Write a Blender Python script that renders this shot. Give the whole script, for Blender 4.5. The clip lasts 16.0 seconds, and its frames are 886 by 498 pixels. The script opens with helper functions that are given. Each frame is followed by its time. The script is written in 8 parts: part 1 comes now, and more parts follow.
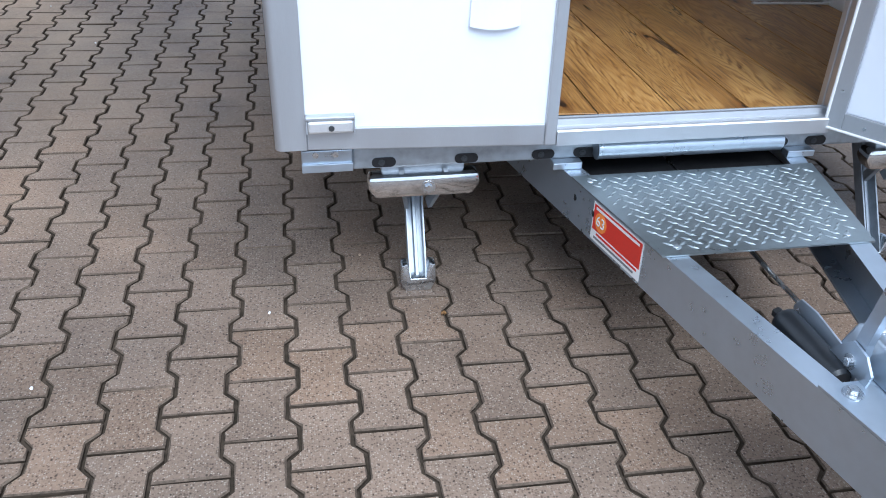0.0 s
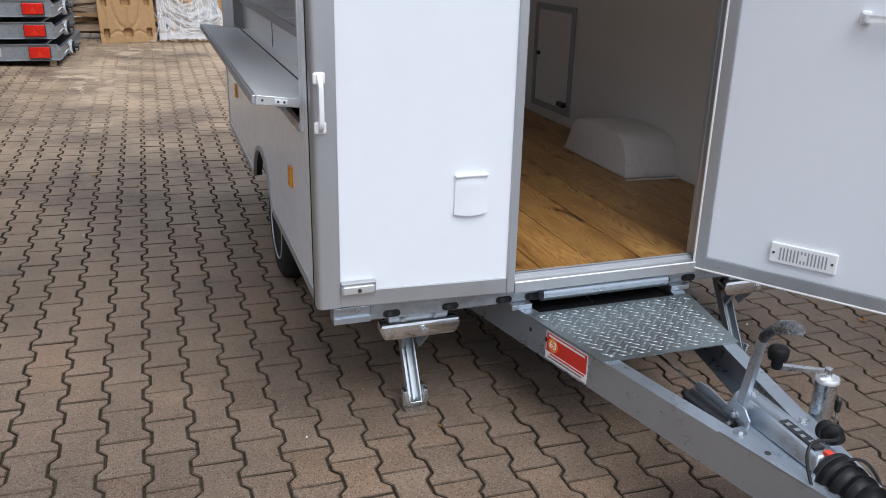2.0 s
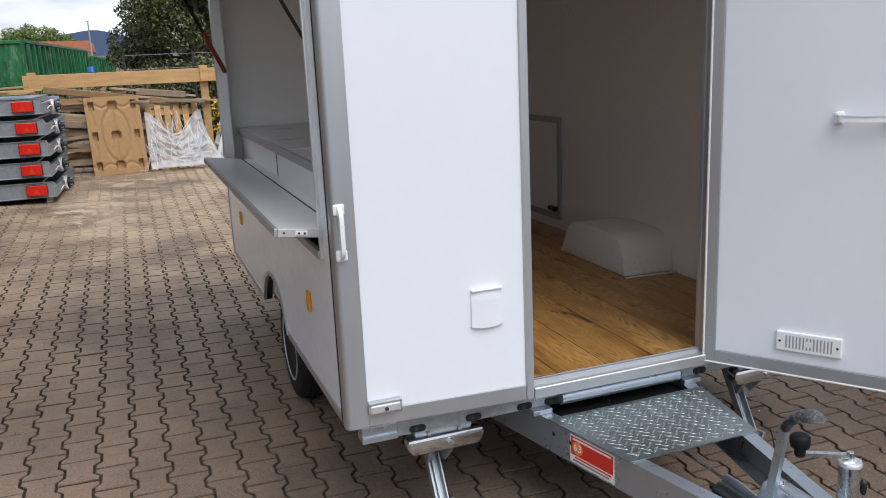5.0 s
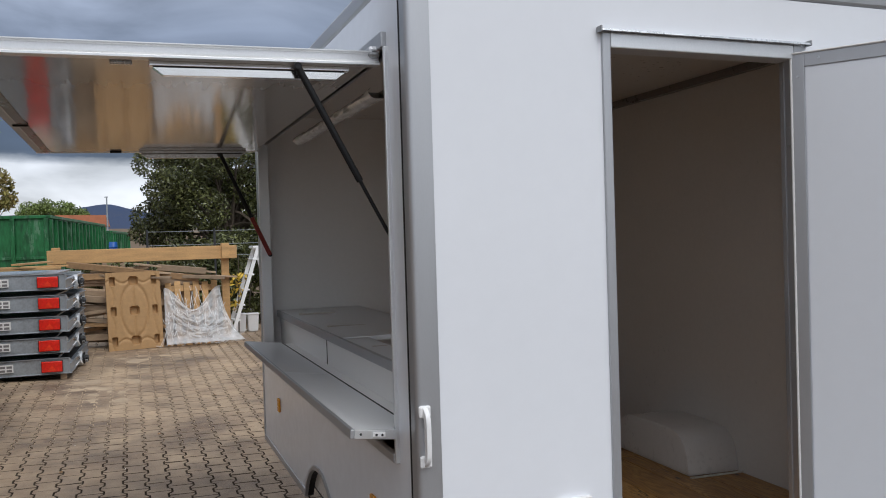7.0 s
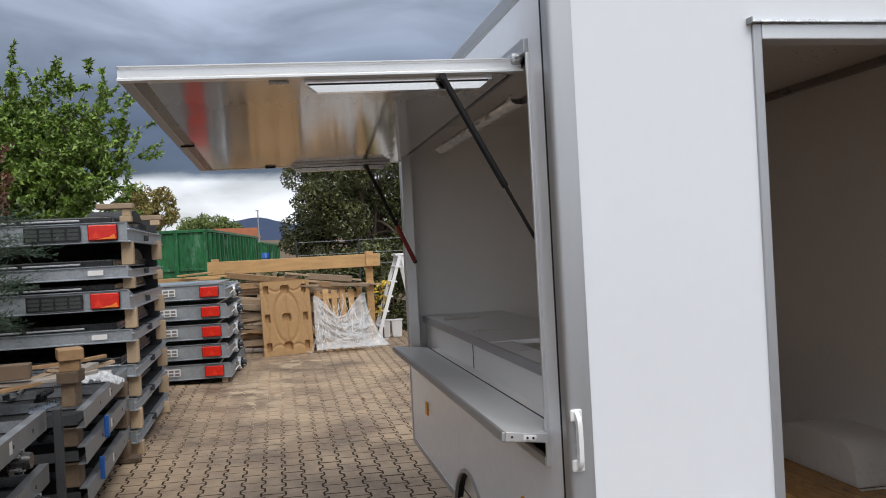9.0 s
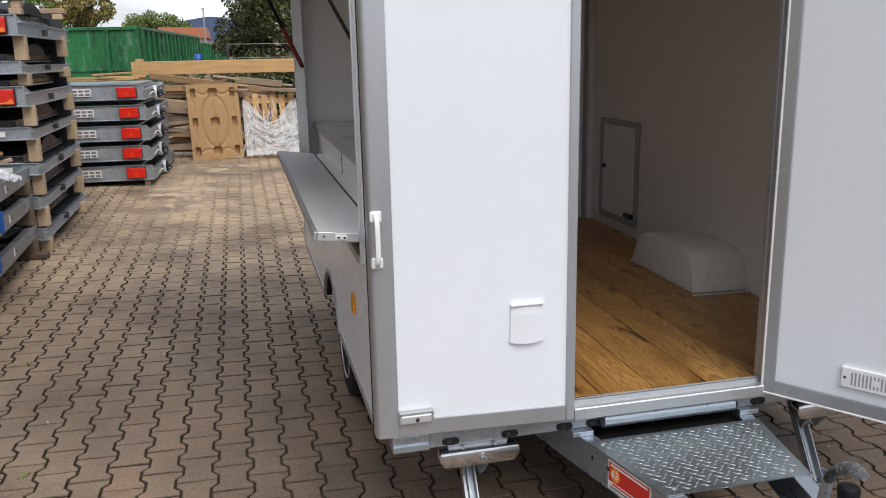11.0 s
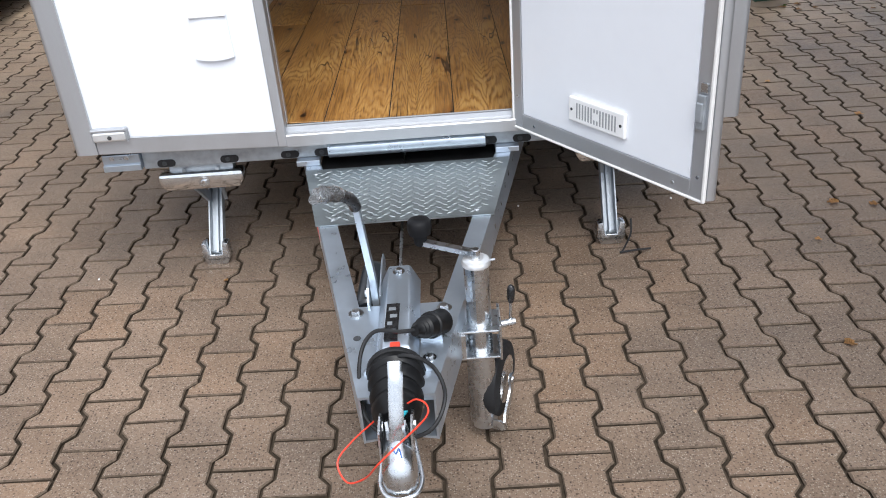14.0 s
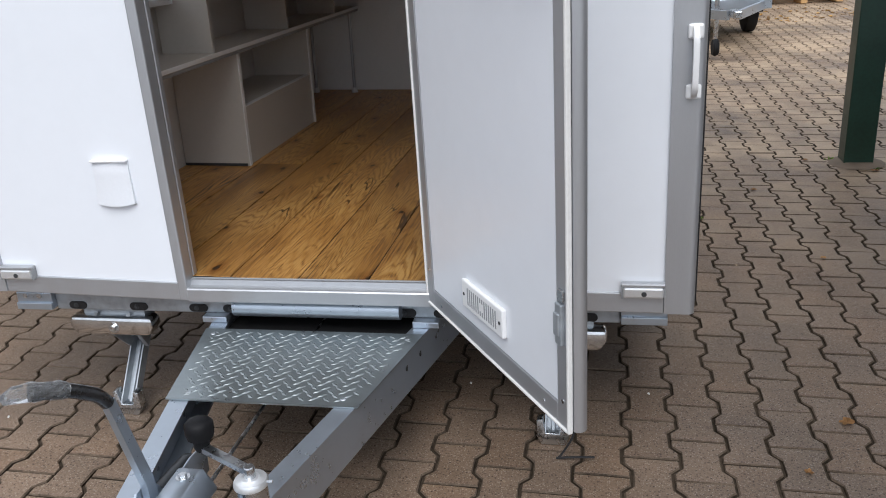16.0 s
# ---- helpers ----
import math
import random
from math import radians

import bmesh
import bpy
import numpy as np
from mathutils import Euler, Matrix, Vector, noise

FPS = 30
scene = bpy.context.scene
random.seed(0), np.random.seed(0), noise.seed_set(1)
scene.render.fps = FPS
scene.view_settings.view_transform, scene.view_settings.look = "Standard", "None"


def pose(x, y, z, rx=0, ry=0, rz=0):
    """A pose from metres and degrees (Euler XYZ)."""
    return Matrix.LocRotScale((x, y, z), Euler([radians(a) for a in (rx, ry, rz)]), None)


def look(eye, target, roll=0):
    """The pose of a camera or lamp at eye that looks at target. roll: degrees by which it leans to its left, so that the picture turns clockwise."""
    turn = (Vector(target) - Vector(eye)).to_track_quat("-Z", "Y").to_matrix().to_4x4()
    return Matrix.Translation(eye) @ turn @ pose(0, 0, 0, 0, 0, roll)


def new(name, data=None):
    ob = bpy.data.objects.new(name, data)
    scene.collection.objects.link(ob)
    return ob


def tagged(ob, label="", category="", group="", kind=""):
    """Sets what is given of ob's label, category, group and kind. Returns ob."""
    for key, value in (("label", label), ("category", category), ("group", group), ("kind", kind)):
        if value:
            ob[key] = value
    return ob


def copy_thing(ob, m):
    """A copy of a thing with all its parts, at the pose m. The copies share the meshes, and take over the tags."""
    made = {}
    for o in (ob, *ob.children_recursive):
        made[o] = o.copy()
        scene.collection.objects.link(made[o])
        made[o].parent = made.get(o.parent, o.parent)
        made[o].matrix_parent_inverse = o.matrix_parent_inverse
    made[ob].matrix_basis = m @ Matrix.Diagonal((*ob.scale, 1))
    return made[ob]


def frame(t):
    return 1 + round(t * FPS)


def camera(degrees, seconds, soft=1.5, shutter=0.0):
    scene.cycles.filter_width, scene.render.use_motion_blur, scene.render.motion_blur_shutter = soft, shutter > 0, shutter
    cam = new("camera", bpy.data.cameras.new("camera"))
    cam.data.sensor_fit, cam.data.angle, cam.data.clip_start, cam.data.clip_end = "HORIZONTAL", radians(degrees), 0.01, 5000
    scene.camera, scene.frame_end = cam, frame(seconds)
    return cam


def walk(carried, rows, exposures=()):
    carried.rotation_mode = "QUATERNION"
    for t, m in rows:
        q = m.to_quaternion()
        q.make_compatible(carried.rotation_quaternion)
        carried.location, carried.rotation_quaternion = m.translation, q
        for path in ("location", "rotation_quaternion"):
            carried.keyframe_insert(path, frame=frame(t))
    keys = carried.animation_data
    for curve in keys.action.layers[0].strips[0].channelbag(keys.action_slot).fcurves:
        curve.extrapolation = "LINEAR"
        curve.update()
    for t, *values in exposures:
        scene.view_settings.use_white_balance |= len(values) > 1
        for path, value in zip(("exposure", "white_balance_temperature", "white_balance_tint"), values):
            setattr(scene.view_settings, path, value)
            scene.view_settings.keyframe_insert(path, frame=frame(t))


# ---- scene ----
cam = camera(56.6, 16.0, soft=1.0)
PATH = [
    (0, (0.062, -1.878, 1.314), (0.373, -0.2, 0.27), 1.6),
    (0.5, (-0.051, -2.035, 1.41), (0.343, -0.335, 0.434), 1.4),
    (1, (-0.255, -2.107, 1.508), (0.301, -0.377, 0.673), -0.4),
    (1.5, (-0.368, -2.209, 1.58), (0.259, -0.47, 0.818), 1.8),
    (2, (-0.447, -2.481, 1.594), (0.178, -0.71, 0.907), 1.3),
    (2.5, (-0.493, -2.623, 1.622), (0.109, -0.811, 1.028), -1.1),
    (3, (-0.612, -2.658, 1.638), (-0.012, -0.81, 1.162), -1.7),
    (5.3, (-0.57, -2.515, 1.691), (0.122, -0.691, 1.248), -2.4),
    (5.5, (-0.572, -2.497, 1.706), (0.116, -0.668, 1.281), -1.9),
    (6, (-0.633, -2.427, 1.729), (0.045, -0.569, 1.436), -1.7),
    (6.5, (-0.716, -2.362, 1.74), (-0.016, -0.491, 1.641), -1.5),
    (7, (-0.784, -2.325, 1.741), (-0.072, -0.456, 1.709), -1.7),
    (7.5, (-0.811, -2.296, 1.733), (-0.19, -0.395, 1.722), -2.0),
    (8, (-0.816, -2.288, 1.737), (-0.374, -0.337, 1.74), -2.9),
    (8.1, (-0.808, -2.261, 1.739), (-0.397, -0.303, 1.737), -3.0),
    (8.2, (-0.824, -2.291, 1.738), (-0.433, -0.33, 1.747), -3.1),
    (10.3, (-0.756, -2.396, 1.743), (-0.333, -0.457, 1.499), -1.9),
    (10.5, (-0.66, -2.435, 1.736), (-0.212, -0.513, 1.41), -1.9),
    (11, (-0.371, -2.523, 1.71), (0.084, -0.63, 1.249), -1.2),
    (11.5, (-0.156, -2.45, 1.627), (0.508, -0.652, 1.058), -0.6),
    (12, (0.088, -2.366, 1.587), (0.708, -0.634, 0.802), -0.5),
    (12.5, (0.434, -2.595, 1.508), (0.783, -0.853, 0.589), 0.2),
    (13, (0.655, -2.654, 1.467), (0.959, -0.987, 0.405), -2.0),
    (13.5, (0.924, -2.573, 1.464), (1.11, -0.914, 0.363), -1.9),
    (14, (1.222, -2.561, 1.452), (1.184, -0.819, 0.471), -4.6),
    (14.5, (1.534, -2.559, 1.465), (1.277, -0.766, 0.617), -5.2),
    (15, (1.673, -2.452, 1.435), (1.413, -0.611, 0.698), -5.0),
    (15.5, (1.799, -2.249, 1.432), (1.471, -0.393, 0.763), -2.4),
    (16, (1.924, -2.132, 1.431), (1.538, -0.299, 0.731), -3.7),
]
EXPOSURES = [
    (0.0, 0.62, 5200, 7), (0.5, 0.46, 5300, 7), (1.0, 0.24, 5600, 8), (1.5, 0.10, 5850, 9), (2.5, 0.04, 5950, 10), (5.5, -0.04, 6150, 10), (7.0, -0.36, 6200, 10), (8.0, -0.32, 6350, 10),
    (11.0, 0.00, 6350, 10), (12.0, -0.02, 6250, 10), (12.5, 0.20, 6350, 10), (13.0, 0.62, 6300, 10), (14.0, 0.55, 6100, 10), (14.5, 0.42, 6000, 10), (15.5, 0.20, 6100, 10), (16.0, 0.12, 6100, 10),
]

walk(cam, [(t, look(eye, target, roll)) for t, eye, target, roll in PATH], EXPOSURES)

# ---- world, sun ----
world = bpy.data.worlds.new("overcast_sky")
scene.world = world
world.use_nodes = True
wt = world.node_tree
wt.nodes.clear()


def wnode(kind, **kw):
    n = wt.nodes.new(kind)
    for k, v in kw.items():
        setattr(n, k, v)
    return n


sky = wnode("ShaderNodeTexSky", sky_type="NISHITA", sun_disc=False)
sky.sun_elevation, sky.sun_rotation = radians(53.8), radians(168.9)
sky.air_density, sky.dust_density = 1.0, 2.0
coord = wnode("ShaderNodeTexCoord")
sep = wnode("ShaderNodeSeparateXYZ")
wt.links.new(coord.outputs["Generated"], sep.inputs[0])
# clouds: stretched noise, denser higher up, a bright gap over the horizon
stretch = wnode("ShaderNodeMapping")
stretch.inputs["Scale"].default_value = (1.5, 1.5, 4.6)
wt.links.new(coord.outputs["Generated"], stretch.inputs[0])
cloud = wnode("ShaderNodeTexNoise")
cloud.inputs["Scale"].default_value, cloud.inputs["Detail"].default_value = 2.2, 7.0
cloud.inputs["Roughness"].default_value = 0.55
wt.links.new(stretch.outputs[0], cloud.inputs["Vector"])
lift = wnode("ShaderNodeMath", operation="MULTIPLY_ADD")
lift.inputs[1].default_value, lift.inputs[2].default_value = 0.06, -0.03
wt.links.new(cloud.outputs["Fac"], lift.inputs[0])
high = wnode("ShaderNodeMath", operation="ADD")
wt.links.new(sep.outputs["Z"], high.inputs[0])
wt.links.new(lift.outputs[0], high.inputs[1])
band = wnode("ShaderNodeValToRGB")
ramp = band.color_ramp
ramp.elements[0].position, ramp.elements[0].color = 0.0, (0.95, 1.0, 1.06, 1)
ramp.elements[1].position, ramp.elements[1].color = 1.0, (1.25, 1.25, 1.28, 1)
for at, col in ((0.03, (1.05, 1.07, 1.10, 1)), (0.086, (0.98, 1.0, 1.05, 1)), (0.098, (0.075, 0.10, 0.165, 1)),
                (0.17, (0.115, 0.145, 0.22, 1)), (0.30, (0.48, 0.535, 0.65, 1)), (0.6, (0.95, 0.97, 1.0, 1))):
    e = ramp.elements.new(at)
    e.color = col
wt.links.new(high.outputs[0], band.inputs[0])
mottle = wnode("ShaderNodeTexNoise")
mottle.inputs["Scale"].default_value, mottle.inputs["Detail"].default_value = 3.2, 7.0
mottle.inputs["Distortion"].default_value = 0.6
wt.links.new(stretch.outputs[0], mottle.inputs["Vector"])
mr = wnode("ShaderNodeMapRange")
mr.inputs["From Min"].default_value, mr.inputs["From Max"].default_value = 0.3, 0.7
mr.inputs["To Min"].default_value, mr.inputs["To Max"].default_value = 0.62, 1.42
wt.links.new(mottle.outputs["Fac"], mr.inputs["Value"])
# the cloud deck breaks towards the front of the yard, where the low sky is bright
open_side = wnode("ShaderNodeMapRange", interpolation_type="SMOOTHSTEP")
open_side.inputs["From Min"].default_value, open_side.inputs["From Max"].default_value = 0.15, -0.65
open_side.inputs["To Max"].default_value = 0.85
wt.links.new(sep.outputs["Y"], open_side.inputs["Value"])
clear = wnode("ShaderNodeMix", data_type="RGBA")
clear.inputs[7].default_value = (1.02, 1.05, 1.10, 1)
wt.links.new(open_side.outputs[0], clear.inputs[0])
wt.links.new(band.outputs[0], clear.inputs[6])
vary = wnode("ShaderNodeMix", data_type="RGBA", blend_type="MULTIPLY")
vary.inputs["Factor"].default_value = 1.0
wt.links.new(clear.outputs[2], vary.inputs[6])
wt.links.new(mr.outputs[0], vary.inputs[7])
bg_cloud = wnode("ShaderNodeBackground")
bg_cloud.inputs["Strength"].default_value = 0.86
wt.links.new(vary.outputs[2], bg_cloud.inputs["Color"])
bg_sky = wnode("ShaderNodeBackground")
bg_sky.inputs["Strength"].default_value = 0.02
wt.links.new(sky.outputs[0], bg_sky.inputs["Color"])
both = wnode("ShaderNodeAddShader")
wt.links.new(bg_cloud.outputs[0], both.inputs[0])
wt.links.new(bg_sky.outputs[0], both.inputs[1])
wout = wnode("ShaderNodeOutputWorld")
wt.links.new(both.outputs[0], wout.inputs[0])

sun_data = bpy.data.lights.new("sun", "SUN")
sun_data.energy, sun_data.angle, sun_data.color = 2.2, radians(40), (1.0, 0.97, 0.92)
sun = new("sun", sun_data)
sun.matrix_world = look((0.9, -4.6, 6.4), (0.0, 0.0, 0.0))


# ---- materials ----
def material(name, color, rough=0.5, metal=0.0, vary=0.12, scale=8.0, fine=120.0, bump=0.05, stretch=(1, 1, 1), tint=None,
             rnd=0.0, coat=0.0, wear=0.0, spec=0.5):
    """A surface with variation at two scales, roughness changes and fine relief."""
    m = bpy.data.materials.new(name)
    m.use_nodes = True
    nt = m.node_tree
    b = nt.nodes["Principled BSDF"]
    b.inputs["Metallic"].default_value = metal
    b.inputs["Specular IOR Level"].default_value = spec
    if coat:
        b.inputs["Coat Weight"].default_value, b.inputs["Coat Roughness"].default_value = coat, 0.08
    tc = nt.nodes.new("ShaderNodeTexCoord")
    mp = nt.nodes.new("ShaderNodeMapping")
    mp.inputs["Scale"].default_value = stretch
    nt.links.new(tc.outputs["Object"], mp.inputs[0])
    big, small = nt.nodes.new("ShaderNodeTexNoise"), nt.nodes.new("ShaderNodeTexNoise")
    for n, s, d in ((big, scale, 5), (small, fine, 3)):
        n.inputs["Scale"].default_value, n.inputs["Detail"].default_value = s, d
        nt.links.new(mp.outputs[0], n.inputs["Vector"])
    add = nt.nodes.new("ShaderNodeMath")
    add.operation = "ADD"
    nt.links.new(big.outputs["Fac"], add.inputs[0])
    nt.links.new(small.outputs["Fac"], add.inputs[1])
    rg = nt.nodes.new("ShaderNodeMapRange")
    rg.inputs["From Min"].default_value, rg.inputs["From Max"].default_value = 0.65, 1.35
    rg.inputs["To Min"].default_value, rg.inputs["To Max"].default_value = 0.0, 1.0
    nt.links.new(add.outputs[0], rg.inputs["Value"])
    mix = nt.nodes.new("ShaderNodeMix")
    mix.data_type = "RGBA"
    dark = tint or tuple(c * (1 - vary) for c in color)
    light = tuple(min(1, c * (1 + vary)) for c in color)
    mix.inputs[6].default_value, mix.inputs[7].default_value = (*dark, 1), (*light, 1)
    nt.links.new(rg.outputs[0], mix.inputs[0])
    col = mix.outputs[2]
    if rnd:
        info, geo = nt.nodes.new("ShaderNodeObjectInfo"), nt.nodes.new("ShaderNodeNewGeometry")
        s = nt.nodes.new("ShaderNodeMath")
        s.operation = "ADD"
        nt.links.new(info.outputs["Random"], s.inputs[0])
        nt.links.new(geo.outputs["Random Per Island"], s.inputs[1])
        fr = nt.nodes.new("ShaderNodeMath")
        fr.operation = "FRACT"
        nt.links.new(s.outputs[0], fr.inputs[0])
        rr = nt.nodes.new("ShaderNodeMapRange")
        rr.inputs["To Min"].default_value, rr.inputs["To Max"].default_value = 1 - rnd, 1 + rnd
        nt.links.new(fr.outputs[0], rr.inputs["Value"])
        hv = nt.nodes.new("ShaderNodeHueSaturation")
        nt.links.new(rr.outputs[0], hv.inputs["Value"])
        nt.links.new(col, hv.inputs["Color"])
        col = hv.outputs[0]
    nt.links.new(col, b.inputs["Base Color"])
    ro = nt.nodes.new("ShaderNodeMapRange")
    ro.inputs["To Min"].default_value, ro.inputs["To Max"].default_value = max(0.02, rough * (1 - 0.2 - wear)), min(1, rough * (1.2 + wear))
    nt.links.new(rg.outputs[0], ro.inputs["Value"])
    nt.links.new(ro.outputs[0], b.inputs["Roughness"])
    if bump:
        bp = nt.nodes.new("ShaderNodeBump")
        bp.inputs["Strength"].default_value, bp.inputs["Distance"].default_value = bump, 0.004
        nt.links.new(small.outputs["Fac"], bp.inputs["Height"])
        nt.links.new(bp.outputs[0], b.inputs["Normal"])
    return m


WHITE = material("white_gelcoat_panel", (0.79, 0.812, 0.854), 0.22, vary=0.012, scale=1.2, fine=18, bump=0.008)
BORDER = material("brown_grey_border", (0.20, 0.18, 0.165), 0.3, 0.2, vary=0.08, scale=4, fine=40, bump=0.01)
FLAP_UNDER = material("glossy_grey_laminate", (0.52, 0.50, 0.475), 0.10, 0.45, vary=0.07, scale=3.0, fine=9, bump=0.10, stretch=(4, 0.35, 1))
MELAMINE = material("warm_grey_melamine", (0.53, 0.495, 0.45), 0.4, vary=0.03, scale=3, fine=60, bump=0.0)
CABINET = material("white_cabinet_laminate", (0.84, 0.835, 0.82), 0.35, vary=0.02, scale=2, fine=40, bump=0.0)
# white lining with the interior's brownish dimness put into its colour
WHITE_IN_DIM = material("dimmed_white_inner_panel", (0.69, 0.655, 0.615), 0.32, vary=0.03, scale=1.5, fine=40, bump=0.0)
WHITE_PLASTIC = material("white_plastic", (0.82, 0.82, 0.82), 0.35, vary=0.03, scale=20, bump=0.01)
GREY_PLASTIC = material("grey_plastic", (0.3, 0.31, 0.32), 0.45, vary=0.06, bump=0.02)
SEAL = material("white_rubber_seal", (0.72, 0.71, 0.69), 0.5, vary=0.06, bump=0.01)
CHROME = material("bright_plated_steel", (0.68, 0.69, 0.70), 0.13, 1.0, vary=0.1, scale=20, fine=60, bump=0.05)
POLISHED = material("polished_aluminium", (0.90, 0.91, 0.92), 0.16, 1.0, vary=0.03, scale=4, fine=80, bump=0.01)
COWL_PLASTIC = material("pale_grey_white_plastic", (0.75, 0.765, 0.80), 0.4, vary=0.02, scale=10, bump=0.01)
STRUT_BLACK = material("black_strut_paint", (0.012, 0.012, 0.013), 0.45, vary=0.1, bump=0.0, spec=0.22)
ALU = material("anodised_aluminium", (0.50, 0.51, 0.53), 0.42, 0.75, vary=0.05, scale=3, fine=200, bump=0.012, stretch=(6, 6, 0.4))
ALU_LIGHT = material("mill_aluminium", (0.78, 0.79, 0.80), 0.35, 0.7, vary=0.05, scale=4, fine=200, bump=0.012)
ALU_SHELF = material("brushed_grey_shelf", (0.73, 0.745, 0.76), 0.36, 0.15, vary=0.03, scale=2, fine=160, bump=0.006, stretch=(8, 1, 1))
GALV = material("galvanised_steel", (0.46, 0.515, 0.58), 0.34, 0.8, vary=0.06, scale=7, fine=35, bump=0.015, wear=0.12)
GALV_DULL = material("dull_galvanised_steel", (0.39, 0.42, 0.45), 0.48, 0.7, vary=0.25, scale=5, fine=45, bump=0.06, wear=0.15)
ZINC = material("bright_zinc_plating", (0.60, 0.62, 0.64), 0.27, 1.0, vary=0.12, scale=14, fine=60, bump=0.012, wear=0.1)
RIM_SILVER = material("silver_wheel_rim", (0.56, 0.58, 0.60), 0.35, 0.35, vary=0.1, scale=8, fine=60, bump=0.02)
TREAD_LUG = material("worn_tread_lugs", (0.31, 0.345, 0.355), 0.5, 0.75, vary=0.2, scale=30, fine=90, bump=0.03)
TREAD = material("galvanised_tread_plate", (0.33, 0.37, 0.385), 0.36, 0.85, vary=0.10, scale=6, fine=60, bump=0.05, wear=0.1)
DARK_STEEL = material("dark_underbody_steel", (0.05, 0.052, 0.055), 0.6, 0.3, vary=0.3, scale=6, bump=0.1)
BLACK = material("black_rubber", (0.018, 0.018, 0.019), 0.5, vary=0.3, scale=30, fine=180, bump=0.06, spec=0.28)
KNOB_BLACK = material("matt_black_plastic", (0.007, 0.007, 0.008), 0.55, vary=0.2, scale=40, fine=160, bump=0.02, spec=0.2)
RUBBER = material("black_bellows_rubber", (0.007, 0.007, 0.0075), 0.40, vary=0.2, scale=30, fine=160, bump=0.03, spec=0.25)
SPRING_BLACK = material("black_painted_cylinder", (0.016, 0.018, 0.021), 0.34, vary=0.2, bump=0.01, spec=0.4)
BLACK_GLOSS = material("black_plastic", (0.015, 0.015, 0.016), 0.28, vary=0.2, scale=20, bump=0.02)
TYRE = material("tyre_rubber", (0.014, 0.014, 0.015), 0.75, vary=0.3, scale=14, fine=90, bump=0.12, spec=0.3)
RED_TUBE = material("red_painted_tube", (0.25, 0.025, 0.018), 0.35, vary=0.2, bump=0.02)
RED_CABLE = material("red_coated_cable", (0.75, 0.06, 0.03), 0.4, vary=0.15, bump=0.02)
RED_STICKER = material("red_sticker", (0.62, 0.035, 0.02), 0.35, vary=0.06, bump=0.01)
ORANGE_STICKER = material("orange_sticker", (0.85, 0.25, 0.04), 0.35, vary=0.05, bump=0.01)
WHITE_STICKER = material("white_sticker", (0.8, 0.79, 0.77), 0.4, vary=0.03, bump=0.01)
DARK_PRINT = material("dark_grey_green_print", (0.05, 0.06, 0.055), 0.45, vary=0.2, bump=0.0)
GREY_PRINT = material("grey_print", (0.2, 0.19, 0.19), 0.5, vary=0.1, bump=0.0)
AMBER = material("amber_reflector", (0.72, 0.30, 0.02), 0.25, vary=0.1, scale=60, fine=300, bump=0.1)
LAMP_RED = material("red_lamp_lens", (0.66, 0.02, 0.010), 0.18, vary=0.25, scale=40, fine=260, bump=0.12)
LAMP_AMBER = material("amber_lamp_lens", (0.8, 0.22, 0.03), 0.18, vary=0.2, scale=40, fine=260, bump=0.12)
LAMP_REFLECTOR = material("orange_red_reflector", (0.74, 0.045, 0.014), 0.2, vary=0.2, scale=60, fine=300, bump=0.1)
BLUE = material("blue_plastic", (0.02, 0.11, 0.40), 0.4, vary=0.15, bump=0.02)
CYAN = material("turquoise_paint", (0.05, 0.45, 0.55), 0.4, vary=0.1, bump=0.02)
GREEN_POST = material("dark_green_paint", (0.008, 0.035, 0.022), 0.35, vary=0.3, scale=6, fine=60, bump=0.03)
PALE_WOOD = material("pale_sawn_wood", (0.45, 0.33, 0.21), 0.7, vary=0.22, scale=3, fine=40, bump=0.1, stretch=(5, 5, 1), rnd=0.15)
TIMBER = material("raw_pine_timber", (0.50, 0.30, 0.128), 0.65, vary=0.3, scale=3, fine=40, bump=0.1, stretch=(1, 6, 6), rnd=0.12)
OLD_WOOD = material("weathered_wood", (0.33, 0.24, 0.16), 0.75, vary=0.28, scale=4, fine=40, bump=0.15, stretch=(2, 5, 5), rnd=0.25)
PRESSED = material("pressed_wood_chips", (0.39, 0.235, 0.105), 0.75, vary=0.16, scale=18, fine=150, bump=0.2)
DARK_WOOD = material("dark_damp_wood", (0.13, 0.088, 0.056), 0.75, vary=0.32, scale=4, fine=40, bump=0.15, stretch=(5, 2, 5), rnd=0.3)
GREY_WOOD = material("grey_weathered_wood", (0.29, 0.26, 0.225), 0.8, vary=0.3, scale=5, fine=40, bump=0.15, stretch=(1, 6, 6), rnd=0.3)
RACK_STEEL = material("stained_rack_steel", (0.27, 0.285, 0.30), 0.5, 0.65, vary=0.35, scale=6, fine=50, bump=0.08, wear=0.2)
BROWN_WOOD = material("brown_sawn_wood", (0.34, 0.205, 0.10), 0.7, vary=0.3, scale=4, fine=40, bump=0.12, stretch=(5, 1, 5), rnd=0.2)
FILM_THIN = material("thin_stretch_film", (0.80, 0.82, 0.84), 0.25, vary=0.15, scale=10, fine=60, bump=0.3)
FILM_THIN.node_tree.nodes["Principled BSDF"].inputs["Alpha"].default_value = 0.5
FILM_GREY = material("dusty_clear_film", (0.26, 0.27, 0.275), 0.3, vary=0.3, scale=10, fine=60, bump=0.3)
FILM_GREY.node_tree.nodes["Principled BSDF"].inputs["Alpha"].default_value = 0.45
FILM = material("white_stretch_film", (0.78, 0.80, 0.82), 0.22, vary=0.12, scale=10, fine=60, bump=0.2, coat=0.4)
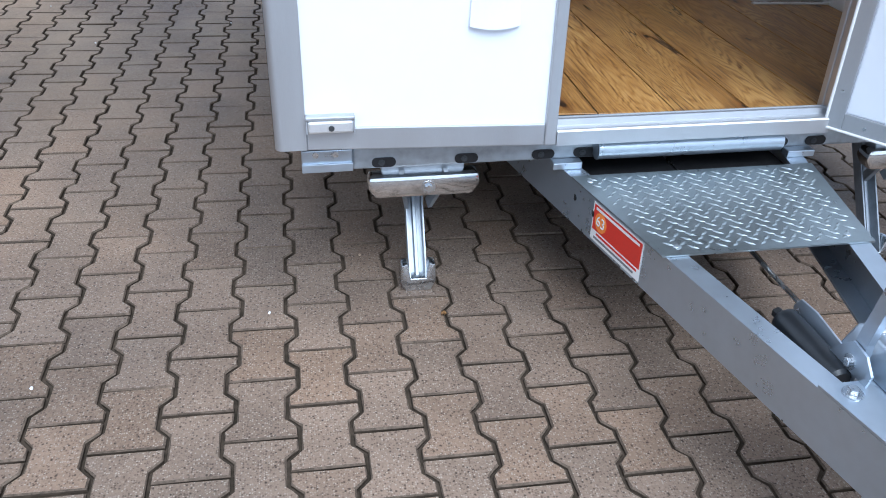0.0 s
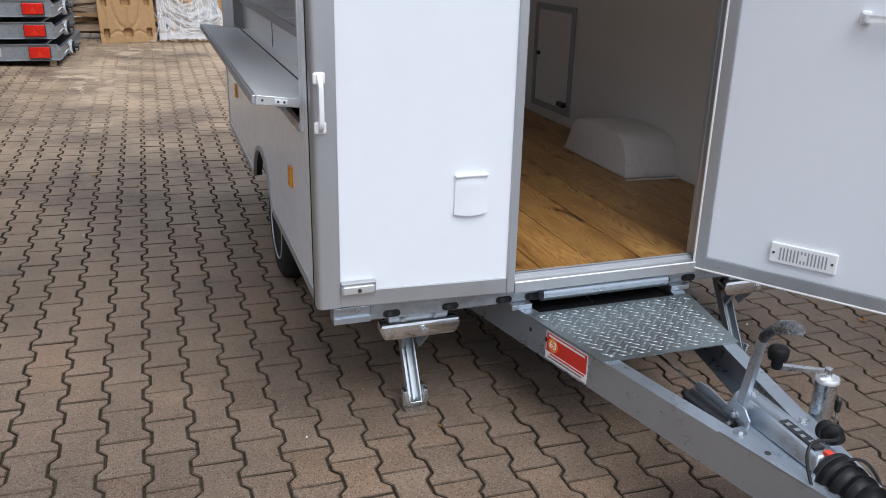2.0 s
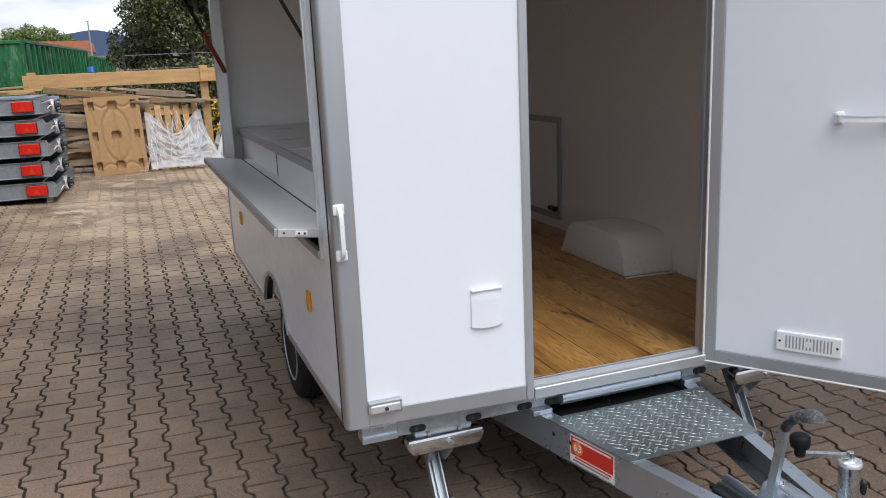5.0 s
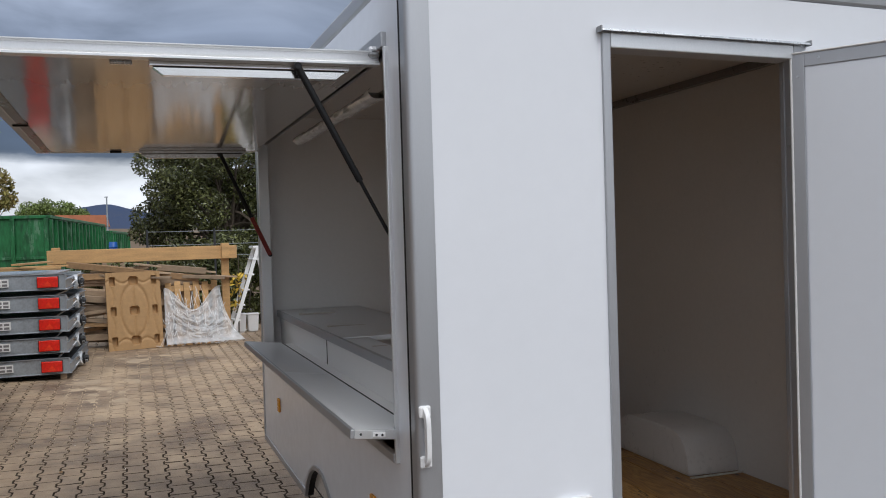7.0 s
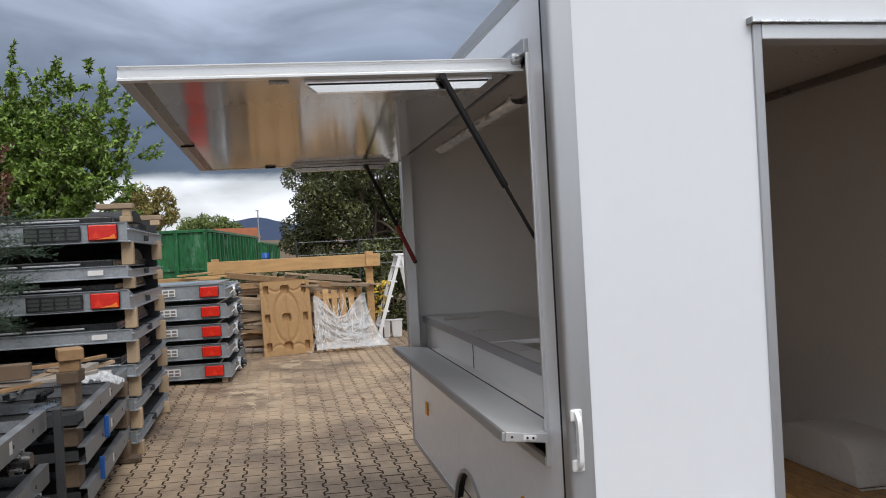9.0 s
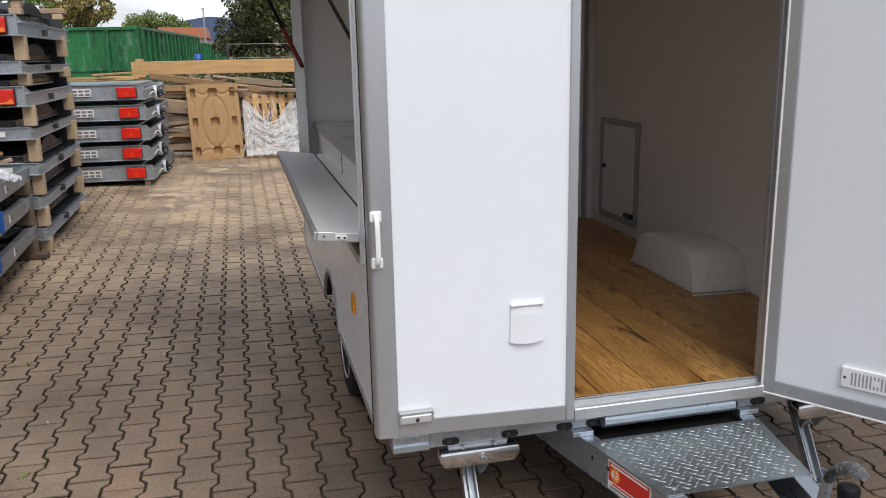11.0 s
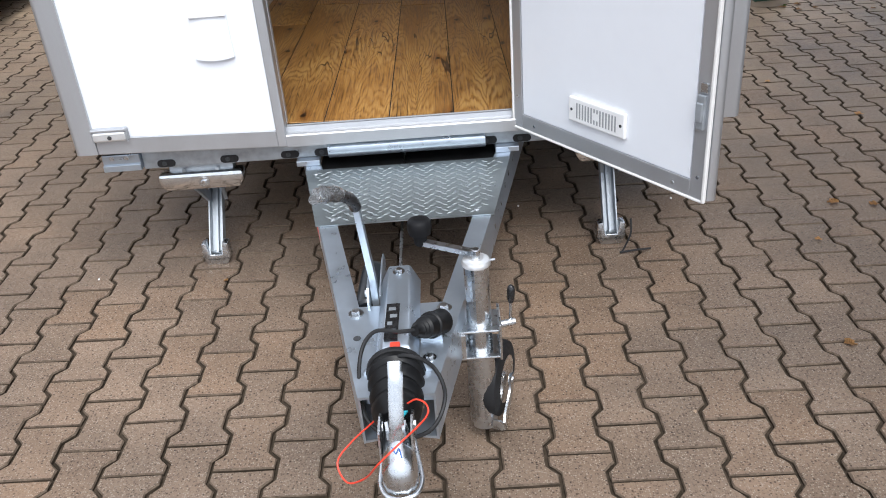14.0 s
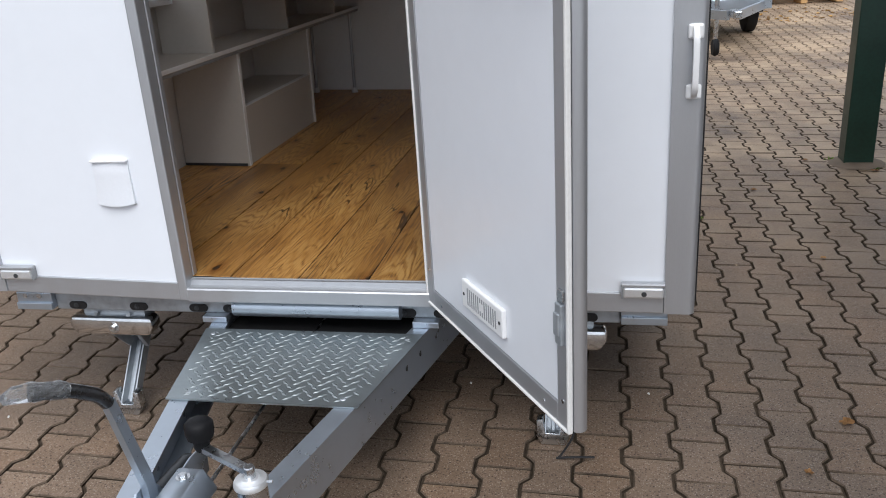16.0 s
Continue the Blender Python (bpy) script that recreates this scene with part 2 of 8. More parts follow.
CONTAINER = material("green_container_paint", (0.016, 0.145, 0.046), 0.5, vary=0.5, scale=1.6, fine=22, bump=0.1, stretch=(1, 1, 0.25), wear=0.1)


def scuffed(m, pale, dark):
    """Scrapes and runs: patches of bare pale and dark streaks drawn down a painted wall."""
    nt = m.node_tree
    b = nt.nodes["Principled BSDF"]
    col = b.inputs["Base Color"].links[0].from_socket
    geo = nt.nodes.new("ShaderNodeNewGeometry")
    for k, (tone, lo, hi) in enumerate(((dark, 0.50, 0.62), (pale, 0.57, 0.63))):
        mp = nt.nodes.new("ShaderNodeMapping")
        mp.inputs["Scale"].default_value, mp.inputs["Location"].default_value = (5.0, 5.0, 1.1), (3 * k, 5 * k, 0)
        nt.links.new(geo.outputs["Position"], mp.inputs[0])
        n = nt.nodes.new("ShaderNodeTexNoise")
        n.inputs["Scale"].default_value, n.inputs["Detail"].default_value, n.inputs["Roughness"].default_value = 1.2, 8, 0.7
        nt.links.new(mp.outputs[0], n.inputs["Vector"])
        r = nt.nodes.new("ShaderNodeMapRange")
        r.inputs["From Min"].default_value, r.inputs["From Max"].default_value, r.inputs["To Max"].default_value = lo, hi, 0.75
        nt.links.new(n.outputs["Fac"], r.inputs["Value"])
        mix = nt.nodes.new("ShaderNodeMix")
        mix.data_type = "RGBA"
        nt.links.new(r.outputs[0], mix.inputs[0])
        nt.links.new(col, mix.inputs[6])
        mix.inputs[7].default_value = (*tone, 1)
        col = mix.outputs[2]
    nt.links.new(col, b.inputs["Base Color"])


scuffed(CONTAINER, (0.13, 0.25, 0.16), (0.008, 0.045, 0.018))
BARK = material("bark", (0.09, 0.07, 0.05), 0.85, vary=0.3, scale=9, fine=40, bump=0.4, stretch=(3, 3, 0.6))
LEAF = material("green_leaves", (0.165, 0.255, 0.045), 0.4, vary=0.3, scale=2, bump=0.0, rnd=0.55)
LEAF_DARK = material("dark_green_leaves", (0.050, 0.062, 0.024), 0.25, vary=0.35, scale=2.6, bump=0.0, rnd=0.8, tint=(0.115, 0.115, 0.040))
LEAF_FAR = material("olive_leaves", (0.15, 0.20, 0.05), 0.5, vary=0.3, scale=2, bump=0.0, rnd=0.5)
LEAF_RED = material("reddish_brown_leaves", (0.16, 0.075, 0.04), 0.55, vary=0.4, scale=3, bump=0.0, rnd=0.5)
NEEDLE = material("blue_green_needles", (0.05, 0.085, 0.05), 0.5, vary=0.3, scale=6, bump=0.0, rnd=0.4)
LEAF_TURN = material("turning_leaves", (0.19, 0.20, 0.055), 0.55, vary=0.4, scale=3, bump=0.0, tint=(0.27, 0.15, 0.055), rnd=0.5)
LEAF_YELLOW = material("yellow_autumn_leaves", (0.58, 0.40, 0.045), 0.5, vary=0.3, scale=6, bump=0.0, rnd=0.3)
LEAF_DRY = material("dry_brown_leaves", (0.38, 0.20, 0.07), 0.6, vary=0.3, scale=20, bump=0.0, rnd=0.4)
ROOF_TILE = material("orange_roof_tiles", (0.42, 0.15, 0.075), 0.7, vary=0.25, scale=3, fine=30, bump=0.1)
PLASTER = material("pale_plaster", (0.55, 0.5, 0.43), 0.8, vary=0.1, scale=2, bump=0.05)
HILL = material("wooded_blue_hill", (0.025, 0.045, 0.10), 0.9, vary=0.2, scale=0.02, fine=0.3, bump=0.0)
JOINT = material("dark_joint_sand", (0.058, 0.043, 0.031), 0.95, vary=0.5, scale=5.0, fine=45, bump=0.3, tint=(0.022, 0.018, 0.012), spec=0.1)
SAND = material("trodden_yard_sand", (0.44, 0.34, 0.235), 0.9, vary=0.3, scale=3.0, fine=70, bump=0.3)
EARTH = material("bare_earth", (0.16, 0.12, 0.085), 0.9, vary=0.3, scale=0.6, fine=12, bump=0.2)


def paver_material():
    """Washed grey-brown concrete: pale and dark grains, wear, sand and painted brightening down the lane; each stone
    differs a little.
    """
    m = material("concrete_paver", (0.180, 0.132, 0.098), 0.55, vary=0.24, scale=5.0, fine=150, bump=0.6, rnd=0.10, spec=0.32)
    nt = m.node_tree
    b = nt.nodes["Principled BSDF"]
    col = b.inputs["Base Color"].links[0].from_socket
    geo = nt.nodes.new("ShaderNodeNewGeometry")

    def blend(kind, fac, one, two):
        n = nt.nodes.new("ShaderNodeMix")
        n.data_type, n.blend_type = "RGBA", kind
        for k, v in ((0, fac), (6, one), (7, two)):
            if isinstance(v, (int, float, tuple)):
                n.inputs[k].default_value = v
            else:
                nt.links.new(v, n.inputs[k])
        return n.outputs[2]

    def grains(scale, lo, hi, gate_scale, g0, g1):
        """Round grains of one size, present only where the gate noise allows."""
        v = nt.nodes.new("ShaderNodeTexVoronoi")
        v.inputs["Scale"].default_value = scale
        nt.links.new(geo.outputs["Position"], v.inputs["Vector"])
        r = nt.nodes.new("ShaderNodeMapRange")
        r.inputs["From Min"].default_value, r.inputs["From Max"].default_value = lo, hi
        r.inputs["To Min"].default_value, r.inputs["To Max"].default_value = 1, 0
        nt.links.new(v.outputs["Distance"], r.inputs["Value"])
        sepc = nt.nodes.new("ShaderNodeSeparateColor")
        nt.links.new(v.outputs["Color"], sepc.inputs[0])
        g = nt.nodes.new("ShaderNodeMapRange")
        g.inputs["From Min"].default_value, g.inputs["From Max"].default_value = g0, g1
        nt.links.new(sepc.outputs[0], g.inputs["Value"])
        p = nt.nodes.new("ShaderNodeMath")
        p.operation = "MULTIPLY"
        nt.links.new(r.outputs[0], p.inputs[0])
        nt.links.new(g.outputs[0], p.inputs[1])
        return p.outputs[0]

    # stones of redder and greyer mix
    info = nt.nodes.new("ShaderNodeObjectInfo")
    pick = nt.nodes.new("ShaderNodeMath")
    pick.operation = "ADD"
    nt.links.new(info.outputs["Random"], pick.inputs[0])
    nt.links.new(geo.outputs["Random Per Island"], pick.inputs[1])
    spin = nt.nodes.new("ShaderNodeMath")
    spin.operation = "MULTIPLY"
    spin.inputs[1].default_value = 7.31
    nt.links.new(pick.outputs[0], spin.inputs[0])
    wrap = nt.nodes.new("ShaderNodeMath")
    wrap.operation = "FRACT"
    nt.links.new(spin.outputs[0], wrap.inputs[0])
    hue = nt.nodes.new("ShaderNodeValToRGB")
    hue.color_ramp.elements[0].color = (0.985, 0.995, 1.0, 1)
    hue.color_ramp.elements[1].color = (1.05, 0.995, 0.93, 1)
    e = hue.color_ramp.elements.new(0.5)
    e.color = (1.0, 1.0, 1.0, 1)
    nt.links.new(wrap.outputs[0], hue.inputs[0])
    col = blend("MULTIPLY", 1.0, col, hue.outputs[0])
    dark = grains(190, 0.2, 0.6, 60, 0.58, 0.72)
    pale = grains(210, 0.15, 0.6, 60, 0.62, 0.85)
    big = grains(105, 0.14, 0.40, 60, 0.66, 0.74)
    col = blend("MULTIPLY", dark, col, (0.50, 0.46, 0.43, 1))
    col = blend("MIX", pale, col, (0.33, 0.285, 0.235, 1))
    col = blend("MULTIPLY", big, col, (0.26, 0.23, 0.21, 1))
    # broad stains over many stones
    stain = nt.nodes.new("ShaderNodeTexNoise")
    stain.inputs["Scale"].default_value, stain.inputs["Detail"].default_value = 0.9, 6
    nt.links.new(geo.outputs["Position"], stain.inputs["Vector"])
    sr = nt.nodes.new("ShaderNodeValToRGB")
    sr.color_ramp.elements[0].position, sr.color_ramp.elements[0].color = 0.36, (0.76, 0.77, 0.78, 1)
    sr.color_ramp.elements[1].position, sr.color_ramp.elements[1].color = 0.62, (1.14, 1.09, 1.03, 1)
    nt.links.new(stain.outputs["Fac"], sr.inputs[0])
    col = blend("MULTIPLY", 1.0, col, sr.outputs[0])
    # trodden sand at the back, plus the far lane's grazing brightness put into the colour
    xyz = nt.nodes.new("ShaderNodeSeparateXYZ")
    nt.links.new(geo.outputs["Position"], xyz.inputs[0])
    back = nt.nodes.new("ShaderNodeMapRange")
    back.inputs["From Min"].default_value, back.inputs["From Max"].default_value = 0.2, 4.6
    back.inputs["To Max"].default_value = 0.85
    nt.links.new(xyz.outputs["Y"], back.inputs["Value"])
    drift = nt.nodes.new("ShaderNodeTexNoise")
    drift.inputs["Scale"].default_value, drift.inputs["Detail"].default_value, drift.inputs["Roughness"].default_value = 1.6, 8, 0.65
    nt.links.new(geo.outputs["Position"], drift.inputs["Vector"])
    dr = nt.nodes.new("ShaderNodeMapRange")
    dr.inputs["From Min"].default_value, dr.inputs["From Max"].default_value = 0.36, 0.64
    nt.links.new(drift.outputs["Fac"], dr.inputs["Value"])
    dust_sheen = nt.nodes.new("ShaderNodeMath")
    dust_sheen.operation = "MULTIPLY"
    nt.links.new(back.outputs[0], dust_sheen.inputs[0])
    nt.links.new(dr.outputs[0], dust_sheen.inputs[1])
    col = blend("MIX", dust_sheen.outputs[0], col, (0.52, 0.385, 0.252, 1))
    nt.links.new(col, b.inputs["Base Color"])
    return m


def sandy(m):
    """Yard sand washed into a joint material towards the back of the yard."""
    nt = m.node_tree
    b = nt.nodes["Principled BSDF"]
    col = b.inputs["Base Color"].links[0].from_socket
    geo, xyz = nt.nodes.new("ShaderNodeNewGeometry"), nt.nodes.new("ShaderNodeSeparateXYZ")
    nt.links.new(geo.outputs["Position"], xyz.inputs[0])
    r = nt.nodes.new("ShaderNodeMapRange")
    r.inputs["From Min"].default_value, r.inputs["From Max"].default_value = 3.0, 10.0
    r.inputs["To Max"].default_value = 0.5
    nt.links.new(xyz.outputs["Y"], r.inputs["Value"])
    n = nt.nodes.new("ShaderNodeMix")
    n.data_type = "RGBA"
    nt.links.new(r.outputs[0], n.inputs[0])
    nt.links.new(col, n.inputs[6])
    n.inputs[7].default_value = (0.27, 0.20, 0.135, 1)
    nt.links.new(n.outputs[2], b.inputs["Base Color"])


def oak_material():
    """Oiled rustic oak: arched flat-sawn figure, long grain, knots, dark cracks, and boards of differing tone."""
    m = bpy.data.materials.new("rustic_oak_floor")
    m.use_nodes = True
    nt = m.node_tree
    b = nt.nodes["Principled BSDF"]

    def node(kind, **kw):
        n = nt.nodes.new("ShaderNode" + kind)
        for k, v in kw.items():
            setattr(n, k, v)
        return n

    def put(socket, v):
        if isinstance(v, (int, float, tuple)):
            socket.default_value = v
        else:
            nt.links.new(v, socket)

    def calc(op, a, b2=0.0, c=0.0):
        n = node("Math", operation=op)
        for k, v in enumerate((a, b2, c)):
            put(n.inputs[k], v)
        return n.outputs[0]

    def span(v, f0, f1, t0=0.0, t1=1.0):
        n = node("MapRange")
        for k, x in (("Value", v), ("From Min", f0), ("From Max", f1), ("To Min", t0), ("To Max", t1)):
            put(n.inputs[k], x)
        return n.outputs[0]

    def cloud(vec, scale, detail=3.0, stretch=(1, 1, 1), wob=0.0):
        mp = node("Mapping")
        mp.inputs["Scale"].default_value = stretch
        nt.links.new(vec, mp.inputs[0])
        n = node("TexNoise")
        n.inputs["Scale"].default_value, n.inputs["Detail"].default_value, n.inputs["Distortion"].default_value = scale, detail, wob
        nt.links.new(mp.outputs[0], n.inputs["Vector"])
        return n.outputs["Fac"]

    def mixc(kind, fac, one, two):
        n = node("Mix", data_type="RGBA", blend_type=kind)
        for k, v in ((0, fac), (6, one), (7, two)):
            put(n.inputs[k], v)
        return n.outputs[2]

    info, tc = node("ObjectInfo"), node("TexCoord")
    off = node("VectorMath", operation="SCALE")
    off.inputs[0].default_value = (7, 13, 5)
    nt.links.new(info.outputs["Random"], off.inputs["Scale"])
    add = node("VectorMath")
    nt.links.new(tc.outputs["Object"], add.inputs[0])
    nt.links.new(off.outputs[0], add.inputs[1])
    vec = add.outputs[0]
    xyz = node("SeparateXYZ")
    nt.links.new(vec, xyz.inputs[0])
    # arched growth rings: the heart line wanders across each board
    wander = cloud(vec, 1.0, 2.0, (0.5, 0.9, 1))
    across = calc("ADD", calc("MULTIPLY", calc("PINGPONG", xyz.outputs["X"], 0.11), 1.0), calc("MULTIPLY_ADD", wander, 0.16, -0.12))
    arch = calc("MULTIPLY", calc("MULTIPLY", across, across), 70.0)
    rough = cloud(vec, 1.0, 4.0, (16, 2.2, 1), 0.8)
    rings = calc("ADD", calc("ADD", arch, calc("MULTIPLY", xyz.outputs["Y"], 0.85)), calc("MULTIPLY", rough, 0.65))
    wave = calc("MULTIPLY_ADD", calc("SINE", calc("MULTIPLY", rings, 62.0)), 0.5, 0.5)
    wave = calc("POWER", wave, 1.8)
    grain = cloud(vec, 1.0, 4.0, (190, 5, 1))
    patch = cloud(vec, 1.0, 4.0, (6, 1.3, 1), 0.6)
    tone = calc("ADD", calc("MULTIPLY_ADD", patch, 0.85, -0.115), calc("MULTIPLY", grain, 0.62))
    tone = calc("SUBTRACT", tone, calc("MULTIPLY", wave, calc("MULTIPLY", span(patch, 0.34, 0.64), 0.26)))
    ramp = node("ValToRGB")
    ramp.color_ramp.elements[0].position, ramp.color_ramp.elements[0].color = 0.36, (0.115, 0.050, 0.014, 1)
    ramp.color_ramp.elements[1].position, ramp.color_ramp.elements[1].color = 0.74, (0.55, 0.315, 0.100, 1)
    e = ramp.color_ramp.elements.new(0.52)
    e.color = (0.355, 0.172, 0.044, 1)
    nt.links.new(tone, ramp.inputs[0])
    col = ramp.outputs[0]
    # knots with dark hearts
    mp3 = node("Mapping")
    mp3.inputs["Scale"].default_value = (5.0, 2.6, 1)
    nt.links.new(vec, mp3.inputs[0])
    knot = node("TexVoronoi", voronoi_dimensions="2D")
    knot.inputs["Scale"].default_value = 1.0
    nt.links.new(mp3.outputs[0], knot.inputs["Vector"])
    few = node("SeparateColor")
    nt.links.new(knot.outputs["Color"], few.inputs[0])
    near = calc("ADD", knot.outputs["Distance"], calc("MULTIPLY_ADD", cloud(vec, 55.0, 3.0), 0.10, -0.05))
    near = calc("ADD", near, span(few.outputs[0], 0.42, 0.40, 0.0, 0.6))
    col = mixc("MULTIPLY", span(near, 0.20, 0.05), col, (0.66, 0.56, 0.48, 1))
    col = mixc("MIX", span(near, 0.055, 0.03), col, (0.035, 0.018, 0.009, 1))
    # hairline cracks that open here and there along the grain
    line = cloud(vec, 1.0, 2.0, (11, 1.1, 1), 0.9)
    gate = span(cloud(vec, 1.0, 2.0, (4, 1.6, 1)), 0.54, 0.62)
    crack = calc("MULTIPLY", span(calc("ABSOLUTE", calc("SUBTRACT", line, 0.5)), 0.012, 0.004), calc("MULTIPLY", gate, 0.9))
    col = mixc("MIX", crack, col, (0.040, 0.020, 0.010, 1))
    hv = node("HueSaturation")
    nt.links.new(span(info.outputs["Random"], 0, 1, 0.84, 1.14), hv.inputs["Value"])
    nt.links.new(col, hv.inputs["Color"])
    nt.links.new(hv.outputs[0], b.inputs["Base Color"])
    nt.links.new(span(grain, 0.3, 0.7, 0.28, 0.42), b.inputs["Roughness"])
    bp = node("Bump")
    bp.inputs["Strength"].default_value, bp.inputs["Distance"].default_value = 0.25, 0.002
    nt.links.new(calc("SUBTRACT", grain, calc("MULTIPLY", crack, 2.0)), bp.inputs["Height"])
    nt.links.new(bp.outputs[0], b.inputs["Normal"])
    return m


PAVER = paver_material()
PAVER_EDGE = material("dirty_paver_edge", (0.120, 0.090, 0.066), 0.85, vary=0.55, scale=9.0, fine=120, bump=0.3, spec=0.1)
OAK = oak_material()
sandy(JOINT)
sandy(PAVER_EDGE)


# ---- building helpers ----
def ground_z(x, y):
    """The yard rises gently to the back and falls a little to the side."""
    return 0.02 * y - 0.02 * x


YARD = Matrix(((1, 0, 0, 0), (0, 1, 0, 0), (-0.02, 0.02, 1, 0), (0, 0, 0, 1)))
YARD_TURN = Matrix.Rotation(math.atan(0.02), 4, "Y") @ Matrix.Rotation(math.atan(0.02), 4, "X")


def part(name, bm, mat, parent=None, label="", smooth=False):
    me = bpy.data.meshes.new(name)
    bmesh.ops.recalc_face_normals(bm, faces=bm.faces)
    bm.to_mesh(me)
    bm.free()
    for one in (mat if isinstance(mat, (list, tuple)) else (mat,)):
        me.materials.append(one)
    if smooth:
        for p in me.polygons:
            p.use_smooth = True
        me.set_sharp_from_angle(angle=radians(40))
    ob = new(name, me)
    if parent:
        ob.parent = parent
    if label:
        tagged(ob, label)
    return ob


def thing(name, label, category, group="", at=(0, 0, 0), turn=0.0, kind=""):
    ob = new(name)
    ob.matrix_world = pose(*at, 0, 0, turn)
    return tagged(ob, label, category, group, kind)


def yard_thing(name, label, category, x, y, turn=0.0, group=""):
    return thing(name, label, category, group, (x, y, ground_z(x, y)), turn)


def box(x0, x1, y0, y1, z0, z1, bevel=0.0, bm=None, segs=2, m=None):
    own = bmesh.new()
    r = bmesh.ops.create_cube(own, size=1)
    for v in r["verts"]:
        v.co = ((x0 + x1) / 2 + v.co.x * (x1 - x0), (y0 + y1) / 2 + v.co.y * (y1 - y0), (z0 + z1) / 2 + v.co.z * (z1 - z0))
    if bevel:
        bmesh.ops.bevel(own, geom=own.edges[:], offset=bevel, segments=segs, affect="EDGES", profile=0.5)
    if m is not None:
        bmesh.ops.transform(own, matrix=m, verts=own.verts)
    return join(own, bm)


def join(own, bm):
    if bm is None:
        return own
    me = bpy.data.meshes.new("tmp")
    own.to_mesh(me)
    own.free()
    bm.from_mesh(me)
    bpy.data.meshes.remove(me)
    return bm


def rod(a, b, r, r2=None, segs=16, bm=None, bevel=0.0):
    own = bmesh.new()
    a, b = Vector(a), Vector(b)
    bmesh.ops.create_cone(own, cap_ends=True, segments=segs, radius1=r, radius2=r if r2 is None else r2, depth=(b - a).length)
    if bevel:
        rim = [e for e in own.edges if abs(e.verts[0].co.z - e.verts[1].co.z) < 1e-6 and len(e.link_faces) == 2]
        bmesh.ops.bevel(own, geom=rim, offset=bevel, segments=2, affect="EDGES", profile=0.5)
    m = Matrix.Translation((a + b) / 2) @ (b - a).to_track_quat("Z", "Y").to_matrix().to_4x4()
    bmesh.ops.transform(own, matrix=m, verts=own.verts)
    return join(own, bm)


def smooth_path(points, steps=6):
    """Catmull-Rom through the points."""
    p = [Vector(q) for q in points]
    p = [2 * p[0] - p[1], *p, 2 * p[-1] - p[-2]]
    out = []
    for i in range(1, len(p) - 2):
        for s in range(steps):
            t = s / steps
            out.append(0.5 * (2 * p[i] + (p[i + 1] - p[i - 1]) * t + (2 * p[i - 1] - 5 * p[i] + 4 * p[i + 1] - p[i + 2]) * t * t
                              + (3 * p[i] - p[i - 1] - 3 * p[i + 1] + p[i + 2]) * t ** 3))
    return out + [p[-2]]


def sweep(path, section, bm=None, closed=True, up=(0, 0, 1), scales=None):
    """A flat section (list of (side, up)) drawn along a path."""
    own = bmesh.new()
    path = [Vector(q) for q in path]
    rings = []
    for i, q in enumerate(path):
        d = (path[min(i + 1, len(path) - 1)] - path[max(i - 1, 0)]).normalized()
        side = d.cross(Vector(up))
        side = side.normalized() if side.length > 1e-4 else Vector((1, 0, 0))
        top = side.cross(d).normalized()
        k = scales[i] if scales else 1
        rings.append([own.verts.new(q + side * (a * k) + top * (b * k)) for a, b in section])
    n = len(section)
    for a, b in zip(rings, rings[1:]):
        for i in range(n if closed else n - 1):
            own.faces.new((a[i], a[(i + 1) % n], b[(i + 1) % n], b[i]))
    if closed:
        own.faces.new(rings[0][::-1])
        own.faces.new(rings[-1])
    return join(own, bm)


def circle(r, n=10):
    return [(r * math.cos(2 * math.pi * i / n), r * math.sin(2 * math.pi * i / n)) for i in range(n)]


def tube(points, r, bm=None, n=10, steps=6):
    return sweep(smooth_path(points, steps) if steps else points, circle(r, n), bm)


def slab(outline, axis, lo, hi, bm=None, bevel=0.0):
    """An outline of (a, b) drawn out along an axis: x takes (y, z), y takes (x, z), z takes (x, y)."""
    own = bmesh.new()
    put = {"x": lambda a, b, c: (c, a, b), "y": lambda a, b, c: (a, c, b), "z": lambda a, b, c: (a, b, c)}[axis]
    low = [own.verts.new(put(a, b, lo)) for a, b in outline]
    top = [own.verts.new(put(a, b, hi)) for a, b in outline]
    n = len(outline)
    own.faces.new(low[::-1])
    own.faces.new(top)
    for i in range(n):
        own.faces.new((low[i], low[(i + 1) % n], top[(i + 1) % n], top[i]))
    bmesh.ops.recalc_face_normals(own, faces=own.faces)
    if bevel:
        rim = [e for e in own.edges if e.is_manifold and e.calc_face_angle(0) > 0.6]
        bmesh.ops.bevel(own, geom=rim, offset=bevel, segments=2, affect="EDGES", profile=0.5)
    return join(own, bm)


def lathe(profile, a, b, segs=24, bm=None):
    """A profile of (distance along a->b as share, radius) turned about that axis."""
    own = bmesh.new()
    a, b = Vector(a), Vector(b)
    q = (b - a).to_track_quat("Z", "Y")
    rings = []
    for s, r in profile:
        c = a + (b - a) * s
        rings.append([own.verts.new(c + q @ Vector((r * math.cos(2 * math.pi * i / segs), r * math.sin(2 * math.pi * i / segs), 0))) for i in range(segs)])
    for p, o in zip(rings, rings[1:]):
        for i in range(segs):
            own.faces.new((p[i], p[(i + 1) % segs], o[(i + 1) % segs], o[i]))
    own.faces.new(rings[0][::-1])
    own.faces.new(rings[-1])
    return join(own, bm)


def arc(cx, cz, r, a0, a1, n=12):
    return [(cx + r * math.cos(radians(a0 + (a1 - a0) * i / n)), cz + r * math.sin(radians(a0 + (a1 - a0) * i / n))) for i in range(n + 1)]


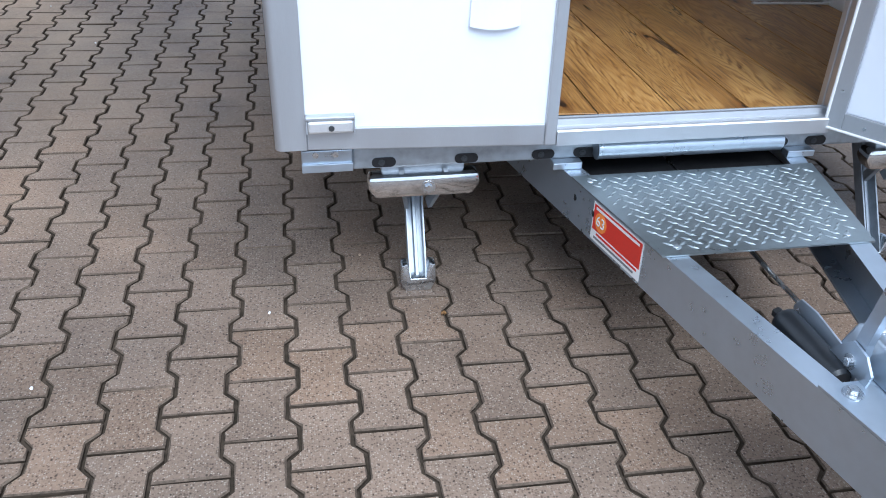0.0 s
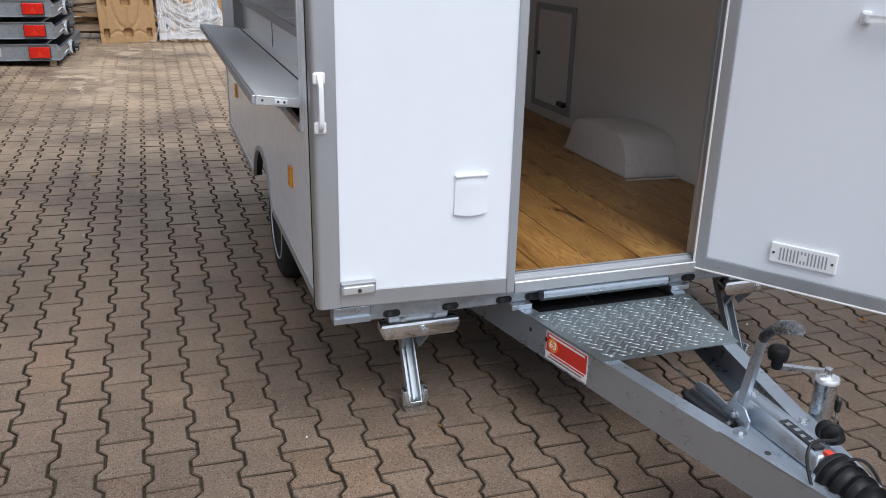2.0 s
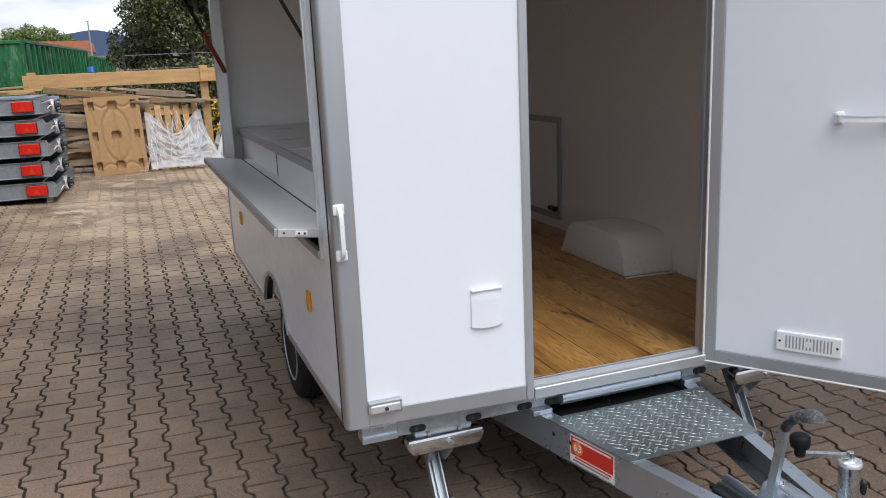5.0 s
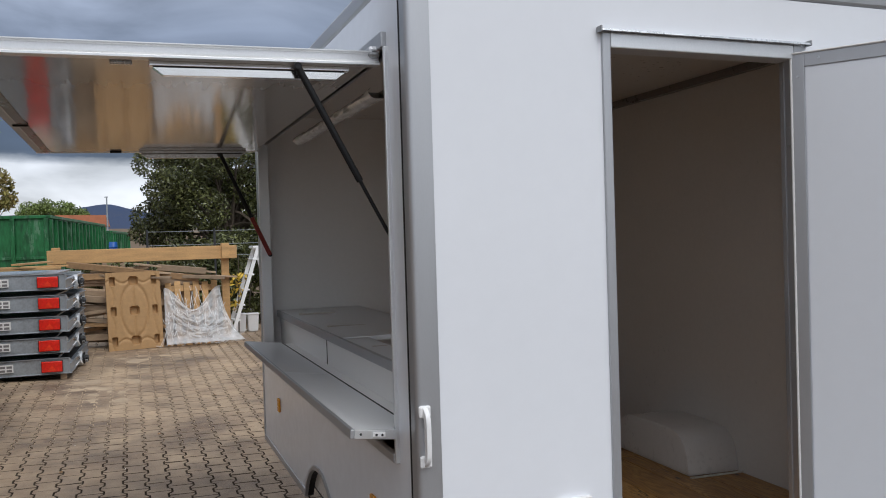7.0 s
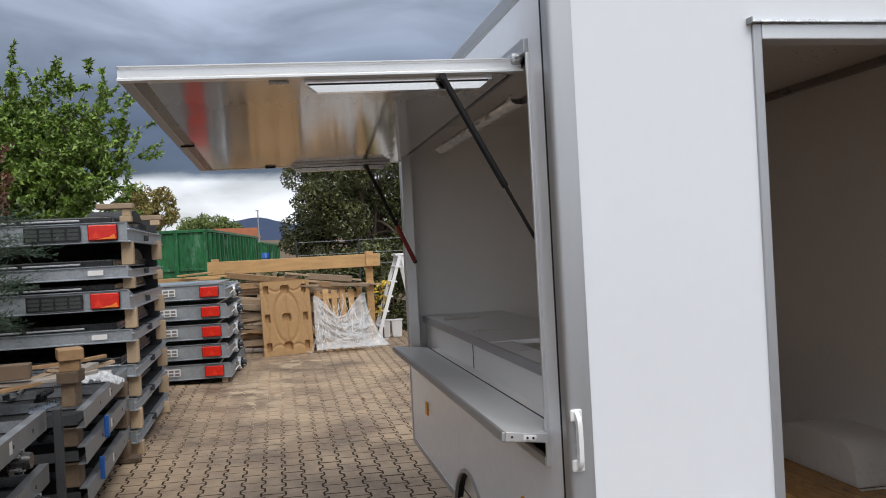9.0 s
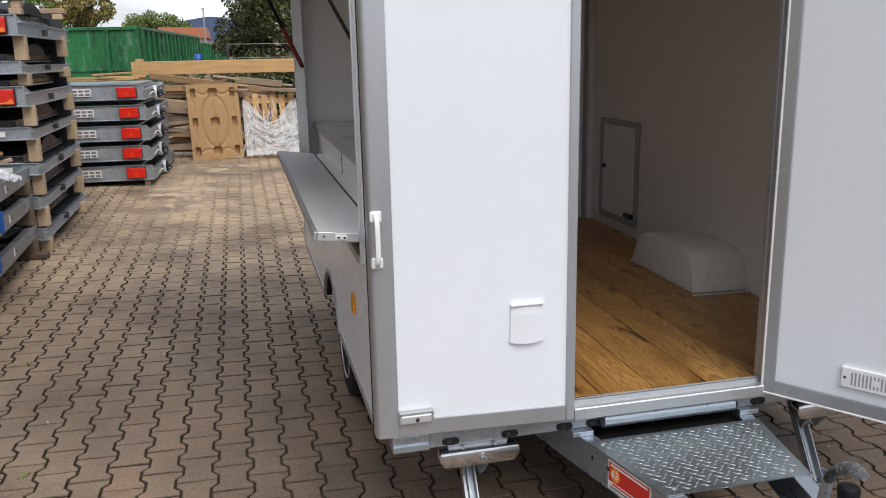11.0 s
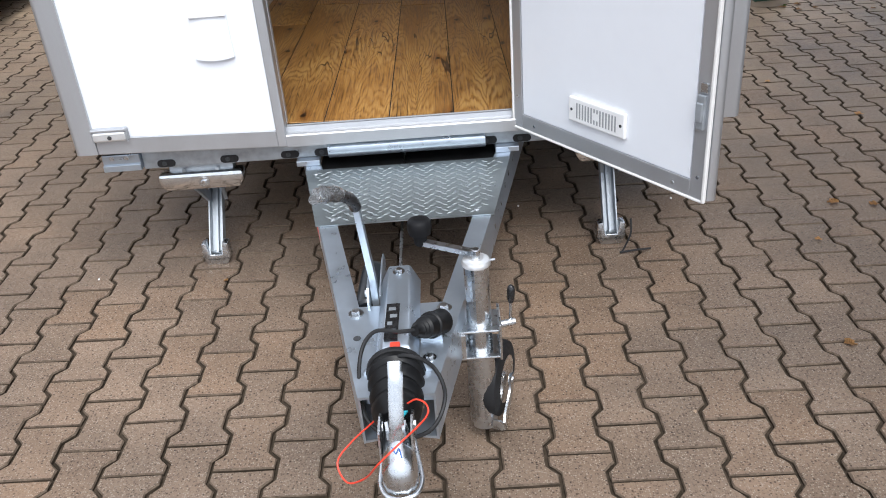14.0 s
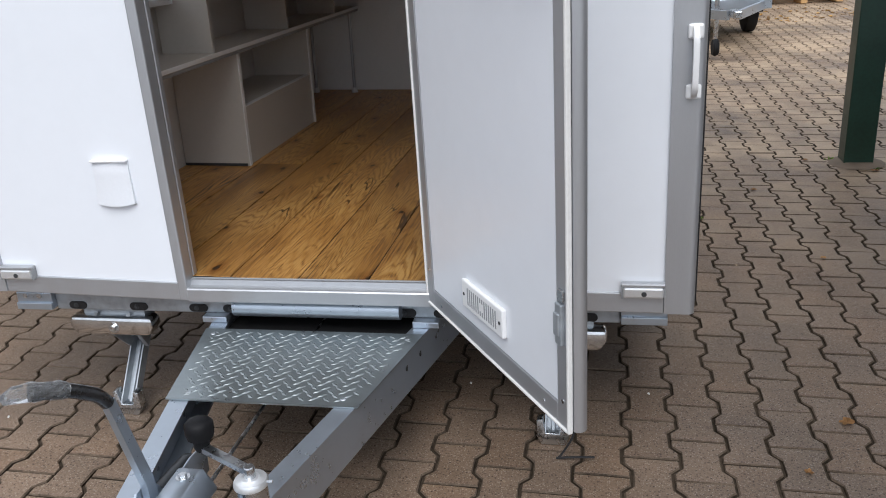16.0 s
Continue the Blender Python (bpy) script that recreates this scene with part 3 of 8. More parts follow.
def bolt(at, way, r=0.009, h=0.008, bm=None):
    a = Vector(at)
    d = Vector(way).normalized()
    bm = rod(a, a + d * 0.002, r * 1.7, segs=14, bm=bm)
    return rod(a + d * 0.002, a + d * (0.002 + h), r, segs=6, bm=bm, bevel=0.001)

# ---- ground ----
W, L = 2.145, 3.12
bm = bmesh.new()
q = [bm.verts.new(YARD @ Vector(c)) for c in ((-900, -400, -0.011), (900, -400, -0.011), (900, 1600, -0.011), (-900, 1600, -0.011))]
bm.faces.new(q)
ground = tagged(part("ground", bm, JOINT), "dark sandy bedding ground of the yard", "ground", kind="structure")

# ---- the catering trailer ----
trailer = thing("catering_trailer", "white catering trailer with raised serving flap and open front door", "trailer")
Z0, Z1, DL, DR, DT, SILL = 0.451, 2.61, 0.687, 1.421, 2.331, 0.511
CX = 1.073  # centre line of the drawbar
FY, XR = -0.034, 2.163  # face of the front wall, right side of the body

# front wall: three white panels round the doorway
bm = box(0.064, DL - 0.025, FY + 0.006, 0.04, 0.506, 2.54)
box(DR + 0.052, XR - 0.081, FY + 0.006, 0.04, 0.50, 2.54, bm=bm)
box(DL - 0.025, DR + 0.052, FY + 0.006, 0.04, DT + 0.052, 2.54, bm=bm)
front = part("front_wall", bm, WHITE, trailer, "white glass-fibre front panels")
for x0, x1, za, zb in ((0.064, DL - 0.031, 0.472, 0.455), (DR + 0.058, XR - 0.081, 0.453, 0.447)):
    part("bottom_trim", slab([(x0, za), (x1, zb), (x1, zb + 0.058), (x0, za + 0.058)], "y", FY, 0.042, bevel=0.003), ALU, trailer, "grey aluminium edge profile")
part("top_trim", box(0.064, XR - 0.081, FY, 0.05, 2.54, Z1, 0.012), ALU, trailer, "grey aluminium roof profile")


def corner_profile(sx, x, sy, y):
    """A rounded L-shaped corner section."""
    r, w, t = 0.02, (0.076 if sx > 0 else 0.081), 0.04
    o = [(w, 0), (r, 0)] + [(r - r * math.sin(radians(a)), r - r * math.cos(radians(a))) for a in range(15, 90, 15)] + [(0, r), (0, 0.052), (t, 0.052), (t, t), (w, t)]
    return slab([(x + sx * a, y + sy * (b - 0.004)) for a, b in o], "z", (0.474 if x < 1 else 0.448) if sy > 0 else Z0, Z1)


for sx, x, sy, y in ((1, -0.012, 1, FY), (-1, XR, 1, FY), (1, 0.0, -1, L), (-1, XR, -1, L)):
    post = part("corner_profile", corner_profile(sx, x, sy, y), ALU, trailer, "grey aluminium corner profile", smooth=True)
for x in (-0.014, XR - 0.003):
    part("corner_seal", box(x, x + 0.011, FY + 0.049, FY + 0.060, 0.465, 2.55, 0.002), BLACK, trailer, "black rubber joint strip")

# door frame
frame_bm = box(DL - 0.031, DL, FY - 0.004, 0.012, 0.455, DT + 0.05, 0.004)
part("door_jamb", frame_bm, ALU, trailer, "aluminium door jamb")
part("door_jamb", box(DL - 0.02, DL + 0.002, 0.012, 0.034, 0.495, DT, 0.003), ALU, trailer)
part("door_jamb", box(DR + 0.02, DR + 0.058, FY - 0.004, 0.012, 0.455, DT + 0.05, 0.004), ALU, trailer, "aluminium door jamb")
part("door_jamb", box(DR + 0.018, DR + 0.036, 0.012, 0.034, 0.495, DT, 0.003), ALU, trailer)
part("door_head", box(DL, DR + 0.02, FY - 0.004, 0.045, DT, DT + 0.05, 0.004), ALU_LIGHT, trailer, "aluminium door head")
sill = part("door_sill", slab([(FY - 0.007, 0.455), (0.0, 0.455), (0.0, SILL + 0.003), (-0.010, SILL + 0.003), (-0.014, 0.499), (FY - 0.004, 0.496), (FY - 0.007, 0.492)], "x", DL, DR + 0.02), ALU, trailer, "bright aluminium door sill")
for i in range(4):
    part("screw", rod((DL + 0.1 + i * 0.17, -0.027, 0.4935), (DL + 0.1 + i * 0.17, -0.027, 0.497), 0.005, segs=10), ZINC, sill)
part("sill_seal", box(DL, DR + 0.018, 0.001, 0.008, SILL - 0.012, SILL + 0.005, 0.002), GREY_PLASTIC, trailer, "dark rubber threshold strip")
rail = part("rain_rail", slab([(FY - 0.024, 2.381), (FY - 0.021, 2.379), (FY + 0.006, 2.388), (FY + 0.006, 2.396), (FY - 0.021, 2.388)], "x", 0.645, 1.5), ZINC, trailer, "aluminium rain gutter over the door")
for x in (0.639, 1.5):
    part("end_cap", box(x, x + 0.006, FY - 0.025, FY + 0.005, 2.377, 2.397, 0.002), GREY_PLASTIC, rail)

# left side: lower panel with wheel arch, upper panel, posts of the serving opening
AY, AZ, AR = 1.44, 0.30, 0.375
HZ0, HZ1, HY0, HY1 = 1.045, 2.35, 0.2, 2.93
half = math.sqrt(AR ** 2 - (0.462 - AZ) ** 2)
a0 = math.degrees(math.asin((0.462 - AZ) / AR))
for x0, x1, name in ((0.004, 0.04, "side_wall"), (W - 0.04, XR - 0.004, "side_wall")):
    low = x0 < 1
    o = [(0.02, 0.462), *[(c, z) for c, z in arc(AY, AZ, AR, 180 - a0, a0, 20)], (L - 0.05, 0.462), (L - 0.05, HZ0 if low else 2.54), (0.02, HZ0 if low else 2.54)]
    part(name, slab(o, "x", x0, x1), WHITE, trailer, "white glass-fibre side panel")
    t0, t1 = (x0 - 0.005, x0 + 0.03) if low else (x1 - 0.03, x1 + 0.005)
    part("bottom_trim", box(t0, t1, 0.02, AY - half - 0.01, Z0, 0.49, 0.004), ALU, trailer, "grey aluminium edge profile")
    part("bottom_trim", box(t0, t1, AY + half + 0.01, L - 0.05, Z0, 0.49, 0.004), ALU, trailer)
    ring = arc(AY, AZ, AR + 0.006, 180 - a0, a0, 20) + arc(AY, AZ, AR - 0.014, a0, 180 - a0, 20)
    part("arch_trim", slab(ring, "x", t0 - 0.003 if low else t1 - 0.012, t0 + 0.012 if low else t1 + 0.003), ALU, trailer, "grey wheel arch edge")
    part("roof_trim", box(x0 - 0.006, x1 + 0.006, 0.02, L - 0.05, 2.54, Z1, 0.014), ALU, trailer, "grey aluminium roof profile")
part("side_wall", box(0.004, 0.04, 0.02, L - 0.05, HZ1, 2.54), WHITE, trailer)
part("side_wall", box(0.004, 0.04, 0.02, HY0 - 0.014, HZ0, HZ1), WHITE, trailer)
part("side_wall", box(0.004, 0.04, HY1 + 0.03, L - 0.05, HZ0, HZ1), WHITE, trailer)
for y0, y1 in ((HY0 - 0.014, HY0), (HY1, HY1 + 0.03)):
    part("opening_post", box(-0.010, 0.055, y0, y1, HZ0 - 0.03, HZ1, 0.004), ALU_LIGHT, trailer, "light aluminium frame of the serving opening")
part("opening_bottom_rail", box(-0.014, 0.055, HY0, HY1, HZ0 - 0.03, HZ0, 0.004), ALU, trailer)
part("opening_top_rail", box(-0.014, 0.055, HY0, HY1, HZ1, HZ1 + 0.05, 0.004), ALU, trailer)
part("rear_wall", box(0.04, W - 0.04, L - 0.04, L - 0.004, Z0, 2.54), WHITE, trailer)
part("roof", box(0.02, W - 0.02, 0.02, L - 0.02, 2.56, 2.598), WHITE, trailer)
part("inner_ceiling", box(0.041, W - 0.041, 0.041, L - 0.041, 2.545, 2.559), WHITE_IN_DIM, trailer)
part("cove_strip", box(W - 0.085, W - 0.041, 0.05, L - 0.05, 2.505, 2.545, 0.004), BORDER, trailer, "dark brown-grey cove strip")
part("inner_lining", box(W - 0.046, W - 0.041, 0.045, L - 0.045, SILL - 0.05, 2.545), WHITE_IN_DIM, trailer, "white inner wall lining")
# rear lining in the brighter cabinet white, for the light reaching the back wall
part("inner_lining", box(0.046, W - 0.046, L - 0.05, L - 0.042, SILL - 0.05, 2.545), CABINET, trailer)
part("inner_lining", box(0.041, 0.046, 0.045, L - 0.05, SILL, HZ0 - 0.03), WHITE_IN_DIM, trailer)
part("corner_strip", box(W - 0.085, W - 0.046, L - 0.09, L - 0.05, SILL - 0.04, 2.545, 0.004), SEAL, trailer, "white corner strip")
part("corner_strip", box(W - 0.115, W - 0.085, L - 0.06, L - 0.05, SILL - 0.04, 2.545, 0.003), GREY_PLASTIC, trailer, "grey corner strip")
part("skirting", box(0.05, W - 0.115, L - 0.058, L - 0.05, SILL - 0.03, SILL + 0.035, 0.001), CABINET, trailer, "white skirting")

# oak floor boards
floor = part("floor", box(0.042, W - 0.042, 0.009, L - 0.042, 0.46, SILL - 0.004), DARK_STEEL, trailer, "rustic oak plank floor")
random.seed(11)
BOARD = 0.2145
x = 1.023 - 5 * BOARD
while x < W - 0.05:
    xa, xb = max(x, 0.047), min(x + BOARD, W - 0.047)
    y = 0.011 - random.uniform(0.05, 0.85)
    while y < L - 0.06:
        a, b = max(y, 0.011), min(y + 2.05, L - 0.052)
        if b - a > 0.02 and xb - xa > 0.01:
            part("plank", box(xa + 0.0016, xb - 0.0016, a + 0.001, b - 0.001, SILL - 0.0035, SILL, 0.0012, segs=1), OAK, floor)
        y += 2.05
    x += BOARD

# right wheel arch inside: an arched box
prof = [(1.068, SILL), (1.074, 0.545), (1.088, 0.610), (1.108, 0.657), (1.136, 0.692), (1.172, 0.713), (1.22, 0.723), (1.38, 0.728), (1.55, 0.724), (1.615, 0.715), (1.658, 0.696), (1.69, 0.665), (1.745, 0.545), (1.765, 0.520), (1.79, SILL)]
part("wheel_box", slab(prof, "x", 1.785, W - 0.047, bevel=0.012), WHITE_IN_DIM, trailer, "white moulded inner wheel box", smooth=True)
part("box_seal", box(1.775, W - 0.047, 1.035, 1.05, SILL, SILL + 0.008, 0.003), WHITE_IN_DIM, trailer)
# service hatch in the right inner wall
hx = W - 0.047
hatch = part("service_hatch", box(hx - 0.010, hx, 2.34, 2.83, 0.61, 1.22, 0.003), WHITE_IN_DIM, trailer, "white service hatch in an aluminium frame")
for y0, y1, z0, z1 in ((2.30, 2.34, 0.57, 1.26), (2.83, 2.87, 0.57, 1.26), (2.34, 2.83, 0.57, 0.61), (2.34, 2.83, 1.22, 1.26)):
    part("hatch_frame", box(hx - 0.018, hx, y0, y1, z0, z1, 0.004), GREY_PLASTIC, hatch)
part("hatch_lock", box(hx - 0.045, hx - 0.01, 2.33, 2.43, 0.625, 0.66, 0.01), BLACK_GLOSS, hatch, "black turn lock")
part("hatch_knob", rod((hx - 0.03, 2.79, 0.93), (hx - 0.01, 2.79, 0.93), 0.014, segs=14, bevel=0.003), BLACK_GLOSS, hatch)

# worktop and shelves along the serving side
part("worktop", box(0.115, 0.235, 0.06, 1.35, 1.262, 1.285, 0.003), ALU_SHELF, trailer, "grey worktop along the serving opening")
part("worktop", box(0.115, 0.645, 1.354, L - 0.06, 1.266, 1.289, 0.003), ALU_SHELF, trailer)
part("worktop_edge", box(0.098, 0.115, 0.06, L - 0.06, 1.248, 1.288, 0.003), ALU, trailer, "aluminium worktop edge")
for y0, y1 in ((0.06, 1.717), (1.722, L - 0.06)):
    part("counter_panel", box(0.122, 0.138, y0, y1, 1.05, 1.25, 0.001), CABINET, trailer, "white panel behind the counter ledge")
# black strips drawn for the shadow lines at worktop edge, ledge back and panel joint
part("seam", box(0.119, 0.124, 0.06, L - 0.06, 1.2485, 1.2525), BLACK, trailer, "black strip for the shadow line under the worktop edge")
part("seam", box(0.0565, 0.066, 0.21, 2.66, 1.114, 1.1215), BLACK, trailer)
part("ledge_hinge", box(0.066, 0.121, 0.21, 2.66, 1.100, 1.1175, 0.002), CABINET, trailer)
part("seam", box(0.1195, 0.124, 1.7165, 1.7225, 1.086, 1.248), BLACK, trailer)
for y in (0.5, 1.02, 1.86, 2.62):
    part("divider", box(0.138, 0.36, y - 0.009, y + 0.009, 1.038, 1.255, 0.001), MELAMINE, trailer, "pale warm grey shelf divider")
part("bay_back", box(0.1385, 0.141, 0.06, L - 0.06, 1.04, 1.25), MELAMINE, trailer, "pale warm grey back panel")
part("lower_shelf", box(0.138, 0.37, 0.06, L - 0.06, 1.02, 1.038, 0.002), MELAMINE, trailer, "pale warm grey shelf board")
part("shelf_edge", box(0.37, 0.374, 0.06, L - 0.06, 1.024, 1.04, 0.001), WHITE_PLASTIC, trailer)
part("shelf_rail", box(0.36, 0.37, 0.06, L - 0.06, 1.008, 1.02, 0.001), GREY_PLASTIC, trailer)
part("cabinet_panel", box(0.047, 0.36, 1.225, 1.245, SILL, 1.02, 0.001), MELAMINE, trailer, "pale warm grey base cabinet side")
part("cabinet_panel", box(0.047, 0.36, 2.11, 2.13, SILL, 1.02, 0.001), MELAMINE, trailer)
part("cabinet_front", box(0.335, 0.355, 1.245, 2.11, SILL, 0.77, 0.001), MELAMINE, trailer, "pale warm grey base cabinet front")
part("edge_band", box(0.36, 0.364, 1.223, 1.247, SILL, 1.008, 0.001), WHITE_PLASTIC, trailer, "bright white edge band")
part("edge_band", box(0.36, 0.364, 2.108, 2.132, SILL, 1.008, 0.001), WHITE_PLASTIC, trailer)
part("edge_band", box(0.334, 0.357, 1.247, 2.108, 0.77, 0.774, 0.001), WHITE_PLASTIC, trailer)
# thin dark strip painted as the shade of the gap at the cabinet foot
part("plinth", box(0.05, 0.35, 1.222, 1.225, SILL, SILL + 0.012), DARK_STEEL, trailer, "dark strip for the shaded gap under the cabinet")
part("cabinet_shelf", box(0.047, 0.335, 1.245, 2.11, 0.75, 0.77, 0.001), MELAMINE, trailer)
for x, y in ((0.335, 2.98), (0.08, 2.98)):
    leg = part("shelf_leg", rod((x, y, SILL), (x, y, 1.02), 0.010, segs=12), ALU, trailer, "chrome shelf leg")
    part("leg_foot", rod((x, y, SILL), (x, y, SILL + 0.03), 0.022, 0.014, segs=12), WHITE_PLASTIC, leg)

# the floor and what stands on it follow the slope of the yard
for ob in trailer.children:
    if ob.name.split(".")[0] in ("floor", "wheel_box", "box_seal", "divider", "lower_shelf", "shelf_edge", "shelf_rail", "cabinet_panel", "cabinet_front", "cabinet_shelf", "edge_band", "plinth", "shelf_leg"):
        ob.matrix_local = Matrix.Translation((1.05, 0.1, SILL)) @ Matrix.Rotation(0.009, 4, "X") @ Matrix.Rotation(0.026, 4, "Y") @ Matrix.Translation((-1.05, -0.1, -SILL))

# counter ledge outside, in two leaves, rising a little to its outer edge
LEDGE = Matrix.Translation((0.057, 0, 1.123)) @ Matrix.Rotation(math.atan2(0.026, 0.222), 4, "Y") @ Matrix.Translation((-0.057, 0, -1.123))
for y0, y1 in ((0.162, 1.388), (1.395, 2.655)):
    near_end = y0 < 1
    outline = [(-0.152, y0), (-0.014, y0), (-0.014, 0.208), (0.056, 0.208), (0.056, y1), (-0.152, y1)] if near_end else [(-0.152, y0), (0.056, y0), (0.056, y1), (-0.152, y1)]
    leaf = part("counter_ledge", slab(outline, "z", 1.103, 1.123, bevel=0.002), ALU_SHELF, trailer, "grey fold-out counter ledge")
    leaf.matrix_local = LEDGE
    part("ledge_edge", box(-0.166, -0.152, y0 - (0.012 if near_end else 0), y1, 1.095, 1.125, 0.003), ALU, leaf)
    e0, e1 = (y0 - 0.012, y0) if near_end else (y1, y1 + 0.012)
    part("ledge_end", box(-0.152, -0.014 if near_end else 0.05, e0, e1, 1.095, 1.125, 0.002), ALU_LIGHT, leaf)
    if near_end:
        part("ledge_catch", box(-0.095, -0.052, e0 - 0.006, e0, 1.101, 1.119, 0.004), WHITE_PLASTIC, leaf)
        for x in (-0.083, -0.064, -0.132):
            part("screw", rod((x, e0 - 0.0075 if x > -0.1 else e0 - 0.001, 1.110), (x, e0, 1.110), 0.004, segs=10), DARK_STEEL, leaf)
# black filler gives the open gap between the leaves its shadow
gap = part("ledge_seam", box(-0.150, 0.055, 1.3882, 1.3948, 1.104, 1.1215), BLACK, trailer, "black strip for the shadow gap between the ledge leaves")
gap.matrix_local = LEDGE
for y in (0.5, 1.39, 2.4):
    part("ledge_bracket", slab([(-0.12, 1.098), (0.0, 1.092), (0.0, 1.02)], "y", y - 0.012, y + 0.012), ALU, trailer)

# serving flap, raised
FZ = 2.335
flap = part("serving_flap", box(-1.225, -0.035, 0.29, 2.89, FZ - 0.026, FZ + 0.0), WHITE, trailer, "raised white serving flap with glossy underside")
flap.matrix_local = Matrix.Translation((0, 0, FZ)) @ Matrix.Rotation(radians(-0.8), 4, "Y") @ Matrix.Translation((0, 0, -FZ))
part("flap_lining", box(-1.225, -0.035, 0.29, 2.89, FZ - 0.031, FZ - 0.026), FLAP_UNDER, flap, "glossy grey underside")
near_edge = [(0.29, FZ - 0.033), (0.246, FZ - 0.033), (0.246, FZ - 0.027), (0.257, FZ - 0.022), (0.262, FZ - 0.016), (0.262, FZ + 0.002), (0.257, FZ + 0.006), (0.250, FZ + 0.009), (0.250, FZ + 0.012), (0.29, FZ + 0.012)]
part("flap_edge", slab(near_edge, "x", -1.265, -0.004), ALU_LIGHT, flap, "light hollow-faced aluminium edge profile")
part("flap_edge", slab([(3.18 - a, b) for a, b in near_edge], "x", -1.265, -0.004), ALU_LIGHT, flap)
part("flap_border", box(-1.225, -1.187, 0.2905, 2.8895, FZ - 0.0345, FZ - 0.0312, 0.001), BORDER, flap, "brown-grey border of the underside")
part("flap_edge", box(-1.264, -1.225, 0.2905, 2.8895, FZ - 0.034, FZ + 0.011, 0.006), ALU, flap, "grey aluminium edge profile")
part("flap_hinge", box(-0.04, 0.0, 0.25, 2.93, FZ - 0.01, FZ + 0.03, 0.012), ALU, flap, "long aluminium hinge")
def flap_bar(y0):
    """A white edge bar: a narrow upright face, a dark groove and a sloping lower face with mitred ends."""
    bar = part("stiffener_bar", box(-0.712, -0.095, y0, y0 + 0.03, FZ - 0.047, FZ - 0.031, 0.002), POLISHED, flap, "white edge bar with a dark groove")
    part("bar_groove", box(-0.70, -0.11, y0 + 0.003, y0 + 0.032, FZ - 0.052, FZ - 0.047), BLACK, bar)
    own = bmesh.new()
    top = [own.verts.new((x, y, FZ - 0.052)) for x, y in ((-0.70, y0 + 0.001), (-0.11, y0 + 0.001), (-0.11, y0 + 0.034), (-0.70, y0 + 0.034))]
    low = [own.verts.new((x, y, FZ - 0.074)) for x, y in ((-0.672, y0 + 0.003), (-0.14, y0 + 0.003), (-0.14, y0 + 0.030), (-0.672, y0 + 0.030))]
    own.faces.new(top)
    own.faces.new(low[::-1])
    for k in range(4):
        own.faces.new((top[k], low[k], low[(k + 1) % 4], top[(k + 1) % 4]))
    part("bar_lip", own, POLISHED, bar)


flap_bar(0.296)
flap_bar(2.84)
for x, y in ((-0.79, 0.32), (-0.84, 2.85), (-1.215, 1.72)):
    part("flap_catch", box(x - 0.032, x + 0.032, y - 0.011, y + 0.011, FZ - 0.042, FZ - 0.028, 0.005), ZINC if y < 0.5 else STRUT_BLACK, flap, "flap latch")


def strut(top, low, red):
    a, b = Vector(top), Vector(low)
    m = a + (b - a) * 0.62
    s = part("gas_strut", rod(a, m, 0.0112, segs=14, bevel=0.003), STRUT_BLACK, trailer, "black gas strut with a dark red rod" if not red else "gas strut in a red safety tube")
    part("strut_rod", rod(m, b, 0.006 if not red else 0.014, segs=12), RED_TUBE if red else STRUT_BLACK, s)
    for p in (a, b):
        part("ball_joint", rod(p + Vector((0, -0.012, 0)), p + Vector((0, 0.012, 0)), 0.012, segs=12, bevel=0.003), BLACK, s)


strut((-0.27, 0.262, 2.288), (0.03, 0.225, 1.70), False)
strut((-0.25, 2.80, 2.27), (0.03, 2.82, 1.655), True)

# strip light in its wrapping over the opening, inside
lightbar = part("strip_light", box(0.10, 0.165, 0.8, 2.2, 2.285, 2.315, 0.012), GREY_PLASTIC, trailer, "strip light still in protective film")
random.seed(5)
bm = bmesh.new()
bmesh.ops.create_grid(bm, x_segments=10, y_segments=60, size=0.5)
for v in bm.verts:
    a = v.co.x * math.pi * 1.5
    y = 1.5 + v.co.y * 1.55
    r = 0.034 + 0.010 * noise.noise((v.co.x * 9, y * 12, 0)) + 0.008 * abs(v.co.y) ** 4 * 16
    v.co = (0.132 + r * math.sin(a), y, 2.30 - r * math.cos(a) * 0.6)
part("film_wrap", bm, FILM, lightbar, "crumpled translucent film", smooth=True)

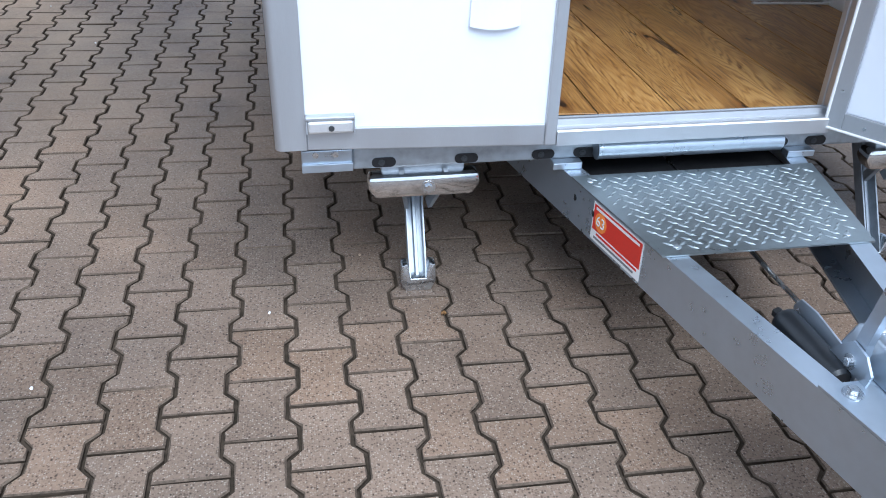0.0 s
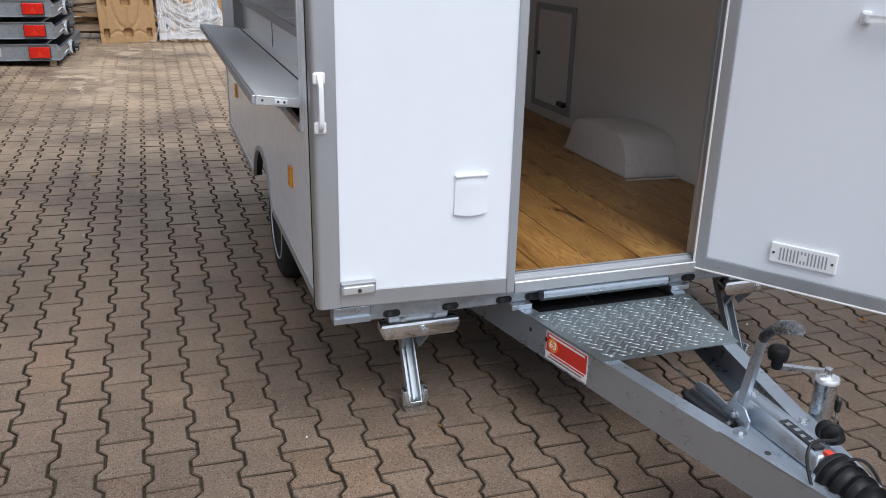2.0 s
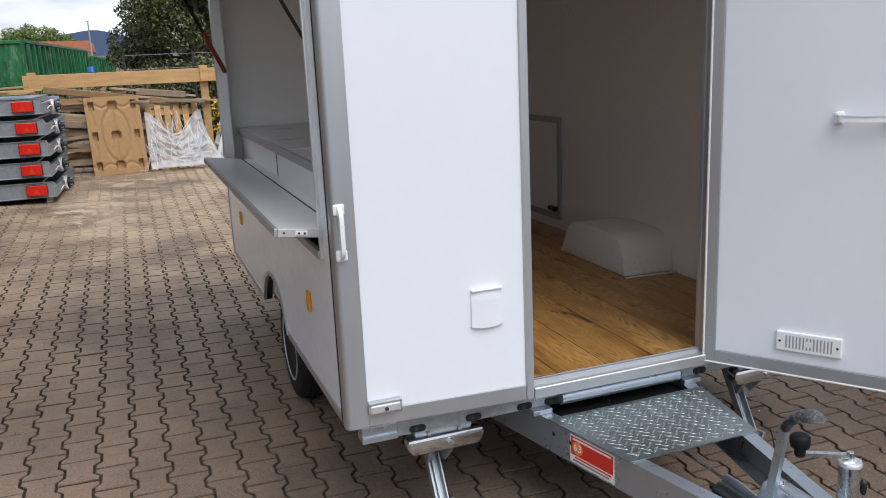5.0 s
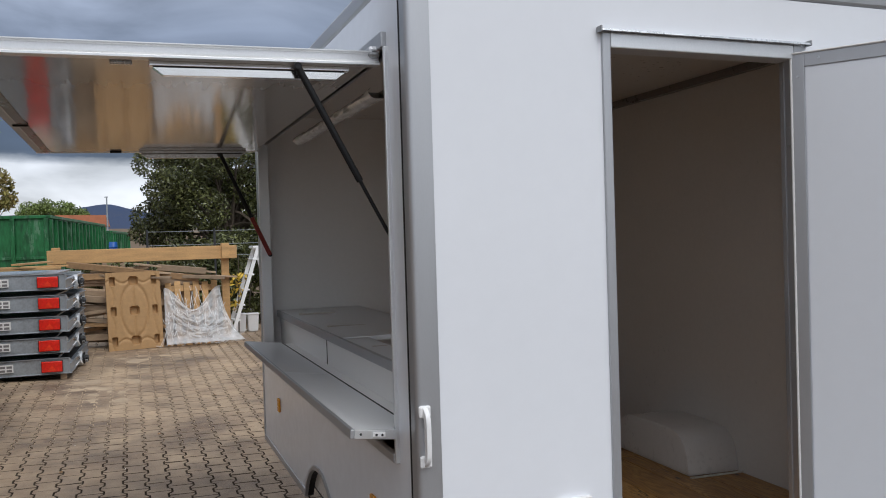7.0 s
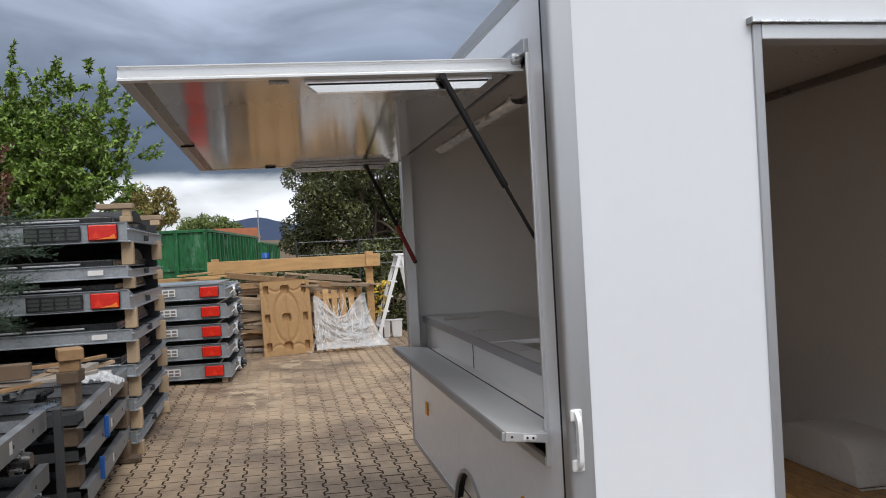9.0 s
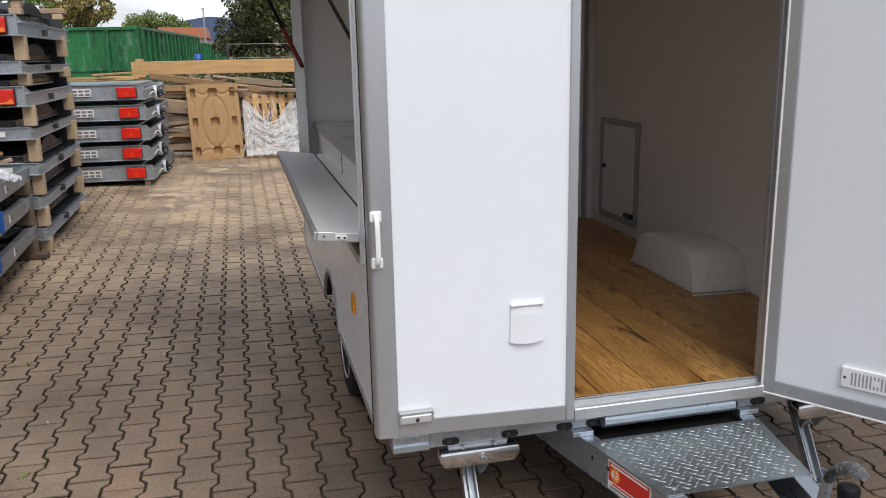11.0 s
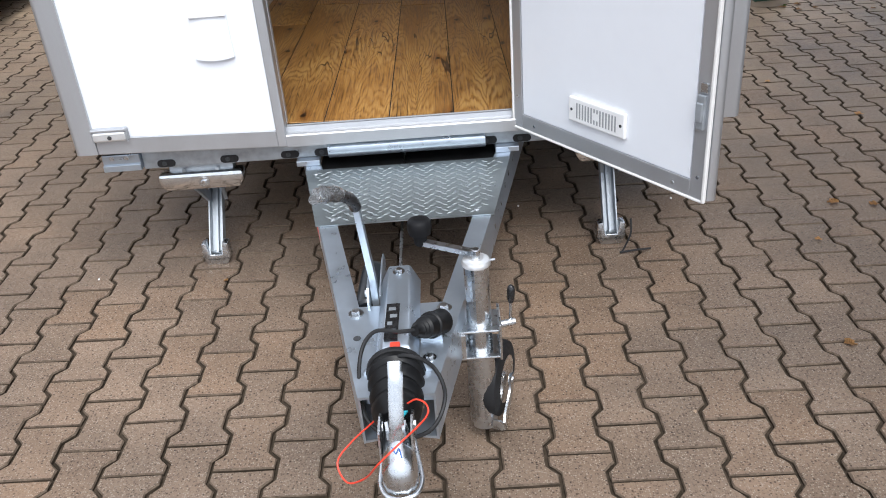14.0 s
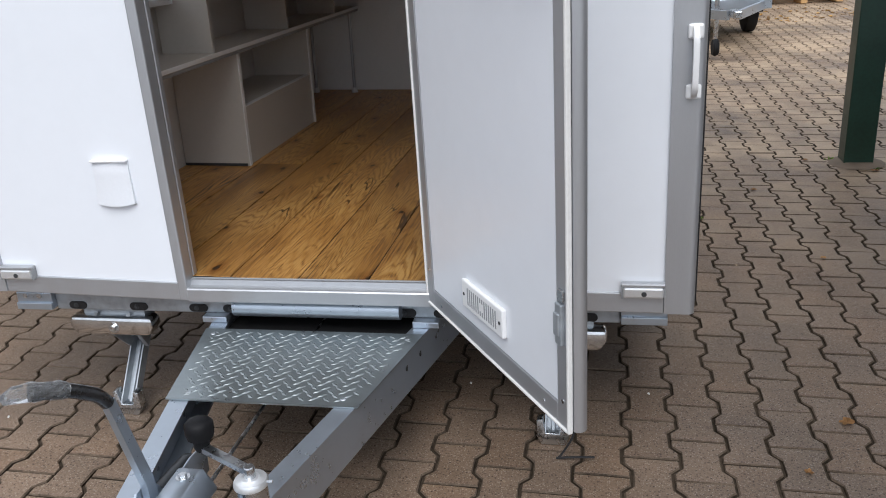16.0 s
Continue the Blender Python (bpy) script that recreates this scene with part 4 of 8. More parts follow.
# underside, axle and wheels
for x in (0.25, W - 0.25):
    part("chassis_rail", box(x - 0.03, x + 0.03, 0.10, L - 0.1, 0.37, 0.455, 0.004), GALV_DULL, trailer, "galvanised chassis rail")
part("axle", box(0.22, W - 0.22, AY - 0.035, AY + 0.035, 0.26, 0.33, 0.008), GALV_DULL, trailer, "galvanised axle tube")
for y in (0.9, 2.2, 2.9):
    part("cross_member", box(0.22, W - 0.22, y - 0.025, y + 0.025, 0.40, 0.455), GALV_DULL, trailer)
for sx, xc in ((-1, 0.137), (1, W - 0.137)):
    c = Vector((xc, AY, 0.268 + ground_z(xc, AY)))
    wheel = part("wheel", rod(c + Vector((-sx * 0.07, 0, 0)), c + Vector((-sx * 0.02, 0, 0)), 0.06, segs=20), DARK_STEEL, trailer, "road wheel with galvanised rim")
    o, i = c + Vector((sx * 0.08, 0, 0)), c - Vector((sx * 0.08, 0, 0))
    ty = [(0.02, 0.175), (0.0, 0.19), (0.0, 0.235), (0.06, 0.258), (0.14, 0.268), (0.3, 0.27), (0.31, 0.263), (0.33, 0.263), (0.34, 0.27), (0.49, 0.27), (0.5, 0.263), (0.53, 0.263), (0.54, 0.27),
          (0.68, 0.27), (0.69, 0.263), (0.71, 0.263), (0.72, 0.27), (0.86, 0.268), (0.94, 0.258), (1.0, 0.235), (1.0, 0.19), (0.98, 0.175)]
    part("tyre", lathe(ty, o, i, 40), TYRE, wheel, "black tyre", smooth=True)
    rim = [(0.04, 0.176), (-0.01, 0.177), (-0.01, 0.168), (0.06, 0.166), (0.28, 0.15), (0.34, 0.13), (0.22, 0.09), (0.20, 0.05), (0.12, 0.03), (0.1, 0.001)]
    part("rim", lathe(rim, o, i, 32), RIM_SILVER, wheel, "galvanised steel rim", smooth=True)
    lo, hi = (AR - 0.012, AR - 0.002) if sx < 0 else (0.285, 0.295)
    part("inner_arch", slab(arc(AY, AZ, lo, 26, 154, 18) + arc(AY, AZ, hi, 154, 26, 18), "x", 0.0115 if sx < 0 else xc - 0.12, 0.0405 if sx < 0 else xc + 0.09), BLACK, trailer, "black wheel arch liner")

# front cross member with slots
part("front_beam", box(0.175, W - 0.175, 0.028, 0.075, 0.384, 0.449, 0.006), GALV_DULL, trailer, "galvanised front cross member")
for x in (0.048, W - 0.175):
    br = part("corner_bracket", box(x, x + 0.127, 0.012, 0.07, 0.392, 0.449, 0.003), GALV, trailer, "galvanised corner bracket")
    for dx in (0.035, 0.085):
        part("rivet", rod((x + dx, 0.008, 0.438), (x + dx, 0.012, 0.438), 0.008, segs=12), ZINC, br)
    part("bracket_lip", box(x, x + 0.127, 0.004, 0.02, 0.392, 0.415, 0.002), GALV, br)
for x in (0.255, 0.47, 0.676, 0.79, 1.345, 1.46, 1.66, 1.875):
    o = arc(x + 0.018, 0.402, 0.013, -90, 90, 8) + arc(x - 0.018, 0.402, 0.013, 90, 270, 8)
    slot = part("slot", slab(o, "y", 0.0245, 0.0285), BLACK, trailer, "dark oblong fixing slot")
    part("bolt", bolt((x - 0.006, 0.0245, 0.402), (0, -1, 0), 0.005, 0.003), DARK_STEEL, slot)
part("step_tube", slab(arc(0.006, 0.420, 0.029, 0, 360, 28)[:-1], "x", 0.812, 1.335), GALV, trailer, "dull galvanised step edge", smooth=True)

part("underbody_panel", slab([(CX - 0.305, -0.035), (CX - 0.29, -0.048), (CX + 0.29, -0.048), (CX + 0.305, -0.035), (CX + 0.305, 0.42), (CX - 0.305, 0.42)], "z", 0.325, 0.338), BLACK, trailer, "black panel under the floor")

# support jacks
for xj, lean in ((0.36, 1), (W - 0.36, -1)):
    jack = part("support_jack", slab([(xj - 0.145, 0.362), (xj - 0.15, 0.33), (xj - 0.13, 0.298), (xj + 0.13, 0.298), (xj + 0.15, 0.33), (xj + 0.145, 0.362)], "y", 0.018, 0.075, bevel=0.012), CHROME, trailer, "galvanised corner steady", smooth=True)
    part("pivot_bolt", bolt((xj + 0.01, 0.018, 0.328), (0, -1, 0), 0.011, 0.008), ZINC, jack)
    part("jack_mount", box(xj - 0.11, xj + 0.11, 0.05, 0.10, 0.355, 0.386, 0.003), GALV_DULL, jack)
    g = ground_z(xj, 0.04)
    a, b = Vector((xj - 0.004, 0.29, 0.365)), Vector((xj - 0.012, 0.05, g + 0.03))
    sec = [(-0.025, -0.014), (-0.025, 0.022), (-0.0205, 0.022), (-0.0195, -0.010), (-0.007, -0.010), (-0.004, 0.004), (0.004, 0.004), (0.007, -0.010), (0.0195, -0.010), (0.0205, 0.022), (0.025, 0.022), (0.025, -0.014)]
    part("jack_leg", sweep([a, a.lerp(b, 0.5), b], sec, up=(0, -1, 0.2)), GALV_DULL, jack, "ribbed galvanised leg")
    foot = slab([(b.x - 0.048, b.z + 0.055), (b.x - 0.05, b.z + 0.0), (b.x - 0.035, g), (b.x + 0.035, g), (b.x + 0.05, b.z), (b.x + 0.048, b.z + 0.055), (b.x + 0.03, b.z + 0.06), (b.x + 0.022, b.z + 0.01), (b.x - 0.022, b.z + 0.01), (b.x - 0.03, b.z + 0.06)], "y", b.y - 0.02, b.y + 0.018, bevel=0.003)
    part("jack_foot", foot, ZINC, jack, "pressed zinc foot", smooth=True)
    for s in (-1, 1):
        part("jack_strut", sweep([(xj + s * 0.06, 0.03, 0.36), (xj + 0.002 + s * 0.03, 0.15, 0.21)], [(-0.006, -0.015), (0.006, -0.015), (0.006, 0.015), (-0.006, 0.015)]), GALV_DULL, jack)

# drawbar: two channel beams to the tip


def half_at(y):
    return 0.346 + 0.215 * y


for s in (-1, 1):
    path = [Vector((CX + s * (half_at(y) - 0.0), y, 0.305)) for y in (0.75, 0.0, -0.6, -1.235)]
    # section: web outside, flanges inward
    sec = [(0.0, -0.061), (0.0, 0.061), (0.052, 0.061), (0.052, 0.055), (0.005, 0.055), (0.005, -0.055), (0.052, -0.055), (0.052, -0.061)]
    sec = [(a * (-1 if s < 0 else 1), b) for a, b in sec]
    beam = part("drawbar_beam", sweep(path, [(-a if s < 0 else a, b) for a, b in [(p * (1 if s < 0 else -1) * (-1), q) for p, q in sec]]), GALV, trailer, "galvanised drawbar beam")
    for y in (-0.07, -0.16):
        part("beam_hole", rod((CX + s * (half_at(y) + 0.001), y, 0.32), (CX + s * (half_at(y) - 0.004), y, 0.32), 0.009, segs=12), BLACK, beam)
    part("beam_bracket", box(CX + s * 0.335 - 0.04, CX + s * 0.335 + 0.04, -0.002, 0.03, 0.366, 0.386, 0.003), GALV, trailer, "galvanised fixing bracket")

# tread plate over the beams
bm = slab([(CX - half_at(-0.05) - 0.004, -0.05), (CX + half_at(-0.05) + 0.004, -0.05), (CX + half_at(-0.455) + 0.01, -0.455), (CX - half_at(-0.455) - 0.01, -0.455)], "z", 0.367, 0.371)
verts, faces = [], []
row = 0
y = -0.075
while y > -0.445:
    x = CX - 0.36 + (0.017 if row % 2 else 0)
    i = row
    while x < CX + 0.36:
        if abs(x - CX) < half_at(y) - 0.022:
            ang = radians(38 if i % 2 else -38)
            c, s = math.cos(ang), math.sin(ang)
            base = len(verts)
            for a, b, z in ((-0.0145, 0, 0.371), (0, -0.005, 0.371), (0.0145, 0, 0.371), (0, 0.005, 0.371), (-0.006, 0, 0.3732), (0.006, 0, 0.3732)):
                verts.append((x + a * c - b * s, y + a * s + b * c, z))
            faces += [tuple(base + k for k in f) for f in ((0, 1, 4), (1, 5, 4), (1, 2, 5), (2, 3, 5), (3, 4, 5), (3, 0, 4))]
        x += 0.034
        i += 1
    y -= 0.0185
    row += 1
me = bpy.data.meshes.new("tread")
me.from_pydata(verts, [], faces)
me.materials.append(TREAD_LUG)
plate = part("step_plate", bm, TREAD, trailer, "galvanised checker plate step")
lugs = new("tread_relief", me)
lugs.parent = plate
tagged(lugs, "bright worn lugs of the checker plate", kind="stuff")
for x, y in ((CX - 0.30, -0.085), (CX + 0.30, -0.085), (CX - 0.21, -0.42), (CX + 0.21, -0.42)):
    part("bolt", rod((x, y, 0.3705), (x, y, 0.3735), 0.009, 0.006, segs=14), GALV_DULL, plate)

# red sticker on the left beam
d = Vector((0.215, -1, 0)).normalized()
nrm = Vector((-1, -0.215, 0)).normalized()


def on_beam(s0, s1, z0, z1, out, bm=None):
    """A thin plate on the outer face of the left beam; s runs forward along it."""
    base = Vector((CX - half_at(0), 0, 0))
    own = bmesh.new()
    pts = [base + d * s + Vector((0, 0, z)) for s, z in ((s0, z0), (s1, z0), (s1, z1), (s0, z1))]
    low = [own.verts.new(p + nrm * 0.0005) for p in pts]
    top = [own.verts.new(p + nrm * out) for p in pts]
    own.faces.new(top)
    own.faces.new(low[::-1])
    for i in range(4):
        own.faces.new((low[i], low[(i + 1) % 4], top[(i + 1) % 4], top[i]))
    return join(own, bm)


label = part("sticker", on_beam(0.165, 0.385, 0.252, 0.357, 0.0012), WHITE_STICKER, trailer, "red and white dealer sticker")
part("sticker_field", on_beam(0.170, 0.380, 0.283, 0.352, 0.0018), RED_STICKER, label)
base = Vector((CX - half_at(0), 0, 0))
bm = rod(base + d * 0.205 + Vector((0, 0, 0.313)) + nrm * 0.001, base + d * 0.205 + Vector((0, 0, 0.313)) + nrm * 0.0024, 0.026, segs=28)
part("sticker_disc", bm, ORANGE_STICKER, label)


def letters(name, body, size, at, ex, ey, mat, parent):
    cu = bpy.data.curves.new(name, "FONT")
    cu.body, cu.size, cu.extrude, cu.align_x, cu.align_y = body, size, 0.0004, "CENTER", "CENTER"
    ob = bpy.data.objects.new(name, cu)
    scene.collection.objects.link(ob)
    dg = bpy.context.evaluated_depsgraph_get()
    me = bpy.data.meshes.new_from_object(ob.evaluated_get(dg))
    bpy.data.objects.remove(ob)
    ex, ey = Vector(ex).normalized(), Vector(ey).normalized()
    ez = ex.cross(ey)
    m = Matrix((ex, ey, ez)).transposed().to_4x4()
    m.translation = Vector(at)
    me.transform(m)
    me.materials.clear()
    me.materials.append(mat)
    out = new(name, me)
    out.parent = parent
    return out


letters("number_print", "63", 0.04, base + d * 0.205 + Vector((0, 0, 0.313)) + nrm * 0.003, d, (0, 0, 1), WHITE_STICKER, label)
part("name_bar", on_beam(0.18, 0.37, 0.340, 0.347, 0.0024), WHITE_STICKER, label)
part("print_bar", on_beam(0.19, 0.372, 0.272, 0.278, 0.0018), RED_STICKER, label)
part("print_bar", on_beam(0.18, 0.36, 0.260, 0.266, 0.0018), GREY_PRINT, label)

# tip plate, overrun brake, coupling
part("tip_plate", slab([(CX - half_at(-0.9) + 0.0, -0.9), (CX + half_at(-0.9), -0.9), (CX + half_at(-1.24), -1.24), (CX - half_at(-1.24), -1.24)], "z", 0.367, 0.372), GALV, trailer, "galvanised tip plate")
bm = slab([(-0.795, 0.370), (-0.80, 0.422), (-0.815, 0.430), (-1.13, 0.416), (-1.15, 0.375)], "x", CX - 0.050, CX + 0.050, bevel=0.007)
for v in bm.verts:
    v.co.x = CX + (v.co.x - CX) * (1.0 - 0.48 * max(0.0, min(1.0, (v.co.z - 0.375) / 0.05)))
brake = part("overrun_body", bm, GALV, trailer, "galvanised overrun brake housing", smooth=True)
part("bolt", bolt((CX, -0.84, 0.4275), (0, 0, 1), 0.009, 0.007), ZINC, brake)
part("maker_plate", slab([(CX - 0.024, -0.975), (CX + 0.006, -0.975), (CX + 0.004, -1.112), (CX - 0.026, -1.112)], "z", 0.4165, 0.4245), BLACK_GLOSS, brake, "black plate with grey print")
for i, (a, b) in enumerate(((-0.019, -0.003), (-0.015, 0.001), (-0.020, -0.009), (-0.018, -0.001))):
    part("print_bar", box(CX + a, CX + b, -1.003 - i * 0.029, -0.990 - i * 0.029, 0.4247, 0.4253), GALV_DULL, brake)
part("red_marker", box(CX - 0.012, CX + 0.010, -1.142, -1.122, 0.412, 0.424, 0.003), RED_CABLE, brake)
part("mount_flange", slab([(CX - 0.075, 0.29), (CX + 0.075, 0.29), (CX + 0.075, 0.375), (CX + 0.05, 0.405), (CX - 0.05, 0.405), (CX - 0.075, 0.375)], "y", -1.165, -1.15, bevel=0.004), GALV, trailer)
A, B = Vector((CX - 0.002, -1.155, 0.368)), Vector((CX + 0.004, -1.318, 0.366))
bel = [(0.0, 0.0540), (0.06, 0.0605), (0.15, 0.0594), (0.2, 0.0508), (0.24, 0.0508), (0.30, 0.0583), (0.38, 0.0562), (0.43, 0.0475), (0.47, 0.0475), (0.53, 0.0540), (0.6, 0.0518), (0.65, 0.0443), (0.69, 0.0443), (0.76, 0.0497), (0.85, 0.0464), (0.93, 0.0367), (1.0, 0.0335)]
part("bellows", lathe([(q, r * 1.04) for q, r in bel], A, B, 32), RUBBER, trailer, "black ribbed rubber bellows", smooth=True)
part("bellows_collar", rod(A + Vector((0, 0.004, 0)), A - Vector((0, 0.012, 0)), 0.065, segs=32, bevel=0.003), BLACK, trailer)
C, D = Vector((CX + 0.004, -1.312, 0.367)), Vector((CX + 0.012, -1.457, 0.351))
part("draw_tube", rod(B + (A - B) * 0.1, C + (D - C) * 0.3, 0.024, segs=20), ZINC, trailer, "bright draw tube")
part("wear_marker", slab([(CX + 0.002, -1.318), (CX + 0.028, -1.318), (CX + 0.014, -1.345)], "z", 0.3935, 0.3975), CYAN, trailer, "turquoise wear marker")


def coupling_head():
    """A pressed ball cup: narrow at the tube, rounded at the nose, with a rolled rim."""
    bm = bmesh.new()
    way = (D - C).normalized()
    side = way.cross(Vector((0, 0, 1))).normalized()
    top = side.cross(way)
    rings = []
    for s, w, h, low in ((0.0, 0.026, 0.026, -0.026), (0.03, 0.028, 0.030, -0.036), (0.058, 0.031, 0.034, -0.044), (0.082, 0.034, 0.035, -0.046), (0.104, 0.035, 0.030, -0.046), (0.122, 0.033, 0.018, -0.046), (0.136, 0.026, -0.002, -0.046), (0.144, 0.012, -0.024, -0.046)):
        c = C + way * s
        ring = []
        for i in range(17):
            a = math.pi * i / 16
            ring.append(bm.verts.new(c + side * (w * math.cos(a)) + top * (low + (h - low) * math.sin(a) ** 0.62)))
        rings.append(ring)
    for p, o in zip(rings, rings[1:]):
        for i in range(16):
            bm.faces.new((p[i], p[i + 1], o[i + 1], o[i]))
    bm.faces.new(rings[0][::-1])
    bm.faces.new(rings[-1])
    for p, o in zip(rings, rings[1:]):
        bm.faces.new((p[0], o[0], o[16], p[16]))
    return bm, way, side, top


bm, way, side, top = coupling_head()
head = part("coupling_head", bm, ZINC, trailer, "bright zinc ball coupling", smooth=True)
rim_pts = [C + way * s + side * w + top * z for s, w, z in ((0.02, 0.03, -0.036), (0.06, 0.035, -0.044), (0.1, 0.040, -0.046), (0.124, 0.038, -0.046), (0.144, 0.026, -0.046), (0.153, 0.0, -0.046), (0.144, -0.026, -0.046), (0.124, -0.038, -0.046), (0.1, -0.040, -0.046), (0.06, -0.035, -0.044), (0.02, -0.03, -0.036))]
part("coupling_rim", tube(rim_pts, 0.005), ZINC, head, smooth=True)
for k in (-1, 1):
    part("pivot_bolt", bolt(C + way * 0.012 + side * (k * 0.027), side * k, 0.009, 0.009), ZINC, head)
    part("side_cheek", slab([(-1.30, 0.345), (-1.30, 0.385), (-1.345, 0.41), (-1.39, 0.405), (-1.40, 0.345)], "x", CX + 0.006 + k * 0.031 - 0.002, CX + 0.006 + k * 0.031 + 0.002), ZINC, head)
hp = [C + way * 0.075 + top * 0.028, C + way * 0.058 + top * 0.065 - side * 0.003, C + way * 0.035 + top * 0.105 - side * 0.006, C + way * 0.015 + top * 0.135 - side * 0.009, C - way * 0.008 + top * 0.150 - side * 0.010]
part("coupling_handle", sweep(smooth_path(hp, 5), [(-0.014, -0.005), (-0.011, -0.008), (0.011, -0.008), (0.014, -0.005), (0.014, 0.006), (0.009, 0.009), (-0.009, 0.009), (-0.014, 0.006)], up=way), ZINC, head, "bright coupling lever", smooth=True)
for k in (-1, 1):
    part("lever_link", sweep([C + way * 0.056 + side * (k * 0.018) + top * 0.005, C + way * 0.066 + side * (k * 0.016) + top * 0.06], [(-0.003, -0.010), (0.003, -0.010), (0.003, 0.010), (-0.003, 0.010)]), ZINC, head)
mark = [C + way * 0.095 + top * 0.0345 + side * 0.010, C + way * 0.108 + top * 0.031 + side * 0.003, C + way * 0.100 + top * 0.0345 - side * 0.003, C + way * 0.116 + top * 0.026 - side * 0.008]
part("ink_mark", tube(mark, 0.0011, n=6), BLUE, head, "blue ink mark")

# breakaway cable, lead and plug
part("breakaway_cable", tube([(CX - 0.045, -1.24, 0.315), (0.979, -1.30, 0.31), (0.952, -1.34, 0.295), (0.971, -1.37, 0.269), (1.013, -1.40, 0.307), (1.047, -1.44, 0.378), (1.088, -1.43, 0.414), (1.137, -1.36, 0.412), (1.140, -1.33, 0.418), (1.12, -1.31, 0.417), (1.10, -1.30, 0.40)], 0.0020, n=6), RED_CABLE, trailer, "thin red breakaway cable", smooth=True)
part("cable_clip", tube([(CX - 0.03, -1.18, 0.335), (CX - 0.042, -1.20, 0.32), (CX - 0.05, -1.235, 0.312), (CX - 0.045, -1.25, 0.318)], 0.003, n=6), ZINC, trailer)
part("power_lead", tube([(1.12, -1.112, 0.443), (1.085, -1.128, 0.452), (1.03, -1.115, 0.447), (CX - 0.074, -1.14, 0.412), (CX - 0.08, -1.19, 0.352), (CX - 0.06, -1.25, 0.312), (CX, -1.285, 0.296), (CX + 0.07, -1.27, 0.305), (CX + 0.10, -1.22, 0.35), (CX + 0.078, -1.19, 0.402), (CX + 0.03, -1.185, 0.43), (CX - 0.01, -1.172, 0.415)], 0.0045, n=8), BLACK, trailer, "black power lead", smooth=True)
pl = [(0, 0.009), (0.1, 0.011), (0.14, 0.015), (0.2, 0.013), (0.24, 0.017), (0.3, 0.015), (0.34, 0.020), (0.55, 0.022), (0.57, 0.025), (0.66, 0.025), (0.68, 0.022), (0.9, 0.022), (0.93, 0.024), (1.0, 0.024)]
part("plug", lathe([(q, r * 1.22) for q, r in pl], (1.116, -1.118, 0.443), (1.172, -1.02, 0.398), 22), RUBBER, trailer, "black seven-pin plug", smooth=True)
part("plug_holder", slab([(CX + 0.05, 0.372), (CX + 0.10, 0.372), (CX + 0.095, 0.405), (CX + 0.055, 0.405)], "y", -1.06, -1.045), GALV, trailer)

# handbrake lever
lever = part("handbrake", sweep([(CX - 0.06, -0.868, 0.34), (CX - 0.062, -0.872, 0.44), (CX - 0.0725, -0.919, 0.65)], [(-0.007, -0.013), (0.007, -0.013), (0.007, 0.013), (-0.007, 0.013)], up=(0, 1, 0), scales=[1.2, 1.1, 1.0]), GALV, trailer, "galvanised handbrake lever")
gp = smooth_path([(CX - 0.0725, -0.918, 0.645), (CX - 0.076, -0.934, 0.670), (CX - 0.082, -0.955, 0.69), (CX - 0.10, -1.005, 0.725), (CX - 0.117, -1.055, 0.748)], 5)
part("grip", sweep(gp, circle(0.0140, 12), scales=[0.7] + [1.0] * (len(gp) - 2) + [0.9]), BLACK_GLOSS, lever, "dark grip in clear film", smooth=True)
random.seed(8)
gp2 = [Vector(p) for p in gp[14:]] + [Vector((CX - 0.125, -1.08, 0.757)), Vector((CX - 0.130, -1.10, 0.760))]
bm = sweep(gp2, circle(0.0165, 14), scales=[1.0 + 0.1 * random.random() for _ in gp2[:-2]] + [0.95, 0.6])
for v in bm.verts:
    v.co += Vector((random.uniform(-1, 1), random.uniform(-1, 1), random.uniform(-1, 1))) * 0.0018
film_clear = bpy.data.materials.new("clear_film")
film_clear.use_nodes = True
fb = film_clear.node_tree.nodes["Principled BSDF"]
fb.inputs["Transmission Weight"].default_value, fb.inputs["Roughness"].default_value, fb.inputs["IOR"].default_value = 0.88, 0.1, 1.25
fb.inputs["Base Color"].default_value = (0.88, 0.90, 0.92, 1)
part("grip_film", bm, film_clear, lever, "crumpled clear film")
part("lever_quadrant", slab([(-0.81, 0.372), (-0.92, 0.372), (-0.925, 0.40), (-0.90, 0.425), (-0.86, 0.43), (-0.83, 0.40)], "x", CX - 0.076, CX - 0.071), GALV, lever)
part("pivot_bolt", bolt((CX - 0.076, -0.868, 0.39), (-1, 0, 0), 0.009, 0.008), ZINC, lever)
cyl = part("gas_cylinder", lathe([(0, 0.004), (0.0, 0.020), (0.05, 0.030), (0.12, 0.031), (0.9, 0.031), (0.97, 0.029), (1.0, 0.022), (1.0, 0.004)], (CX - 0.080, -0.665, 0.338), (CX - 0.086, -0.875, 0.345), 26), SPRING_BLACK, lever, "black gas spring cylinder", smooth=True)
part("spring_guard", slab([(-0.655, 0.31), (-0.652, 0.362), (-0.668, 0.385), (-0.72, 0.390), (-0.86, 0.376), (-0.872, 0.31)], "x", CX - 0.054, CX - 0.049, bevel=0.0015), GALV, lever, "pressed galvanised guard plate", smooth=True)
part("cylinder_nut", rod((CX - 0.080, -0.64, 0.337), (CX - 0.080, -0.667, 0.338), 0.012, segs=6), BLACK, cyl)
part("brake_rod", rod((CX - 0.01, -0.78, 0.33), (CX - 0.02, 0.9, 0.34), 0.005, segs=8), ZINC, trailer, "thin brake rod")
